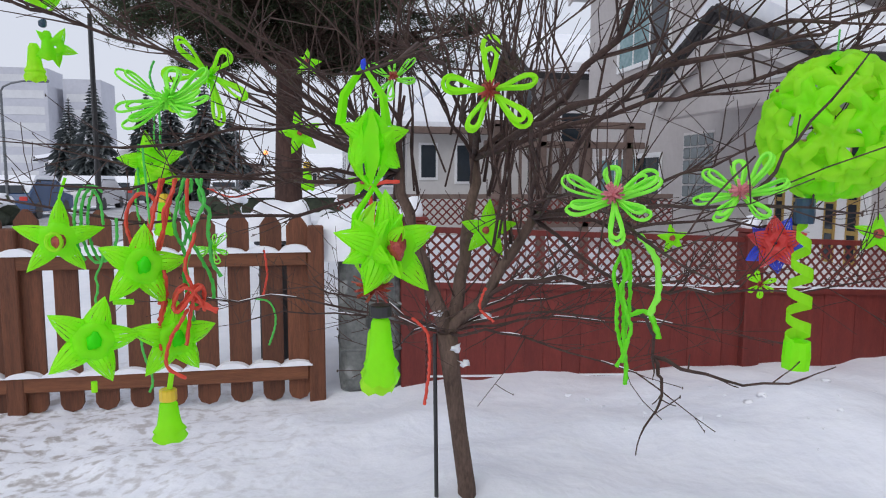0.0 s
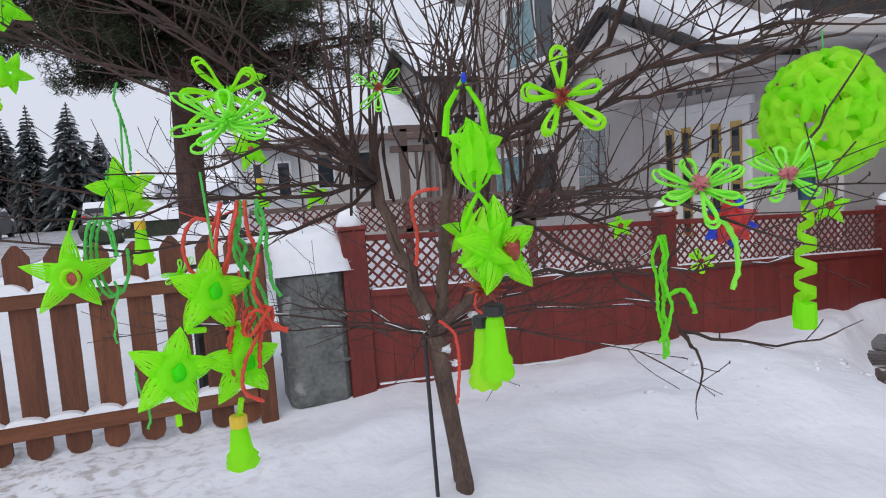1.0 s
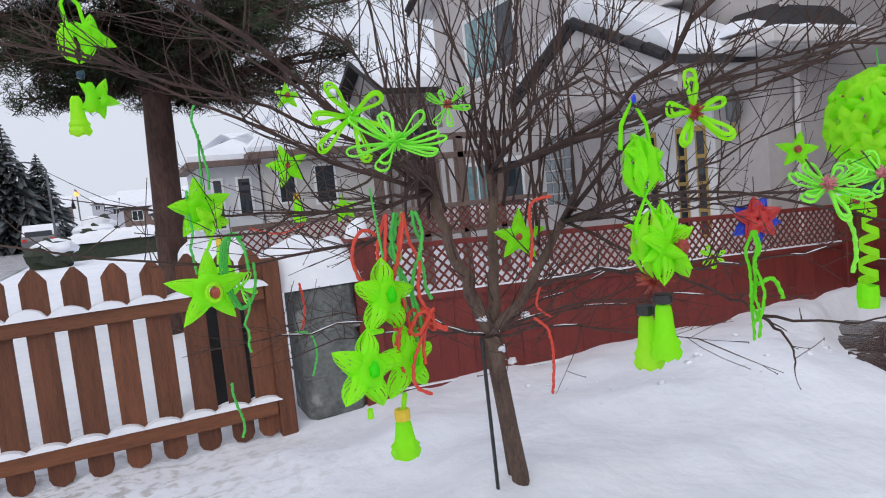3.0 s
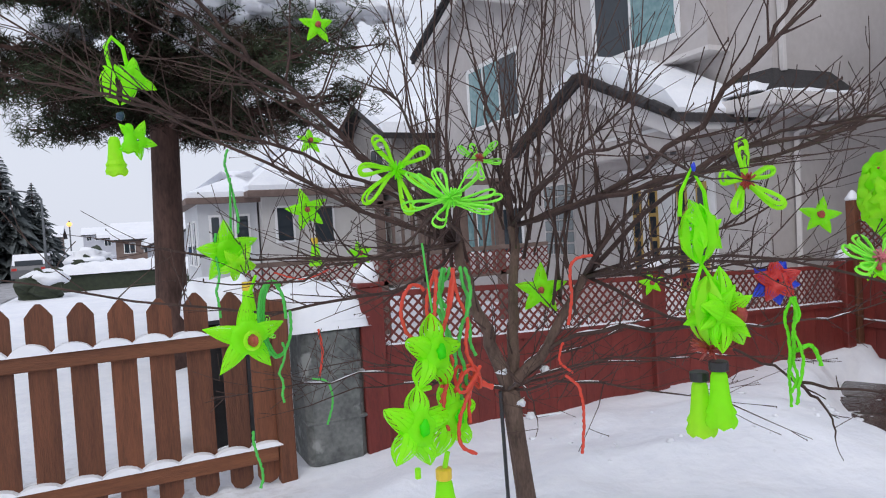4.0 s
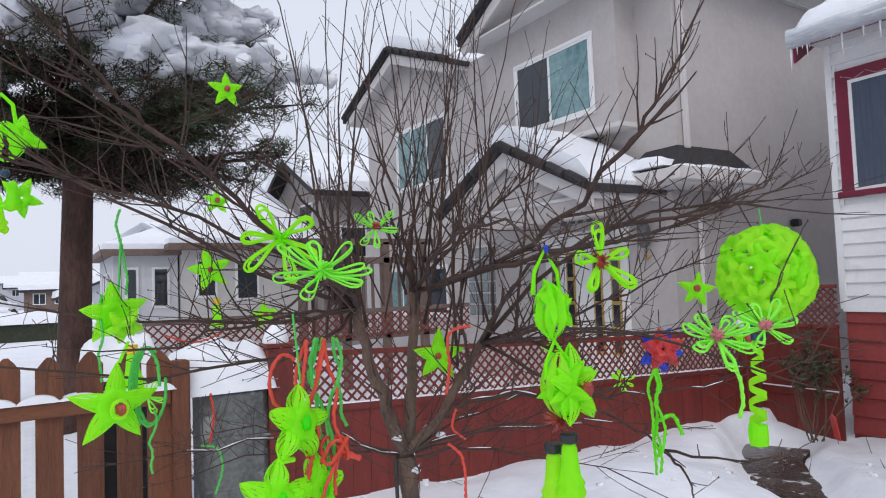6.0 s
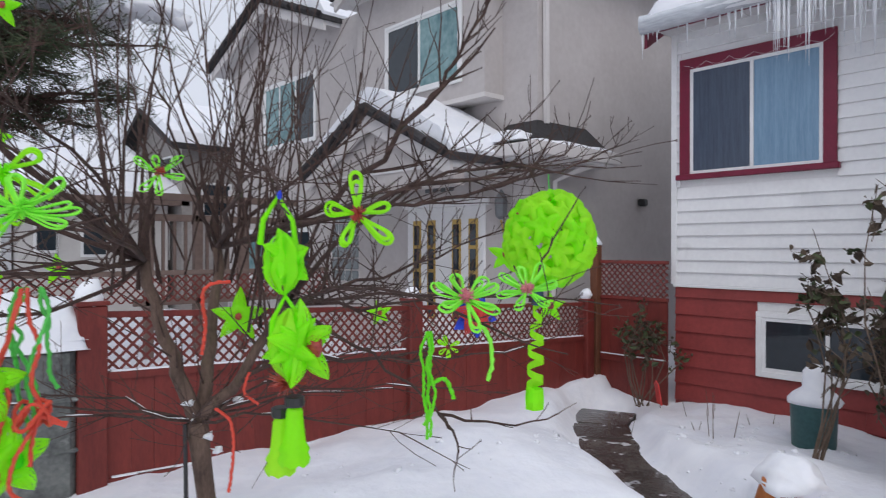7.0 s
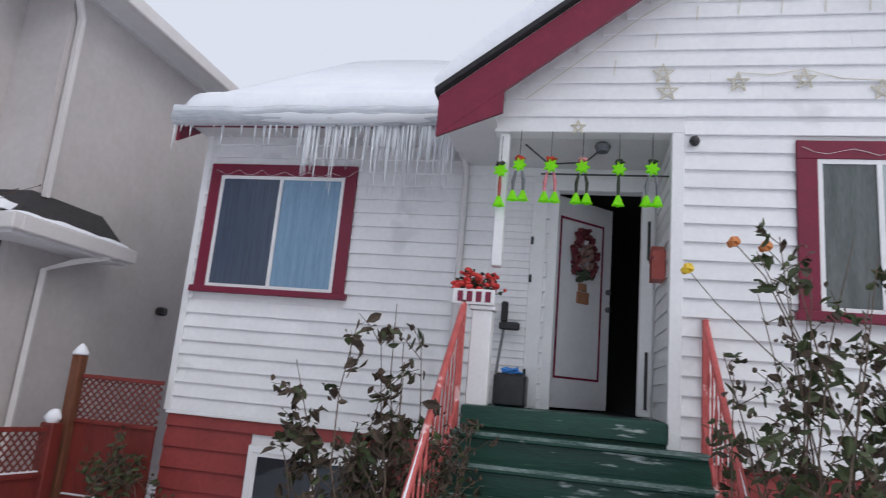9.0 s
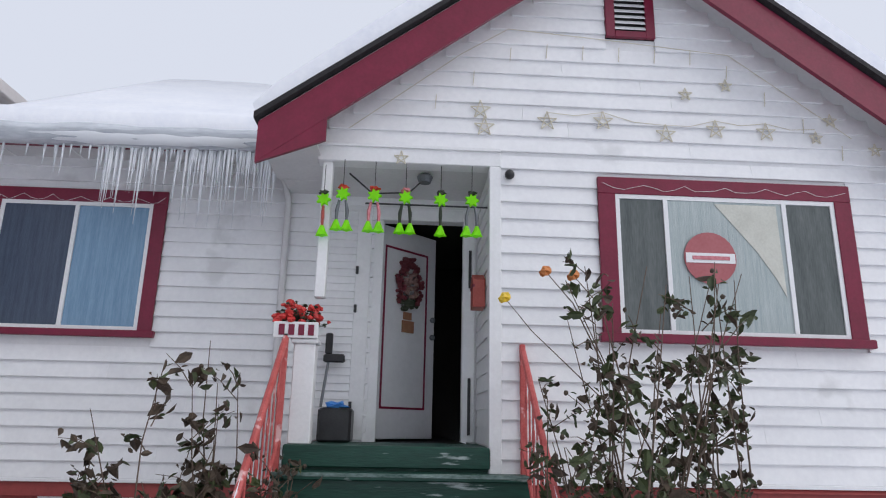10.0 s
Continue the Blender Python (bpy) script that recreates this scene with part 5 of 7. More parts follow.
# low hip roof that wraps the corner
part("hip_roof", Geo().add([(5.35, 4.83, 2.84), (6.93, 4.83, 2.84), (6.93, NY, 3.24), (NW, NY, 3.24), (NW, 5.75, 3.24), (5.35, 5.75, 2.84), (5.35, 4.83, 2.68), (6.93, 4.83, 2.68), (5.35, 5.75, 2.68), (6.93, NY, 2.68)],
                           [(0, 1, 2, 3), (0, 3, 4, 5), (6, 7, 1, 0), (8, 6, 0, 5), (7, 9, 2, 1)]), SHINGLE, nb)
snow_cap("hip_snow", 5.3, 5.75, 5.0, 5.6, 2.91, 0.12, nb, "patch of snow on the eave", seed=4)
part("hip_gutter", Geo().box(5.25, 5.36, 4.74, 5.6, 2.71, 2.86, 0.012), STUCCO_TRIM, nb)
part("hip_gutter", Geo().box(5.36, 6.98, 4.74, 4.84, 2.71, 2.86, 0.012), STUCCO_TRIM, nb)
part("hip_soffit", Geo().box(5.34, 6.95, 4.82, NY + 0.2, 2.68, 2.71).box(5.34, NG, NY + 0.2, 5.7, 2.68, 2.71), SOFFIT, nb)
snow_cap("hip_snow", 5.28, 6.9, 4.76, 4.93, 2.865, 0.045, nb, "thin snow along the eave", seed=8, nx=20)
for pts in ([(NW - 0.1, 5.15, 5.46), (NW + 0.1, 5.2, 5.2), (NW + 0.12, 5.2, 3.2)], [(6.6, 4.8, 2.71), (6.35, 5.0, 2.6), (6.2, 5.2, 2.48), (6.15, 5.2, 0.0)], [(NW - 0.05, 8.9, 5.5), (NW - 0.05, 8.9, 3.3)]):
    part("downspout", Geo().tube(pts, 0.04, 4), STUCCO_TRIM, nb)
nlat = thing("neighbour_fence", "brown lattice fence in the neighbour's yard", "fence", (2.4, 7.5, 0))
part("rail", Geo().box(0.2, 4.7, 8.18, 8.24, 1.28, 1.34, 0.006), BROWN_WALL, nlat)
lattice(nlat, (0.2, 8.2), (4.7, 8.2), 0.95, 1.28, lambda x: 0.0, 0.11, 0.02)
arbor = thing("garden_arbor", "dark timber arbour between the houses", "arbour", (3.4, 9.6, 0))
for x in (2.6, 3.3, 4.0, 4.7):
    part("post", Geo().box(x - 0.06, x + 0.06, 9.5, 9.62, -0.1, 2.35, 0.008), BROWN_WALL, arbor)
for z in (2.3, 2.0, 0.8):
    part("beam", Geo().box(2.4, 4.95, 9.5, 9.6, z, z + 0.1, 0.006), BROWN_WALL, arbor)
for i in range(14):
    part("baluster", Geo().box(2.62 + i * 0.16, 2.66 + i * 0.16, 9.53, 9.57, 0.9, 2.0), BROWN_WALL, arbor)


# ---- houses further along the street ----
def simple_house(x0, x1, y0, y1, z_eave, z_ridge, wall_mat, label, wins=(), along="x", snow=0.3, base=-0.2, edge=None):
    edge = edge or SHINGLE
    h = thing("house", label, "house", ((x0 + x1) / 2, (y0 + y1) / 2, base))
    part("wall", Geo().box(x0, x1, y0, y1, base, z_eave), wall_mat, h)
    if along == "x":
        ym = (y0 + y1) / 2
        part("gable", Geo().prism([(y0, z_eave), (y1, z_eave), (ym, z_ridge)], "x", x0 + 0.01, x1 - 0.01), wall_mat, h)
        part("roof", Geo().prism([(y0 - 0.4, z_eave - 0.15), (ym, z_ridge), (y1 + 0.4, z_eave - 0.15), (y1 + 0.4, z_eave), (ym, z_ridge + 0.15), (y0 - 0.4, z_eave)], "x", x0 - 0.4, x1 + 0.4), edge, h)
        part("roof_snow", Geo().prism([(y0 - 0.38, z_eave + 0.005), (ym, z_ridge + 0.155), (y1 + 0.38, z_eave + 0.005), (y1 + 0.3, z_eave + snow), (ym, z_ridge + 0.15 + snow), (y0 - 0.3, z_eave + snow)], "x", x0 - 0.38, x1 + 0.38), SNOW, h)
    else:
        xm = (x0 + x1) / 2
        part("gable", Geo().prism([(x0, z_eave), (x1, z_eave), (xm, z_ridge)], "y", y0 + 0.01, y1 - 0.01), wall_mat, h)
        part("roof", Geo().prism([(x0 - 0.4, z_eave - 0.15), (xm, z_ridge), (x1 + 0.4, z_eave - 0.15), (x1 + 0.4, z_eave), (xm, z_ridge + 0.15), (x0 - 0.4, z_eave)], "y", y0 - 0.4, y1 + 0.4), edge, h)
        part("roof_snow", Geo().prism([(x0 - 0.38, z_eave + 0.005), (xm, z_ridge + 0.155), (x1 + 0.38, z_eave + 0.005), (x1 + 0.3, z_eave + snow), (xm, z_ridge + 0.15 + snow), (x0 - 0.3, z_eave + snow)], "y", y0 - 0.38, y1 + 0.38), SNOW, h)
    for face, a, b, z0, z1 in wins:
        if face == "s":
            w = part("window", Geo().box(a, b, y0 - 0.04, y0, z0, z1), WHITE_PAINT, h)
            n = max(1, round((b - a) / 0.6))
            for i in range(n):
                part("pane", Geo().box(a + 0.06 + (b - a - 0.06) * i / n, a + (b - a - 0.06) * (i + 1) / n, y0 - 0.055, y0 - 0.042, z0 + 0.06, z1 - 0.06), GLASS_DARK, w)
        else:
            w = part("window", Geo().box(x0 - 0.04, x0, a, b, z0, z1), WHITE_PAINT, h)
            n = max(1, round((b - a) / 0.6))
            for i in range(n):
                part("pane", Geo().box(x0 - 0.055, x0 - 0.042, a + 0.06 + (b - a - 0.06) * i / n, a + (b - a - 0.06) * (i + 1) / n, z0 + 0.06, z1 - 0.06), GLASS_DARK, w)
    return h


def hip_house(x0, x1, y0, y1, z_eave, z_ridge, wall_mat, label, wins, snow=0.3, over=0.4):
    """A low house under a hipped, snow-laden roof."""
    h = thing("house", label, "house", ((x0 + x1) / 2, (y0 + y1) / 2, -0.2))
    part("wall", Geo().box(x0, x1, y0, y1, -0.2, z_eave), wall_mat, h)
    run = (y1 - y0) / 2 * 0.9

    def frustum(za, zb, grow):
        lo = [(x0 - over - grow, y0 - over - grow), (x1 + over + grow, y0 - over - grow), (x1 + over + grow, y1 + over + grow), (x0 - over - grow, y1 + over + grow)]
        ym = (y0 + y1) / 2
        hi = [(x0 + run, ym - 0.1), (x1 - min(run, (x1 - x0) * 0.4), ym - 0.1), (x1 - min(run, (x1 - x0) * 0.4), ym + 0.1), (x0 + run, ym + 0.1)]
        top = [(px, py, zb) for px, py in hi]
        return Geo().add([(px, py, za) for px, py in lo] + [(px, py, za + 0.14) for px, py in lo] + top,
                         [(3, 2, 1, 0), (8, 9, 10, 11)] + [(i, (i + 1) % 4, 4 + (i + 1) % 4, 4 + i) for i in range(4)] + [(4 + i, 4 + (i + 1) % 4, 8 + (i + 1) % 4, 8 + i) for i in range(4)])
    part("roof", frustum(z_eave - 0.04, z_ridge, 0.0), BROWN_WALL, h)
    part("roof_snow", frustum(z_eave + 0.102, z_ridge + snow, -0.03), SNOW, h, "deep roof snow")
    for face, a, b, z0, z1 in wins:
        box = (lambda p, q, r0, r1, d0, d1: Geo().box(p, q, y0 - d1, y0 - d0, r0, r1)) if face == "s" else (lambda p, q, r0, r1, d0, d1: Geo().box(x0 - d1, x0 - d0, p, q, r0, r1))
        w = part("window", box(a, b, z0, z1, 0.0, 0.04), WHITE_PAINT, h)
        n = max(1, round((b - a) / 0.5))
        for i in range(n):
            part("pane", box(a + 0.06 + (b - a - 0.06) * i / n, a + (b - a - 0.06) * (i + 1) / n, z0 + 0.06, z1 - 0.06, 0.042, 0.055), GLASS_DARK, w)


CREAM_WALL = mat("cream_wall", (0.50, 0.48, 0.46), (0.58, 0.56, 0.54), 1, 0.9, 0.2, 20)
hip_house(2.25, 5.5, 17.0, 22.0, 2.72, 4.7, CREAM_WALL, "pale cream bungalow under a wide snowy roof", [("s", 2.55, 3.05, 1.5, 2.45), ("s", 3.5, 4.1, 1.4, 2.45), ("w", 17.8, 18.8, 1.3, 2.4), ("w", 19.6, 20.6, 1.3, 2.4)])
hip_house(0.75, 2.2, 17.4, 21.0, 2.62, 3.35, FAR_WALL, "small grey porch with dark trim and snow on its roof", [("s", 1.0, 1.3, 1.0, 2.3), ("s", 1.6, 2.0, 1.3, 2.3), ("w", 17.8, 18.6, 1.0, 2.2), ("w", 19.0, 20.0, 1.0, 2.2)], 0.22, 0.28)
simple_house(5.7, 9.0, 16.6, 20.6, 4.2, 5.25, GREIGE_WALL, "greige timber gable house with snowy roof", [("w", 17.2, 18.2, 3.2, 4.0), ("w", 18.8, 19.8, 3.2, 4.0), ("w", 17.4, 19.6, 1.3, 2.4), ("s", 6.2, 7.0, 2.4, 3.3)])
for i, (x, y, w, h, m) in enumerate(((0.5, 42, 5, 1.6, HAZED_WALL), (-1.5, 62, 7, 2.3, BROWN_WALL), (3, 80, 9, 3, HAZED_WALL), (-4, 110, 9, 3.2, HAZED_WALL), (-16, 50, 8, 2.2, HAZED_WALL), (-22, 62, 9, 2.6, HAZED_WALL), (-30, 80, 12, 3.4, HAZED_WALL), (-18, 95, 10, 3.4, BROWN_WALL), (6, 130, 14, 5, HAZED_WALL), (-8, 150, 12, 4.6, HAZED_WALL))):
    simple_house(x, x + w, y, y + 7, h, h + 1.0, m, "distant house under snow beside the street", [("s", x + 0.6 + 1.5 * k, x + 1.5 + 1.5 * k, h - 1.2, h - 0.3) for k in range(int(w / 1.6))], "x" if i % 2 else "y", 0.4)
# pale walls and windows: the haze is in their colours
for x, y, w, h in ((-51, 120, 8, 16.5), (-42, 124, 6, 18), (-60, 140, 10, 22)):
    tw = thing("apartment_tower", "apartment tower with winter haze painted into its pale colours", "tower", (x, y, 0))
    part("wall", Geo().box(x, x + w, y, y + 8, 0, h), HAZED_WALL, tw)
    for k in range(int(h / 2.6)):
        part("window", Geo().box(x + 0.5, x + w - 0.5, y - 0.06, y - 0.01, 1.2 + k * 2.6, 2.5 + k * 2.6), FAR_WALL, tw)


def car(x, y, m, length=4.2):
    c = thing("parked_car", "parked car under a blanket of snow", "car", (x, y, 0.05), "parked cars")
    L = length
    body = [(-L / 2, 0.25), (L / 2, 0.25), (L / 2, 0.75), (L / 2 - 0.9, 0.88), (L * 0.16, 1.32), (-L * 0.28, 1.36), (-L / 2 + 0.1, 0.9), (-L / 2, 0.7)]
    part("body", Geo().prism([(y + a, b + 0.05) for a, b in body], "x", x - 0.85, x + 0.85), m, c)
    part("snow_cover", Geo().prism([(y + a, b + 0.05) for a, b in ((L / 2 - 0.1, 0.79), (L / 2 - 0.9, 0.9), (L * 0.15, 1.37), (-L * 0.28, 1.40), (-L / 2 + 0.15, 0.95), (-L * 0.3, 1.55), (L * 0.12, 1.52), (L / 2 - 0.8, 1.05), (L / 2 - 0.1, 0.9))], "x", x - 0.8, x + 0.8), SNOW, c)
    part("rear_window", Geo().box(x - 0.65, x + 0.65, y - L / 2 + 0.12, y - L / 2 + 0.2, 0.98, 1.25), GLASS_DARK, c)
    for sx in (-1, 1):
        part("tail_light", Geo().box(x + sx * 0.68 - 0.12, x + sx * 0.68 + 0.12, y - L / 2 - 0.02, y - L / 2 + 0.03, 0.72, 0.86), RED_PLAIN, c)
        for sy in (-1, 1):
            part("wheel", Geo().prism([(y + sy * L * 0.31 + 0.3 * math.cos(a), 0.35 + 0.3 * math.sin(a)) for a in [k * math.pi / 6 for k in range(12)]], "x", x + sx * 0.72 - 0.1, x + sx * 0.72 + 0.14), BLACK, c)


for x, y, k in ((-10.6, 27, 0), (-10.2, 33, 3), (-10.3, 39, 1), (-8.6, 47, 3), (-8.2, 53, 2), (-8.0, 60, 1), (-5.6, 44, 1), (-5.3, 51, 3), (-13.5, 30, 3), (-14.0, 36, 1), (-4.9, 70, 1), (-7, 76, 2), (-4.6, 84, 0)):
    car(x, y, CAR_PAINTS[k])
wall_ob = thing("garden_wall", "low dark hedge with a long cushion of snow", "hedge", (-0.5, 29, 0))
part("hedge", Geo().box(-3.2, 2.0, 29, 29.6, 0.0, 0.72, 0.08), HEDGE, wall_ob)
snow_cap("snow_cap", -3.4, 2.1, 28.8, 29.8, 0.7, 0.42, wall_ob, seed=9, nx=30)
for k, (x, y, r) in enumerate(((-3.5, 26.5, 0.8), (-9.8, 22, 0.8), (1.2, 24, 0.7), (0.7, 13.2, 0.5), (0.2, 14.5, 0.6), (-2.6, 40, 1.2))):
    shrub = thing("snowy_shrub", "round dark shrub bent under snow", "shrub", (x, y, 0))
    part("foliage", Geo().blob((x, y, r * 0.55), r * 0.95, 0.75, 0.3, k, 9, 14), HEDGE, shrub)
    part("snow_cap", Geo().blob((x, y, r * 0.95), r * 0.92, 0.42, 0.3, k + 9, 9, 14), SNOW, shrub, smooth=True)


def street_lamp(x, y, h, arm, m, label, r=0.06):
    p = thing("street_lamp", label, "street lamp", (x, y, 0))
    part("pole", Geo().tube([(x, y, 0), (x, y, h * 0.5), (x, y, h)], [r, r * 0.85, r * 0.7], 8), m, p)
    if arm:
        pts = [(x, y, h)] + [(x + arm * (1 - math.cos(a)), y, h + abs(arm) * 0.35 * math.sin(a)) for a in (0.4, 0.8, 1.2, 1.57)]
        part("arm", Geo().tube(pts, r * 0.6, 6), m, p)
        part("lamp_head", Geo().box(min(pts[-1][0], pts[-1][0] + arm * 0.35), max(pts[-1][0], pts[-1][0] + arm * 0.35), y - 0.12, y + 0.12, pts[-1][2] - 0.06, pts[-1][2] + 0.05, 0.02), m, p)


street_lamp(-3.66, 12.0, 4.2, 0, BLACK, "black metal lamp post beyond the picket fence", 0.055)
street_lamp(-10.45, 25, 4.4, 1.1, METAL, "curved grey street lamp by the road", 0.06)
street_lamp(-4.6, 40, 4.4, -1.3, METAL, "curved grey street lamp far down the road", 0.07)
sig = thing("traffic_light", "small lit amber traffic light far down the street", "traffic light", (-6.2, 85, 0))
part("pole", Geo().tube([(-6.2, 85, 0), (-6.2, 85, 5)], 0.08, 6), METAL, sig)
amber = mat("amber_lens", (0.9, 0.3, 0.05), (0.9, 0.3, 0.05), 3, 0.4)
amber.node_tree.nodes["Principled BSDF"].inputs["Emission Color"].default_value = (1, 0.3, 0.1, 1)
amber.node_tree.nodes["Principled BSDF"].inputs["Emission Strength"].default_value = 2.0
part("lens", Geo().blob((-6.2, 84.8, 4.6), 0.28, 1, 0), amber, sig)


# ---- conifers ----
def conifer(x, y, h, r, seed):
    rr = random.Random(seed)
    t = thing("conifer", "tall dark conifer dusted with snow across the street", "tree", (x, y, 0), "street conifers")
    part("trunk", Geo().tube([(x, y, 0), (x, y, h)], [0.18, 0.03], 6), PINE_BARK, t)
    g, gs = Geo(), Geo()
    for i in range(34):
        f = i / 33
        z, rad = h * (0.08 + 0.9 * f), r * (1 - f) ** 0.85 + 0.12
        for k in range(int(14 + 16 * (1 - f))):
            a = rr.uniform(0, 6.28)
            ln = rad * rr.uniform(0.6, 1.15)
            d, s = Vector((math.cos(a), math.sin(a), 0)), Vector((-math.sin(a), math.cos(a), 0))
            o = Vector((x, y, z))
            tip = o + d * ln - Vector((0, 0, ln * rr.uniform(0.2, 0.45)))
            w = 0.17 * ln + 0.07
            m = o + d * ln * 0.55
            g.add([tuple(o), tuple(m + s * w), tuple(tip), tuple(m - s * w - Vector((0, 0, 0.1)))], [(0, 1, 2), (0, 2, 3)])
            if rr.random() < 0.14:
                u = Vector((0, 0, 0.09))
                gs.add([tuple(o + u), tuple(m + s * w * 0.7 + u), tuple(o + d * ln * 0.85 - Vector((0, 0, ln * 0.2)) + u), tuple(m - s * w * 0.7 + u)], [(0, 1, 2), (0, 2, 3)])
    part("crown", g, HAZED_NEEDLE, t, kind="stuff")
    part("snow", gs, SNOW, t, kind="stuff")


for i, (x, y, h, r) in enumerate(((-7.0, 45, 7.6, 2.6), (-5.6, 46, 5.8, 2.0), (-9.3, 46, 7.6, 1.9), (-11.2, 48, 7.4, 2.0), (-13.9, 46, 7.7, 2.0), (-15.6, 50, 6.4, 2.0), (-12.6, 52, 6.2, 2.0), (-20, 60, 8, 2.4))):
    conifer(x, y, h, r, i)

# ---- pine beyond the fence ----
pine = thing("pine_tree", "big old pine with reddish trunk and snow-laden boughs", "tree", (-0.4, 9.2, 0.0))
PX, PY = -0.36, 9.2
part("trunk", Geo().tube([(PX - 0.12, PY, -0.1), (PX - 0.08, PY, 0.6), (PX - 0.06, PY, 1.6), (PX - 0.02, PY, 3.0), (PX - 0.1, PY, 4.4), (PX, PY, 6.0), (PX, PY, 8.5)], [0.24, 0.20, 0.18, 0.17, 0.16, 0.12, 0.04], 14), PINE_BARK, pine, smooth=True)
gl, gn, gd, gsn = Geo(), Geo(), Geo(), Geo()
RP = random.Random(21)
BOUGHS = 120
for i in range(BOUGHS):
    a = RP.uniform(0, 6.283)
    f = i / BOUGHS
    z0 = 3.0 + 4.6 * f ** 1.3
    ln = (3.3 - 0.36 * (z0 - 3.0)) * RP.uniform(0.55, 1.05)
    d = Vector((math.cos(a), math.sin(a), 0))
    ln *= 0.85 if abs(d.x) > 0.4 else 1.0
    o = Vector((PX, PY, z0))
    sag = 0.75 * (1 - f)
    pts = [o + d * ln * t + Vector((0, 0, 0.62 * t - sag * 0.55 * t * t + 0.18 * d.x * t + RP.uniform(-0.06, 0.06))) for t in (0, 0.25, 0.5, 0.75, 1)]
    gl.tube(pts, [0.06, 0.045, 0.033, 0.022, 0.01], 5)
    for k in range(54):
        t = RP.uniform(0.15, 1.05)
        j = min(3, int(t * 4))
        p = pts[j] + (pts[j + 1] - pts[j]) * (t * 4 - j)
        q = p + Vector((RP.uniform(-1, 1), RP.uniform(-1, 1), RP.uniform(-0.5, 0.5))) * 0.38
        gl.tube([p, q], [0.011, 0.004], 3)
        tuft = gd if (RP.random() < 0.5 and z0 < 4.0 and t < 0.8) else gn
        for m in range(36):
            dv = Vector((RP.gauss(0, 1), RP.gauss(0, 1), RP.gauss(0, 0.8))).normalized()
            s = dv.orthogonal().normalized() * 0.008
            c0 = q + Vector((RP.uniform(-0.09, 0.09), RP.uniform(-0.09, 0.09), RP.uniform(-0.07, 0.07)))
            e = c0 + dv * RP.uniform(0.07, 0.15)
            tuft.add([tuple(c0 - s), tuple(c0 + s), tuple(e)], [(0, 1, 2)])
    if f > 0.12 and (d.x > -0.25 or z0 > (3.85 if d.y < 0.35 else 4.3)):
        # pads of snow lying along the upper boughs, with drooping lobes
        for k in range(16 if d.y < 0.3 else 6):
            t = RP.uniform(0.4, 1.08)
            j = min(3, int(t * 4))
            p = pts[j] + (pts[j + 1] - pts[j]) * (t * 4 - j)
            c0 = p + Vector((RP.uniform(-0.2, 0.2), RP.uniform(-0.2, 0.2), 0.31 + RP.uniform(-0.05, 0.10)))
            gsn.blob(c0, RP.uniform(0.16, 0.32), 0.42, 0.34, i * 9 + k, 10, 15)
            for m in range(3):
                gsn.blob(c0 + Vector((RP.uniform(-0.22, 0.22), RP.uniform(-0.22, 0.22), RP.uniform(-0.12, 0.02))), RP.uniform(0.05, 0.11), 0.75, 0.4, i + k + m, 7, 9)
part("limb", gl, PINE_BARK, pine, kind="stuff")
part("needles", gn, NEEDLE, pine, "dark green needle tufts", kind="stuff")
part("dry_needles", gd, NEEDLE_DRY, pine, "brown shaded needle tufts", kind="stuff")
part("bough_snow", gsn, SNOW, pine, "clumps of snow on the boughs", smooth=True, kind="stuff")

# ---- the decorated tree ----
tree = thing("bare_tree", "small bare fruit tree hung with bottle-plastic ornaments", "tree", (0.52, 2.39, 0.28))
FORK = Vector((0.44, 2.38, 0.95))
part("trunk", Geo().tube([(0.53, 2.39, 0.12), (0.525, 2.39, 0.32), (0.49, 2.38, 0.55), (0.46, 2.38, 0.78), tuple(FORK)], [0.044, 0.037, 0.034, 0.036, 0.042], 10), BARK, tree, smooth=True)
part("trunk", Geo().tube([(0.545, 2.46, 0.12), (0.51, 2.455, 0.5), (0.47, 2.44, 0.8), (0.45, 2.41, 0.98)], [0.026, 0.023, 0.022, 0.022], 8), BARK, tree, smooth=True)
solid("tree_stake", Geo().tube([(0.40, 2.36, 0.1), (0.39, 2.37, 0.95)], 0.008, 6), BLACK, "thin black stake tied beside the trunk", "stake")
RT = random.Random(11)
twigs, snowy = Geo(), Geo()
COUNT = [0]


def bezier(a, b, c, n):
    return [a * (1 - t) ** 2 + b * 2 * t * (1 - t) + c * t * t for t in [i / n for i in range(n + 1)]]


def sprout(p, d, ln, r, depth, rise=0.25):
    """A twig with side shoots."""
    pts, q, v = [p], p.copy(), d.normalized()
    n = max(3, int(ln / 0.085))
    for i in range(n):
        v = (v + Vector((RT.uniform(-0.2, 0.2), RT.uniform(-0.2, 0.2), RT.uniform(-0.12, 0.2) * rise * 3))).normalized()
        q = q + v * (ln / n)
        pts.append(q.copy())
    twigs.tube(pts, [max(0.0012, r * (1 - 0.75 * i / n)) for i in range(n + 1)], 5 if r > 0.004 else 4)
    COUNT[0] += 1
    if depth > 0:
        for i in range(1, n):
            if RT.random() < 0.55:
                w = Vector((RT.uniform(-1, 1), RT.uniform(-1, 1), RT.uniform(-0.4, 1.0)))
                sprout(pts[i], v * 0.7 + w * 0.8, ln * RT.uniform(0.25, 0.5), r * 0.55, depth - 1, rise)
    elif RT.random() < 0.5:
        twigs.blob(pts[-1], 0.002, 2.2, 0.1, 0, 3, 4)


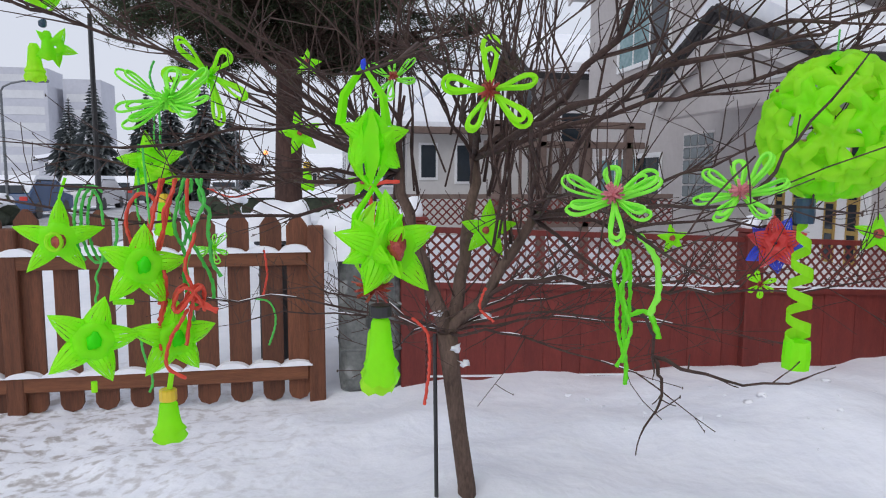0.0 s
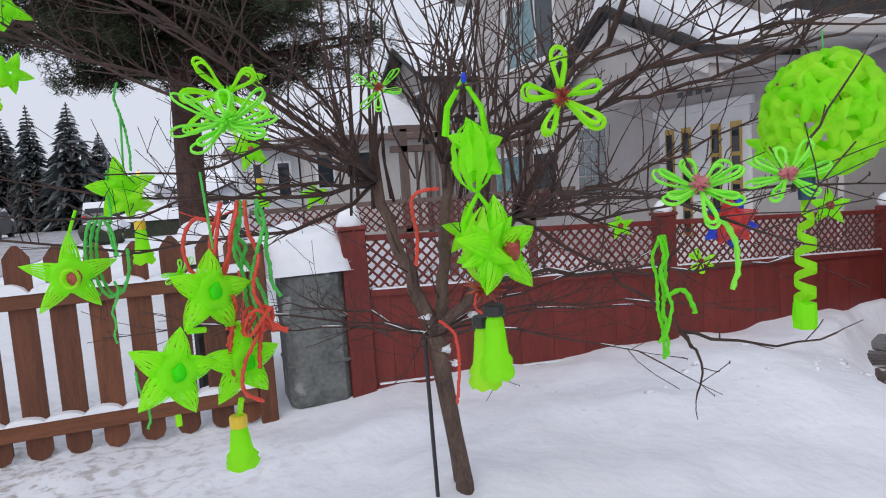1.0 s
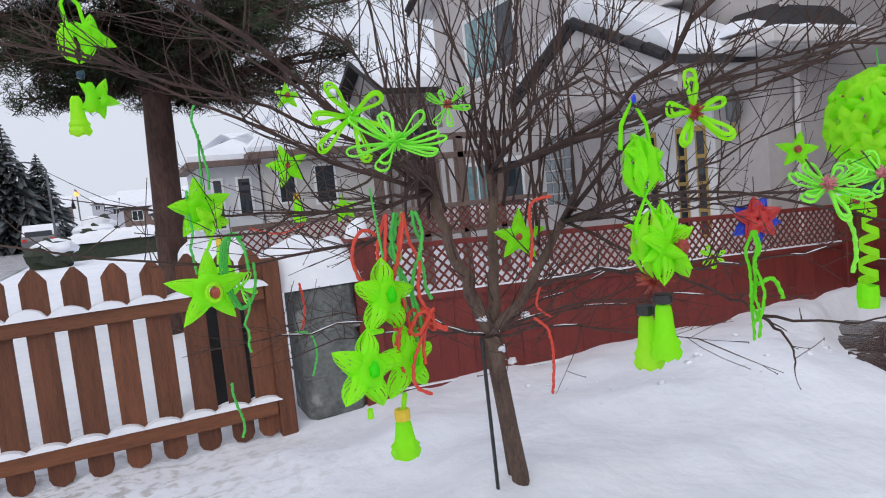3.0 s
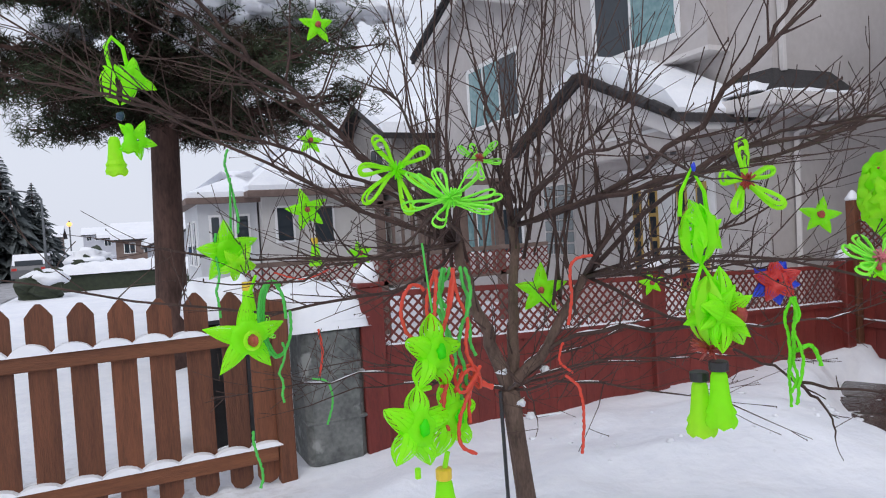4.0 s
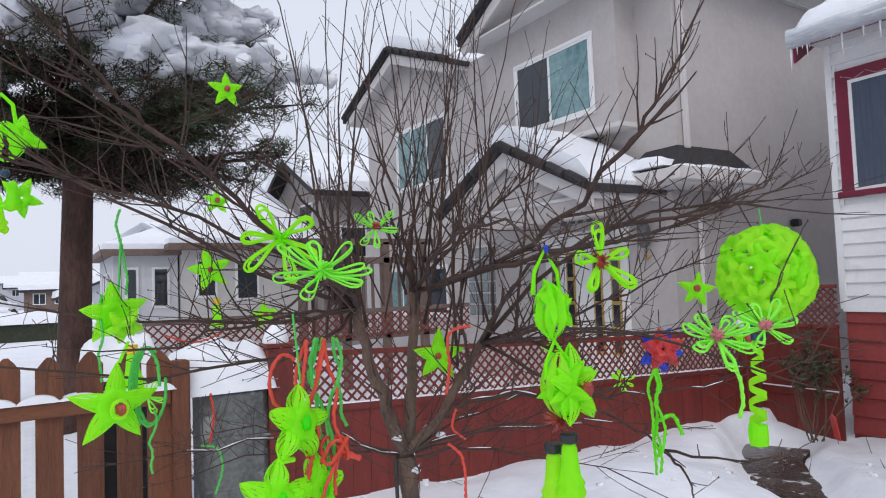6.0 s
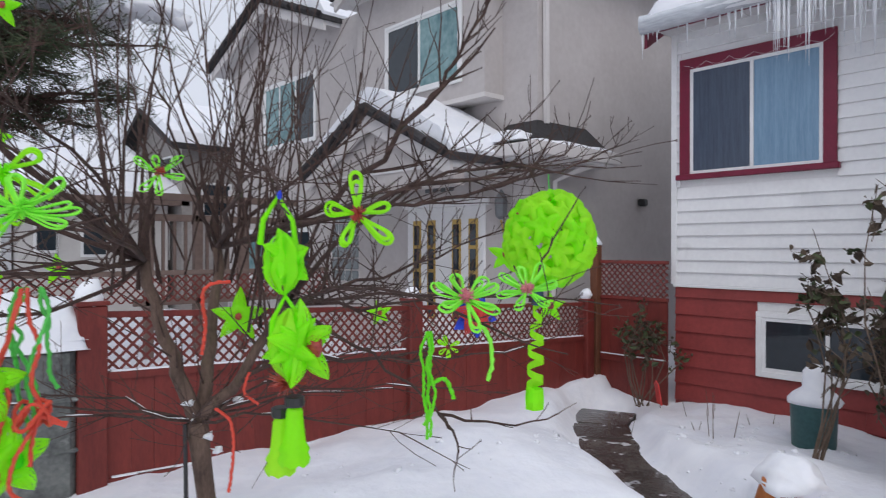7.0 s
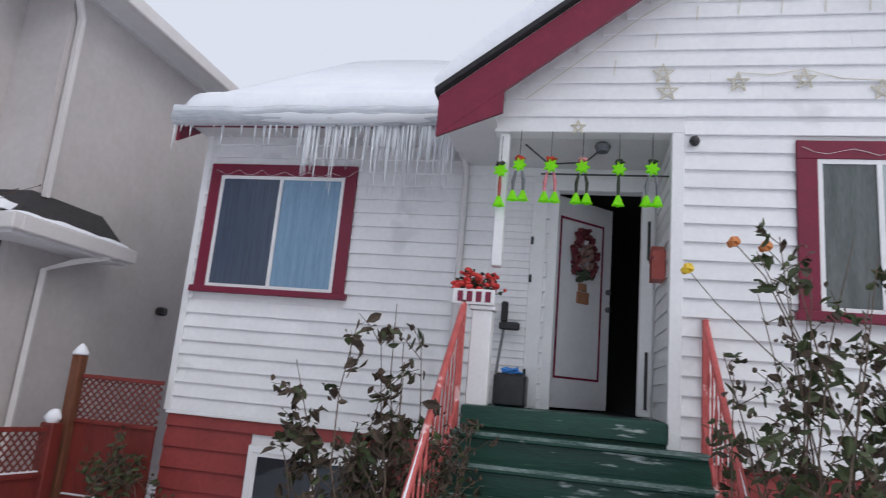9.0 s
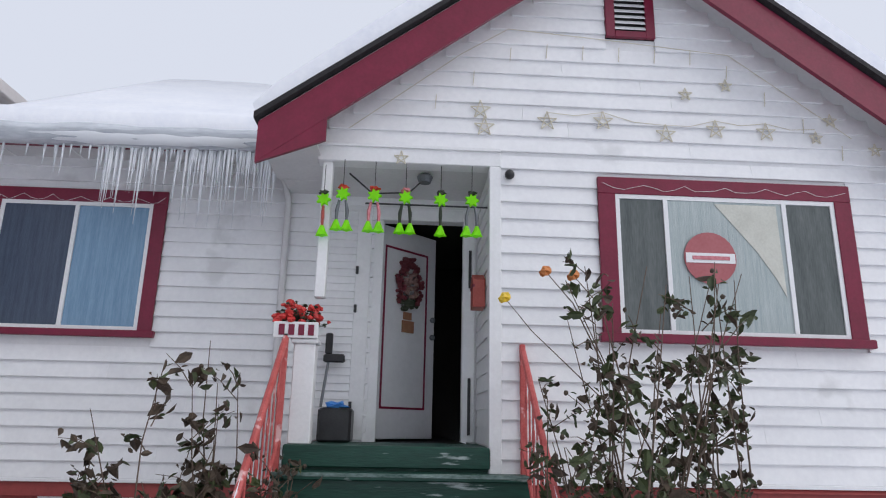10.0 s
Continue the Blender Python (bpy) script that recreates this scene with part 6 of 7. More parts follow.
def limb(start, mid, end, r0, r1, shoots, ln=0.3, depth=1, rise=0.25, n=9, snow=False):
    if 0.0095 < r0 < 0.025:
        r0, r1 = r0 * 0.66, r1 * 0.75
    sway = 0.018 * min(1.0, (Vector(end) - Vector(start)).length / 0.9)
    pts = bezier(Vector(start), Vector(mid), Vector(end), n)
    pts = [p + (Vector((RT.uniform(-1, 1), RT.uniform(-1, 1), RT.uniform(-1, 1))) * sway if 0 < i < n else Vector()) for i, p in enumerate(pts)]
    part("limb", Geo().tube(pts, [r1 + (r0 - r1) * (1 - i / n) ** 1.5 for i in range(n + 1)], 7), BARK if r0 > 0.013 else TWIG, tree, smooth=True)
    if snow:
        # lines of snow caught along the upper side
        for j in range(n - 1):
            if RT.random() < 0.45:
                lift = Vector((0, 0, r1 + (r0 - r1) * (1 - j / n) ** 1.5))
                snowy.tube([pts[j] + lift, (pts[j] + pts[j + 1]) / 2 + lift * 1.3, pts[j + 1] + lift], [0.001, max(0.0022, lift.z * 0.4), 0.001], 5)
    for k in range(int(shoots * 1.5)):
        t = RT.uniform(0.18, 1.0) * n
        j = min(n - 1, int(t))
        p = pts[j] + (pts[j + 1] - pts[j]) * (t - j)
        along = (pts[j + 1] - pts[j]).normalized()
        w = Vector((RT.uniform(-1, 1), RT.uniform(-1, 1), RT.uniform(-0.35, 1.0)))
        rad = r1 + (r0 - r1) * (1 - t / n) ** 1.5
        sprout(p, along * 0.6 + w * 0.9, ln * RT.uniform(0.5, 1.25), min(0.0042, rad * 0.6), depth, rise)
    sprout(pts[-1], pts[-1] - pts[-2], ln * 0.8, r1, depth, rise)
    return pts


F = tuple(FORK)
A = limb(F, (0.34, 2.40, 1.22), (0.26, 2.42, 1.57), 0.033, 0.021, 4, 0.35)[-1]
B = limb(F, (0.55, 2.45, 1.25), (0.57, 2.5, 1.62), 0.030, 0.020, 4, 0.35)[-1]
C = limb(F, (0.60, 2.30, 1.10), (0.72, 2.2, 1.40), 0.026, 0.018, 4, 0.35)[-1]
limb(F, (0.58, 2.30, 1.22), (0.91, 1.9, 1.20), 0.017, 0.010, 5, 0.3, snow=True)
limb((0.91, 1.9, 1.20), (1.15, 1.65, 1.18), (1.45, 1.5, 1.26), 0.010, 0.003, 10, 0.3, snow=True)
A, B, C = tuple(A), tuple(B), tuple(C)
# limbs that carry the ornaments
limb(A, (-0.1, 2.4, 1.95), (-0.95, 2.40, 2.42), 0.014, 0.004, 14, 0.36)
limb(A, (-0.1, 2.5, 1.45), (-0.85, 2.46, 1.62), 0.017, 0.005, 16, 0.36)
limb(A, (-0.1, 2.1, 1.55), (-0.66, 1.72, 1.52), 0.014, 0.004, 12, 0.3)
limb(A, (0.0, 1.9, 1.75), (-0.42, 1.33, 1.60), 0.016, 0.004, 12, 0.3)
limb(A, (-0.05, 2.0, 2.0), (-0.4, 1.45, 1.95), 0.014, 0.004, 12, 0.34)
limb(A, (0.1, 3.0, 1.7), (-0.2, 3.45, 1.98), 0.016, 0.005, 13, 0.36)
limb(A, (-0.5, 2.8, 1.9), (-1.3, 2.9, 2.5), 0.016, 0.005, 14, 0.4)
limb(A, (-0.2, 2.0, 1.25), (-1.15, 1.95, 1.55), 0.013, 0.004, 12, 0.32)
limb(B, (0.3, 1.6, 2.0), (0.02, 0.95, 1.70), 0.017, 0.004, 12, 0.3)
limb(C, (0.5, 1.5, 1.85), (0.27, 1.0, 1.73), 0.014, 0.004, 8, 0.3)
limb(C, (0.55, 1.5, 1.55), (0.42, 0.82, 1.46), 0.014, 0.004, 13, 0.3)
limb(C, (0.75, 1.5, 1.5), (0.68, 0.85, 1.50), 0.013, 0.004, 12, 0.3)
limb(C, (0.75, 1.5, 1.98), (0.93, 1.06, 1.84), 0.017, 0.005, 12, 0.34)
limb(C, (1.0, 1.9, 1.5), (1.45, 1.62, 1.72), 0.015, 0.004, 14, 0.34)
limb(C, (1.1, 2.0, 1.35), (1.75, 1.95, 1.42), 0.014, 0.004, 14, 0.34)
limb(C, (0.95, 1.7, 1.17), (0.693, 1.266, 1.145), 0.012, 0.005, 3, 0.2)
limb((0.693, 1.266, 1.145), (0.67, 1.13, 1.10), (0.58, 1.08, 1.06), 0.005, 0.002, 2, 0.09, 0)
limb((0.693, 1.266, 1.145), (0.72, 1.08, 1.12), (0.808, 0.93, 1.191), 0.005, 0.002, 2, 0.07, 0)
# long rising limb on the house side, and the level one under it
Q = limb(B, (0.64, 1.75, 1.70), (0.77, 1.42, 2.06), 0.019, 0.012, 8, 0.4)
limb(tuple(Q[-1]), (0.83, 1.34, 2.18), (0.93, 1.25, 2.46), 0.012, 0.005, 8, 0.26)
limb(B, (0.95, 1.75, 1.78), (1.22, 1.6, 1.84), 0.016, 0.008, 8, 0.34)
limb((1.22, 1.6, 1.84), (1.5, 1.5, 1.90), (1.80, 1.4, 2.04), 0.008, 0.003, 8, 0.26)
Q = limb(B, (0.60, 1.60, 1.74), (0.86, 1.45, 1.83), 0.015, 0.011, 5, 0.3)
limb(tuple(Q[-1]), (1.1, 1.3, 1.85), (1.29, 1.25, 1.97), 0.011, 0.004, 9, 0.26)
limb((0.66, 0.90, 1.49), (0.69, 0.93, 1.54), (0.86, 0.93, 1.72), 0.005, 0.002, 1, 0.1, 0)
# long limbs toward the street
limb(A, (-0.1, 2.3, 1.86), (-0.57, 2.1, 2.17), 0.019, 0.011, 9, 0.4)
limb((-0.57, 2.1, 2.17), (-0.7, 2.02, 2.28), (-0.88, 1.93, 2.44), 0.011, 0.004, 9, 0.3)
limb(A, (-0.1, 2.35, 1.85), (-0.83, 2.2, 2.04), 0.015, 0.007, 12, 0.36)
limb((-0.83, 2.2, 2.04), (-0.95, 2.2, 2.07), (-1.2, 2.2, 2.12), 0.007, 0.003, 7, 0.26)
limb(B, (0.9, 2.6, 1.9), (1.6, 2.5, 2.45), 0.019, 0.005, 15, 0.42)
limb(B, (0.3, 2.2, 1.9), (0.17, 2.0, 2.1), 0.013, 0.005, 8, 0.36)
# low sagging limbs
for end in ((1.15, 1.75, 1.08), (1.3, 2.1, 0.98), (0.9, 1.6, 0.95), (1.7, 2.5, 1.15), (-0.35, 2.55, 0.98), (-0.55, 2.3, 1.12), (0.15, 1.75, 1.05), (-0.2, 2.9, 1.05), (1.2, 2.9, 1.05)):
    m = (Vector(F) + Vector(end)) / 2 + Vector((0, 0, 0.12))
    limb(F, m, end, 0.010, 0.003, 11, 0.26, 1, 0.12, snow=True)
# upright whips in the middle of the crown
for k in range(38):
    base = Vector(RT.choice((A, B, B, B, C))) + Vector((RT.uniform(-0.16, 0.16), RT.uniform(-0.16, 0.16), RT.uniform(-0.15, 0.1)))
    top = base + Vector((RT.uniform(-0.42, 0.42), RT.uniform(-0.35, 0.35), RT.uniform(0.75, 1.65)))
    limb(tuple(base), tuple((base + top) / 2 + Vector((RT.uniform(-0.06, 0.06), RT.uniform(-0.06, 0.06), 0.1))), tuple(top), RT.uniform(0.004, 0.009), 0.002, 5, 0.22, 0, 0.3, 7)
part("twig_snow", snowy, SNOW, tree, "thin lines of snow on the low limbs", smooth=True, kind="stuff")
part("twig", twigs, TWIG, tree, "fine leafless twigs", kind="stuff")
for k, (x, y, z) in enumerate(((0.47, 2.34, 0.90), (0.50, 2.33, 0.84), (0.40, 2.36, 1.03), (0.58, 2.32, 1.02))):
    part("caught_snow", Geo().blob((x, y, z), 0.02, 0.6, 0.6, k), SNOW, tree, smooth=True)
solid("trunk_snow", Geo().blob((0.66, 2.52, 0.13), 0.22, 0.45, 0.25, 3, 9, 14), SNOW, "low mound of snow against the trunk", "snow", smooth=True)


# ---- ornaments of bottle plastic ----
def petal_star(g, c, r, nrm, spin=0.0, points=5, depth=0.35, waist=0.42):
    """A star of puffed, pointed petals, each slit into narrow strips that meet at its tip, round a lobed bottle base."""
    nrm = Vector(nrm).normalized()
    ux = nrm.cross(Vector((0, 0, 1))).normalized()
    uy = ux.cross(nrm)
    c = Vector(c)
    strips, steps = 6, 7
    for k in range(points):
        a = spin + 2 * math.pi * k / points + jitter(0.07)
        ln = r * R.uniform(0.94, 1.08)
        bend = R.uniform(-0.16, 0.12) * r
        d, w = ux * math.cos(a) + uy * math.sin(a), ux * -math.sin(a) + uy * math.cos(a)
        petal_geo = Geo()
        g.petals.append(petal_geo)
        for layer in (1, -1):
            base = len(petal_geo.v)
            for i in range(steps + 1):
                t = i / steps
                wide = waist * 0.66 * r * max(0.003, (1 - t) * (1 + 0.9 * t))
                slit = 0.028 if 0 < i < steps else 0.0
                for j in range(strips):
                    for u in (-1 + 2 * j / strips + slit, -1 + 2 * (j + 1) / strips - slit):
                        puff = layer * depth * 0.72 * r * math.sin(math.pi * (0.06 + 0.94 * t)) * (1 - 0.75 * u * u)
                        petal_geo.v.append(tuple(c + d * (ln * (0.16 + 0.84 * t)) + w * wide * u + nrm * (puff + bend * t * t)))
            row = 2 * strips
            for i in range(steps):
                for j in range(strips):
                    q = base + i * row + 2 * j
                    petal_geo.f.append((q, q + 1, q + 1 + row, q + row))
                if i in (0, steps - 1):
                    petal_geo.f += [(base + i * row + 2 * j + 1, base + i * row + 2 * j + 2, base + i * row + 2 * j + 2 + row, base + i * row + 2 * j + 1 + row) for j in range(strips - 1)]
        tip = len(petal_geo.v) - 1
    n = 25
    rows = []
    for f, up in ((0.05, 0.30), (0.16, 0.46), (0.30, 0.52), (0.42, 0.40), (0.47, 0.22)):
        rows.append([tuple(c + (ux * math.cos(q) + uy * math.sin(q)) * r * f * (1 + 0.16 * math.cos(points * (q - spin))) + nrm * depth * r * up * 1.25) for q in [2 * math.pi * m / n for m in range(n)]])
    g.add([p for row in rows for p in row], [(i * n + m, i * n + (m + 1) % n, (i + 1) * n + (m + 1) % n, (i + 1) * n + m) for i in range(4) for m in range(n)])


def strips_cage(parent, material, c, r, h, n=7, width=0.35, twist=0.0):
    """A bulging cage of cut bottle strips between two poles."""
    c = Vector(c)
    for k in range(n):
        a0 = 2 * math.pi * k / n
        rows = []
        for i in range(9):
            t = i / 8
            rad = r * math.sin(math.pi * t) ** 0.7 + 0.006
            a = a0 + twist * t
            w = width * (0.5 + 0.5 * math.sin(math.pi * t)) * 2 * math.pi / n
            rows.append([tuple(c + Vector((math.cos(a + s * w / 2) * rad * (1 - 0.12 * (s == 0)), math.sin(a + s * w / 2) * rad * (1 - 0.12 * (s == 0)), h * (t - 0.5)))) for s in (-1, 0, 1)])
            rows[-1] = [tuple(Vector(p) + noise.noise_vector(Vector(p) * 38 + Vector((k * 2.3, 0, 0))) * r * 0.22 * math.sin(math.pi * t)) for p in rows[-1]]
        part("strip", Geo().add([p for row in rows for p in row], [(i * 3 + j, i * 3 + j + 1, i * 3 + j + 4, i * 3 + j + 3) for i in range(8) for j in range(2)]), material, parent, smooth=True)


def bell(g, c, r, h, lobes=5):
    """A bottle neck cut into a bell with a scalloped hem, hollow below."""
    rings = [(r * 0.92, -h, 0.09), (r * 1.0, -h * 0.9, 0.08), (r * 0.86, -h * 0.80, 0.03), (r * 0.95, -h * 0.74, 0.07), (r * 0.72, -h * 0.62, 0.02), (r * 0.62, -h * 0.4, 0), (r * 0.52, -0.1 * h, 0), (r * 0.34, 0.0, 0), (0.001, 0.002, 0)]
    n = 25
    vs = []
    for rad, z, wave in rings:
        for k in range(n):
            a = 2 * math.pi * k / n
            w = 1 + wave * math.cos(lobes * a)
            vs.append((c[0] + rad * w * math.cos(a), c[1] + rad * w * math.sin(a), c[2] + z + (0.035 * h * math.cos(lobes * a) if wave > 0.085 else 0)))
    g.add(vs, [(i * n + k, i * n + (k + 1) % n, (i + 1) * n + (k + 1) % n, (i + 1) * n + k) for i in range(len(rings) - 1) for k in range(n)])


def loops_flower(g, c, r, nrm, petals=5, spin=0.3, strand=0.004, rows=2, cup=0.25):
    """Petals bent from strips into long loops."""
    nrm = Vector(nrm).normalized()
    ux = nrm.cross(Vector((0.05, 0, 1))).normalized()
    uy = ux.cross(nrm)
    c = Vector(c)
    for k in range(petals):
        a = spin + 2 * math.pi * k / petals + jitter(0.3)
        cup_k = cup * R.uniform(-0.8, 2.4)
        d, s = ux * math.cos(a) + uy * math.sin(a), ux * -math.sin(a) + uy * math.cos(a)
        for row in range(rows):
            w = r * (0.155 - 0.045 * row) * (1 + jitter(0.25))
            ln = r * (1.04 - 0.12 * row) * (1 + jitter(0.1))
            pts = [c + d * ln * (0.12 + 0.88 * math.sin(t / 2) ** 0.9) + s * w * math.sin(t) * (0.5 + 0.6 * math.sin(t / 2)) + nrm * (cup_k * r * math.sin(t / 2) + 0.006 * row) for t in [2 * math.pi * i / 14 for i in range(15)]]
            g.tube(pts, strand, 5, 1.6)


def beads(g, pts, r=0.007, step=0.0085):
    """A knobbly string of beads along a line."""
    pts = [Vector(p) for p in pts]
    line, rad = [], []
    for k in range(len(pts) - 1):
        p0, p1, p2, p3 = pts[max(k - 1, 0)], pts[k], pts[k + 1], pts[min(k + 2, len(pts) - 1)]
        n = max(2, int((p2 - p1).length / step))
        for i in range(n):
            t = i / n
            q = 0.5 * (2 * p1 + (p2 - p0) * t + (2 * p0 - 5 * p1 + 4 * p2 - p3) * t * t + (3 * p1 - p0 - 3 * p2 + p3) * t ** 3)
            line.append(q + Vector((jitter(0.0012), jitter(0.0012), jitter(0.0012))))
            rad.append(r * (0.95 if len(rad) % 2 else 0.68))
    g.tube(line, rad, 6)


def drape(top, drop, sway=0.03, n=6):
    p = Vector(top)
    out = [p]
    for i in range(n):
        p = p + Vector((jitter(sway), jitter(sway), -drop / n))
        out.append(p)
    return out


def hanger(parent, a, b, m=None, r=0.002):
    part("hanger", Geo().tube([a, b], r, 5), m or TWIG, parent)


CAM = Vector((-0.4, -0.1, 1.55))


def toward(c):
    return (CAM - Vector(c)).normalized()


# A: two-tiered ornament with bells at the far left
o = thing("bottle_ornament", "neon green star and bell cluster cut from plastic bottles", "ornament", (-0.93, 2.4, 1.85))
g = Geo()
strips_cage(o, NEON, (-0.93, 2.40, 2.15), 0.055, 0.13, 6, 0.7)
petal_star(g, (-0.89, 2.39, 2.17), 0.085, (0.5, -1, 0.2), 0.3, 4)
part("star", g, NEON, o, smooth=True)
part("loop", Geo().tube([(-0.95, 2.4, 2.2), (-0.96, 2.4, 2.27), (-0.94, 2.4, 2.30), (-0.91, 2.4, 2.27), (-0.90, 2.4, 2.2)], 0.007, 6), NEON, o)
part("knot", Geo().blob((-0.93, 2.40, 2.05), 0.014, 1, 0.2), NAVY_NECK, o, "blue foil knot")
g = Geo()
bell(g, (-0.91, 2.37, 2.02), 0.026, 0.09)
petal_star(g, (-0.89, 2.38, 1.97), 0.07, (0.4, -1, 0), 0.8, 5)
part("bell", g, NEON, o, smooth=True)
g = Geo()
bell(g, (-0.955, 2.38, 1.98), 0.033, 0.12)
part("bell", g, NEON_YELLOW, o)
hanger(o, (-0.94, 2.4, 2.30), (-0.94, 2.4, 2.42))

# B: triple star cluster with bead strings
o = thing("star_cluster", "cluster of three neon stars with a yellow-capped bell", "ornament", (-0.38, 1.3, 1.1))
for c, r, sp in (((-0.385, 1.30, 1.37), 0.080, 0.47), ((-0.461, 1.235, 1.24), 0.080, 0.62), ((-0.335, 1.335, 1.215), 0.080, 0.35)):
    g = Geo()
    petal_star(g, c, r * 1.08, (0.42, -0.9, 0.1), sp, 5, 0.5, 0.48)
    part("star", g, NEON, o, smooth=True)
    part("star_heart", Geo().blob(Vector(c) + Vector((0.42, -0.9, 0.1)).normalized() * 0.022, 0.0135, 1.3, 0.25, 1), HEART_GREEN, o, smooth=True)
for a, b in (((-0.40, 1.29, 1.30), (-0.43, 1.27, 1.305)), ((-0.36, 1.32, 1.30), (-0.34, 1.33, 1.29)), ((-0.461, 1.235, 1.16), (-0.461, 1.235, 1.14)), ((-0.345, 1.34, 1.14), (-0.353, 1.345, 1.10))):
    part("tie", Geo().tube([a, b], 0.006, 6), NEON_YELLOW, o)
g = Geo()
bell(g, (-0.355, 1.345, 1.082), 0.034, 0.085, 5)
part("bell", g, NEON, o, smooth=True)
part("cap", Geo().lathe([(0.017, 0), (0.018, 0.002), (0.018, 0.022), (0.015, 0.025)], (-0.355, 1.345, 1.08), 12), YELLOW, o, "yellow bottle cap")
hanger(o, (-0.37, 1.32, 1.45), (-0.38, 1.33, 1.6), GREEN_BEAD, 0.0025)
st = thing("bead_tangle", "red and green bead strings tangled over the star cluster", "beads", (-0.33, 1.32, 1.2))


def strand(parent, material, pts, r=0.005):
    g = Geo()
    beads(g, pts, r)
    return part("strand", g, material, parent)


for k in range(5):
    strand(st, RED_BEAD, drape((-0.315 + jitter(0.035), 1.34 + jitter(0.03), 1.54), R.uniform(0.18, 0.36), 0.018))
    strand(st, GREEN_BEAD, drape((-0.30 + jitter(0.03), 1.36 + jitter(0.03), 1.54), R.uniform(0.14, 0.33), 0.02))
strand(st, RED_BEAD, [(-0.39 - 0.035 * math.cos(t), 1.36, 1.45 + 0.06 * math.sin(t)) for t in [k * 0.5 - 1.5 for k in range(9)]])
strand(st, RED_BEAD, [(-0.30 + 0.03 * math.cos(a), 1.31 + 0.02 * math.sin(a), 1.30 + 0.025 * math.sin(1.7 * a)) for a in [k * 0.5 for k in range(30)]])
strand(st, RED_BEAD, [(-0.29, 1.31, 1.30), (-0.24, 1.30, 1.27)], 0.008)
strand(st, RED_BEAD, [(-0.30, 1.30, 1.28), (-0.335, 1.29, 1.22), (-0.34, 1.28, 1.17), (-0.30, 1.28, 1.14)], 0.005)

# C: single star with hoops, and the star behind it
o = thing("star_ornament", "five-pointed neon star with a red and green centre", "ornament", (-0.68, 1.74, 1.3))
g = Geo()
petal_star(g, (-0.69, 1.747, 1.385), 0.103, toward((-0.68, 1.74, 1.38)), 1.62, 5, 0.3, 0.38)
part("star", g, NEON, o, smooth=True)
cn = Vector((-0.68, 1.74, 1.38)) + toward((-0.68, 1.74, 1.38)) * 0.03
part("centre", Geo().blob(cn, 0.018, 1.0, 0.1), TINSEL, o, "red centre")
part("centre_ring", Geo().tube([cn + Vector((0.018 * math.cos(t) - 0.008, -0.012, 0.022 * math.sin(t))) for t in [k * 0.6 for k in range(12)]], 0.005, 5), NEON_YELLOW, o)
hanger(o, (-0.68, 1.74, 1.49), (-0.66, 1.73, 1.54), NEON, 0.004)
hoops = thing("bead_hoop_bunch", "green bead hoops hung beside the star", "beads", (-0.62, 1.76, 1.3))
for k in range(3):
    strand(hoops, GREEN_BEAD, [(-0.62 + 0.035 * math.cos(t) + 0.01 * k, 1.76 + 0.02 * k, 1.42 + 0.10 * math.sin(t)) for t in [m * 0.45 + k for m in range(11)]], 0.005)
strand(hoops, GREEN_BEAD, drape((-0.6, 1.76, 1.36), 0.16, 0.012), 0.004)
o = thing("star_ornament", "neon star with a slender bell below it", "ornament", (-0.6, 2.43, 1.45))
g = Geo()
petal_star(g, (-0.626, 2.468, 1.594), 0.12, (0.3, -1, -0.35), 0.2, 5, 0.3)
part("star", g, NEON, o, smooth=True)
g = Geo()
petal_star(g, (-0.60, 2.44, 1.55), 0.08, (0.2, -1, -0.8), 0.9, 5, 0.5)
part("star", g, NEON_YELLOW, o, smooth=True)
g = Geo()
bell(g, (-0.575, 2.40, 1.46), 0.035, 0.12)
part("bell", g, NEON, o, smooth=True)
part("cap", Geo().lathe([(0.018, 0), (0.018, 0.03)], (-0.575, 2.40, 1.455), 10), YELLOW, o, "yellow bottle cap")
hanger(o, (-0.61, 2.45, 1.66), (-0.60, 2.45, 1.85), GREEN_BEAD, 0.004)
for top, drop in (((-0.66, 2.45, 1.66), 0.3), ((-0.60, 2.46, 1.95), 0.3)):
    g = Geo()
    beads(g, drape(top, drop, 0.02), 0.0055)
    solid("bead_string", g, GREEN_BEAD, "long green bead string trailing from a branch", "beads", "bead strings")

# D: lantern of two cages with bells
o = thing("bottle_lantern", "tall neon lantern of two cut-bottle cages and twin bells", "ornament", (0.04, 0.96, 1.2))
strips_cage(o, NEON, (0.04, 0.97, 1.5890), 0.031, 0.115, 8, 0.85)
for nrm, sp, z, r in (((0.25, -0.9, 0.35), 0.35, 1.6050, 0.058), ((-0.5, -1, -0.3), 1.2, 1.5840, 0.045)):
    g = Geo()
    petal_star(g, (0.045, 0.965, z), r, nrm, sp, 5, 0.3, 0.5)
    part("star", g, NEON, o, smooth=True)
for s in (-1, 1):
    part("handle", Geo().tube([(0.03 + 0.036 * s, 0.97, 1.6240), (0.03 + 0.03 * s, 0.97, 1.6690), (0.03, 0.97, 1.7140)], [0.012, 0.01, 0.006], 6, 0.4), NEON, o)
    part("strand", Geo().tube([(0.04 + 0.012 * s, 0.97, 1.5440), (0.045, 0.97, 1.5290), (0.045 + 0.03 * s, 0.965, 1.4840), (0.05 + 0.035 * s, 0.965, 1.4540)], [0.007, 0.006, 0.009, 0.012], 6, 0.5), NEON, o)
part("knot", Geo().blob((0.03, 0.965, 1.7160), 0.0048, 1.8, 0.2), BLUE_FOIL, o, "blue ribbon knot")
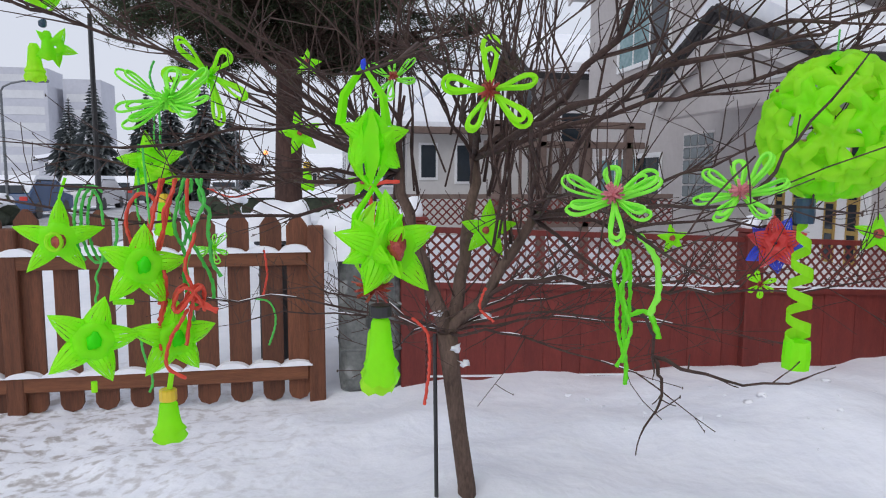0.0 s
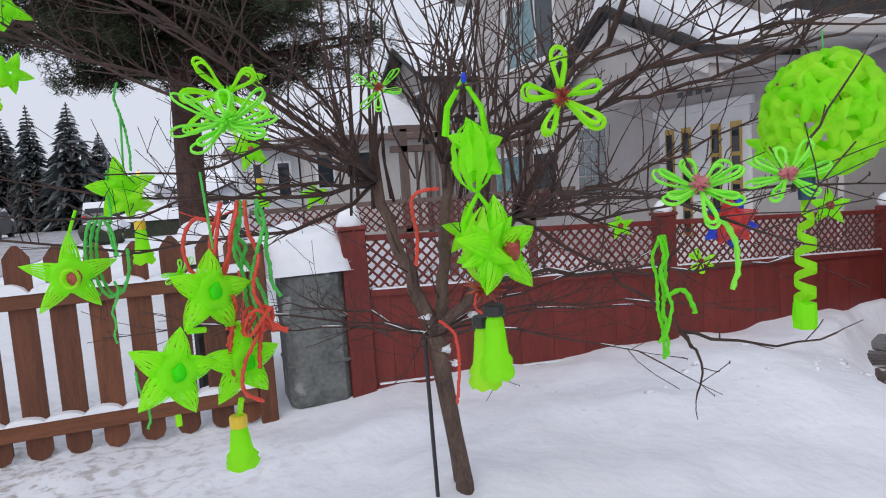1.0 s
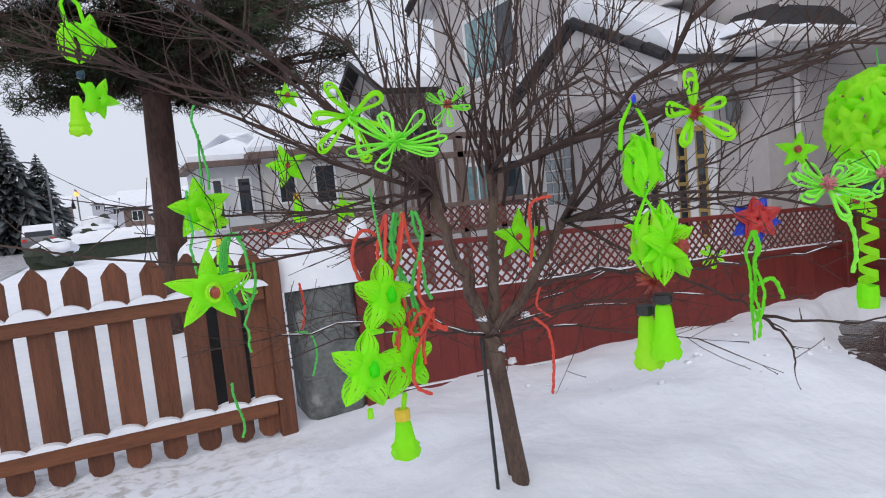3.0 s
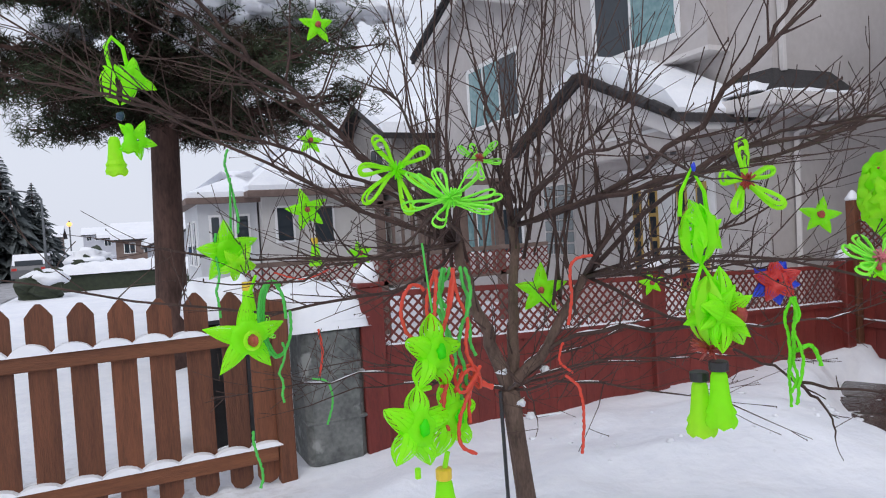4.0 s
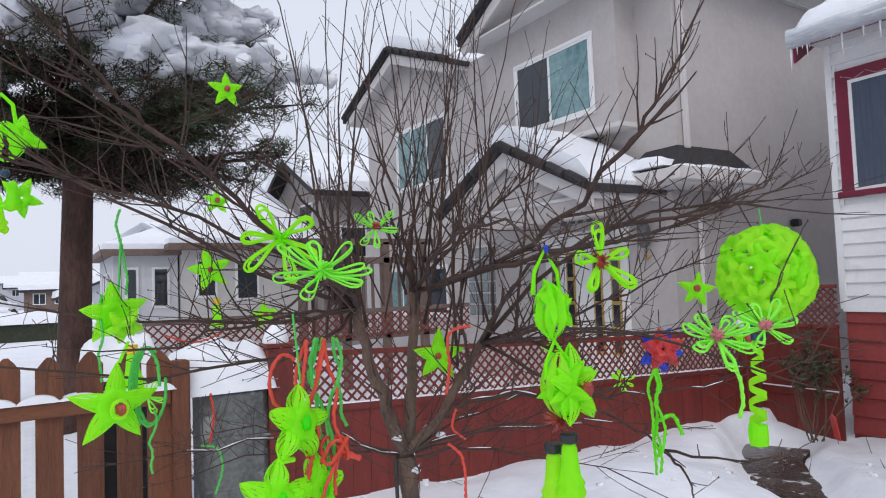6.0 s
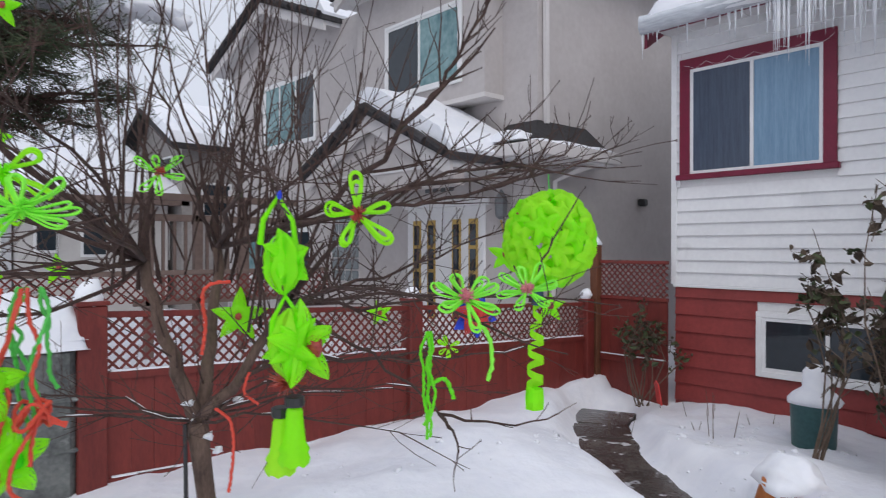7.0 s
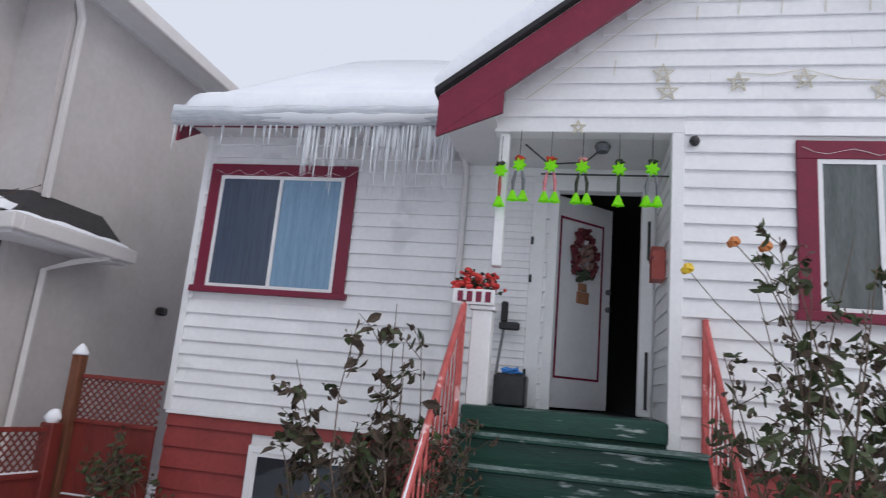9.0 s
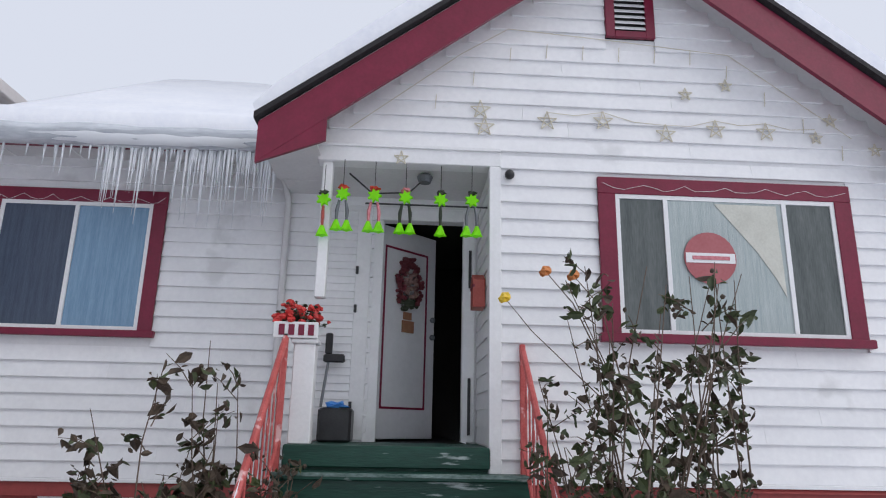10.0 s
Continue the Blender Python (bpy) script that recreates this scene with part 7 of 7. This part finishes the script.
strips_cage(o, NEON_YELLOW, (0.05, 0.96, 1.4390), 0.037, 0.135, 9, 0.85)
for sp, nrm, dx, r in ((0.25, (0.35, -1, 0.05), 0.018, 0.09), (0.9, (-0.9, -0.5, 0.2), -0.012, 0.06), (0.5, (0.9, 0.4, -0.1), 0.01, 0.062), (1.0, (-0.2, 1, 0.2), 0.0, 0.06)):
    g = Geo()
    petal_star(g, (0.05 + dx, 0.94, 1.4360), r, nrm, sp, 5, 0.3, 0.42)
    part("star", g, NEON, o, smooth=True)
g = Geo()
for k in range(60):
    d = Vector((jitter(1), jitter(1), jitter(0.5))).normalized()
    g.tube([(0.045, 0.96, 1.3690), tuple(Vector((0.045, 0.96, 1.3690)) + d * R.uniform(0.02, 0.042))], [0.003, 0.0012], 3)
part("tinsel", g, TINSEL, o, "red tinsel tuft")
part("heart", Geo().blob((0.075, 0.912, 1.438), 0.013, 1.6, 0.3, 2), TINSEL, o, "red heart of the lower star", smooth=True)
for dx, dy, dz, m in ((0.012, -0.012, 0.0, NEON), (0.010, 0.035, -0.028, NEON_YELLOW)):
    g = Geo()
    bell(g, (0.04 + dx, 0.96 + dy, 1.328 + dz), 0.029, 0.108, 7)
    part("bell", g, m, o, smooth=True)
    part("cap", Geo().lathe([(0.017, 0.0), (0.0185, 0.002), (0.0185, 0.017), (0.016, 0.019)], (0.04 + dx, 0.96 + dy, 1.326 + dz), 12), BLACK, o, "black bottle cap")

# E to H: loop flowers
for c, r, m, centre, label, sp, pet in (((0.249, 1.035, 1.691), 0.08, NEON_YELLOW, TINSEL, "five-petalled neon loop flower with a red tinsel heart", 0.35, 5), ((0.391, 0.844, 1.511), 0.074, MINT_BEAD, PINK, "mint green loop flower with a pink foil heart", 0.1, 7),
                                 ((0.626, 0.881, 1.516), 0.07, MINT_BEAD, PINK, "mint loop flower with a rosy heart near the ball", 0.5, 7), ((-0.297, 1.653, 1.792), 0.105, NEON_YELLOW, NEON, "large neon loop flower on the upper branches", 0.2, 6),
                                 ((-0.322, 1.30, 1.685), 0.095, MINT_BEAD, MINT_BEAD, "pale green loop flower facing upward", 0.6, 7), ((0.205, 2.108, 1.86), 0.08, MINT_BEAD, TINSEL, "small loop flower with red heart in the crown", 0.3, 6),
                                 ((1.942, 2.589, 1.066), 0.06, NEON_YELLOW, TINSEL, "tiny yellow-green loop flower low in the tree", 0.3, 6), ((-0.477, 2.829, 1.244), 0.07, MINT_BEAD, NEON, "small mint loop flower by the fence", 0.3, 6)):
    o = thing("loop_flower", label, "ornament", c, "loop flowers")
    g = Geo()
    nrm = toward(c) + Vector((jitter(0.3), 0, jitter(0.35)))
    if m is MINT_BEAD:
        nrm = Vector((0.1, -0.5, 0.75)) if r > 0.1 else toward(c) * 0.75 + Vector((0, 0, 0.75))
    loops_flower(g, c, r, nrm, pet, sp, 0.0021 if m is MINT_BEAD else 0.0029)
    part("petals", g, m, o)
    g = Geo()
    for k in range(50):
        d = Vector((jitter(1), jitter(1), jitter(1))).normalized() * R.uniform(0.2, 0.28) * r
        p = Vector(c) + nrm.normalized() * 0.012
        g.tube([tuple(p), tuple(p + d)], [0.003, 0.0018], 3)
    part("heart", g, centre, o)
    hanger(o, c, tuple(Vector(c) + Vector((0.01, 0.05, 0.06))))
bunch = thing("bead_bunch", "bunch of thick green bead strings hanging low", "beads", (0.58, 1.17, 1.1))
for k in range(4):
    strand(bunch, LIME_BEAD, drape((0.575 + jitter(0.02), 1.17, 1.40), R.uniform(0.22, 0.31), 0.016), 0.0052)
strand(bunch, LIME_BEAD, [(0.575, 1.17, 1.26), (0.62, 1.16, 1.27), (0.645, 1.15, 1.21)], 0.007)
g = Geo()
beads(g, [(0.43, 0.84, 1.46), (0.46, 0.84, 1.42), (0.465, 0.84, 1.37), (0.45, 0.84, 1.33)], 0.006)
solid("bead_string", g, MINT_BEAD, "short mint bead string under the flower", "beads", "bead strings")

# the ball of bottle bases and its spiral tail
o = thing("bottle_ball", "large neon ball of joined bottle cups with a spiral tail", "ornament", (0.9, 1.05, 1.4))
BC, BR = Vector((0.960, 1.083, 1.645)), 0.123
CUPS = 34
squat = Matrix.Diagonal((1.0, 1.0, 1.09))
for i in range(CUPS):
    zz = 1 - 2 * (i + 0.5) / CUPS
    a = i * 2.39996
    n = Vector((math.sqrt(1 - zz * zz) * math.cos(a), math.sqrt(1 - zz * zz) * math.sin(a), zz))
    u = n.orthogonal().normalized()
    w = n.cross(u)
    g = Geo()
    rows = []
    lift = jitter(0.009)
    for rad, hgt, lob in ((0.0, -0.006, 0.0), (0.008, -0.005, 0.1), (0.014, 0.003, 0.2), (0.024, 0.008, 0.36), (0.033, 0.002, 0.42), (0.040, -0.014, 0.46)):
        rows.append([tuple(BC + squat @ (n * (BR + lift + hgt)) + squat @ (u * math.cos(t) + w * math.sin(t)) * rad * (1 + lob * math.cos(5 * t + i))) for t in [2 * math.pi * k / 20 for k in range(20)]])
    g.add([p for row in rows for p in row], [(j * 20 + k, j * 20 + (k + 1) % 20, j * 20 + 20 + (k + 1) % 20, j * 20 + 20 + k) for j in range(5) for k in range(20)])
    part("cup", g, NEON_YELLOW if i % 3 else NEON, o, smooth=True)
for k in range(9):
    d = Vector((jitter(1), jitter(1), jitter(1))).normalized()
    part("rivet", Geo().blob(BC + d * (BR + 0.006), 0.0035, 1, 0), TINSEL, o)
part("neck", Geo().lathe([(0.018, -0.02), (0.02, 0.0), (0.018, 0.03)], (0.915, 1.09, 1.475), 10), NAVY_NECK, o, "dark navy bottle neck")
g = Geo()
pts = []
for k in range(64):
    t = k / 63
    a = t * 2 * math.pi * 4.6
    rad = 0.010 + 0.014 * min(1, t * 2.2)
    pts.append(Vector((0.915 + 0.03 * t + rad * math.cos(a), 1.09 + 0.035 * t + rad * math.sin(a), 1.46 - 0.27 * t)))
vs, wd = [], 0.011
for k, p in enumerate(pts):
    ww = wd if k < 50 else wd * (1 + (k - 50) * 0.06)
    vs += [tuple(p + Vector((0, 0, ww))), tuple(p - Vector((0, 0, ww)))]
g.add(vs, [(2 * k, 2 * k + 1, 2 * k + 3, 2 * k + 2) for k in range(63)])
part("spiral_tail", g, NEON, o, "coiled strip cut from a bottle")
part("tail_cup", Geo().lathe([(0.025, -0.045), (0.028, -0.02), (0.026, 0.015)], (0.945, 1.125, 1.19), 12, 0.1), NEON, o)
hanger(o, tuple(BC + Vector((0, 0, BR))), tuple(BC + Vector((0.02, 0.02, BR + 0.07))), GREEN_BEAD, 0.002)

# smaller ornaments
for c, r, nrm, label, tail in (((0.58, 2.32, 1.35), 0.11, (-0.5, -1, 0.1), "neon star half hidden behind the trunk", 0), ((-0.12, 3.3, 1.76), 0.11, (0, -1, 0.1), "small neon star with a bell near the bin", 1), ((1.39, 1.65, 1.59), 0.075, (-0.8, -0.8, 0.3), "small neon star at the end of a branch", 0),
                               ((0.193, 3.454, 1.519), 0.08, (0, -1, 0.2), "little neon star beyond the branches", 0), ((-0.08, 3.3, 2.1), 0.07, (0, -1, 0.2), "tiny neon star high on a branch", 0), ((-0.12, 2.9, 2.55), 0.08, (0, -1, 0), "neon star on a topmost twig", 0), ((1.511, 1.524, 1.388), 0.065, (-0.7, -0.9, 0.3), "frilly neon star hanging beyond the ball", 0), ((1.592, 2.764, 1.265), 0.07, (-0.5, -1, 0.2), "small star in the middle branches", 0)):
    o = thing("small_star", label, "ornament", c, "small stars")
    g = Geo()
    petal_star(g, c, r, nrm, 0.3 + jitter(0.3), 5, 0.3)
    part("star", g, NEON, o, smooth=True)
    part("centre", Geo().blob(Vector(c) + Vector(nrm).normalized() * 0.02, 0.014, 1, 0.1), TINSEL, o)
    if tail:
        g = Geo()
        bell(g, (c[0] + 0.03, c[1], c[2] - 0.17), 0.035, 0.11)
        part("bell", g, NEON, o, smooth=True)
        part("cap", Geo().lathe([(0.018, 0), (0.018, 0.03)], (c[0] + 0.03, c[1], c[2] - 0.17), 10), YELLOW, o)
        hanger(o, c, (c[0] + 0.03, c[1], c[2] - 0.14))
    hanger(o, c, (c[0], c[1] + 0.01, c[2] + r + 0.08))
o = thing("red_blue_ornament", "red and blue foil ornament hanging near the red fence", "ornament", (1.5, 1.94, 1.3))
g, g2 = Geo(), Geo()
petal_star(g, (1.5, 1.93, 1.325), 0.095, (-0.7, -0.9, 0.1), 0.2, 5, 0.5, 0.62)
petal_star(g2, (1.515, 1.955, 1.315), 0.105, (-0.7, -0.9, 0.1), 0.75, 5, 0.3, 0.55)
part("red_star", g, RED_PLAIN, o)
part("blue_star", g2, BLUE_FOIL, o)
hanger(o, (1.5, 1.94, 1.43), (1.5, 1.94, 1.5))


def red_string(pts, label, r=0.0055):
    g = Geo()
    beads(g, pts, r)
    solid("bead_string", g, RED_BEAD, label, "beads", "red bead strings")


red_string([(0.14, 1.42, 1.535), (0.09, 1.42, 1.53), (0.075, 1.43, 1.50), (0.09, 1.45, 1.43), (0.09, 1.47, 1.35)], "red bead string draped over a branch")
red_string([(0.20, 1.65, 1.17), (0.24, 1.64, 1.13), (0.245, 1.63, 1.04), (0.23, 1.63, 0.93)], "red bead string hanging from a low branch")
red_string([(-0.26, 2.69, 1.25), (-0.25, 2.69, 1.15), (-0.27, 2.69, 1.05)], "short red bead string before the bin", 0.006)
red_string([(-0.45, 2.55, 1.5), (-0.35, 2.5, 1.47), (-0.25, 2.5, 1.5)], "thin red bead string along a branch", 0.004)
red_string([(0.52, 2.1, 1.17), (0.50, 2.1, 1.10), (0.55, 2.08, 1.05)], "red bead string low beside the trunk", 0.006)
for pts in ([(-0.3, 2.69, 1.05), (-0.24, 2.69, 1.03), (-0.22, 2.69, 0.95), (-0.25, 2.69, 0.85)], drape((-0.62, 2.2, 1.02), 0.2, 0.012)):
    g = Geo()
    beads(g, pts, 0.0055)
    solid("bead_string", g, GREEN_BEAD, "green bead string on the lowest twigs", "beads", "bead strings")

# ---- lattice slats of the red fence ----
for xa, xb in ((0.72, 3.25), (3.42, 5.95)):
    lattice(red, (xa, 4.585), (xb, 4.585), 0.80, 1.16, fence_z, 0.085, 0.018)
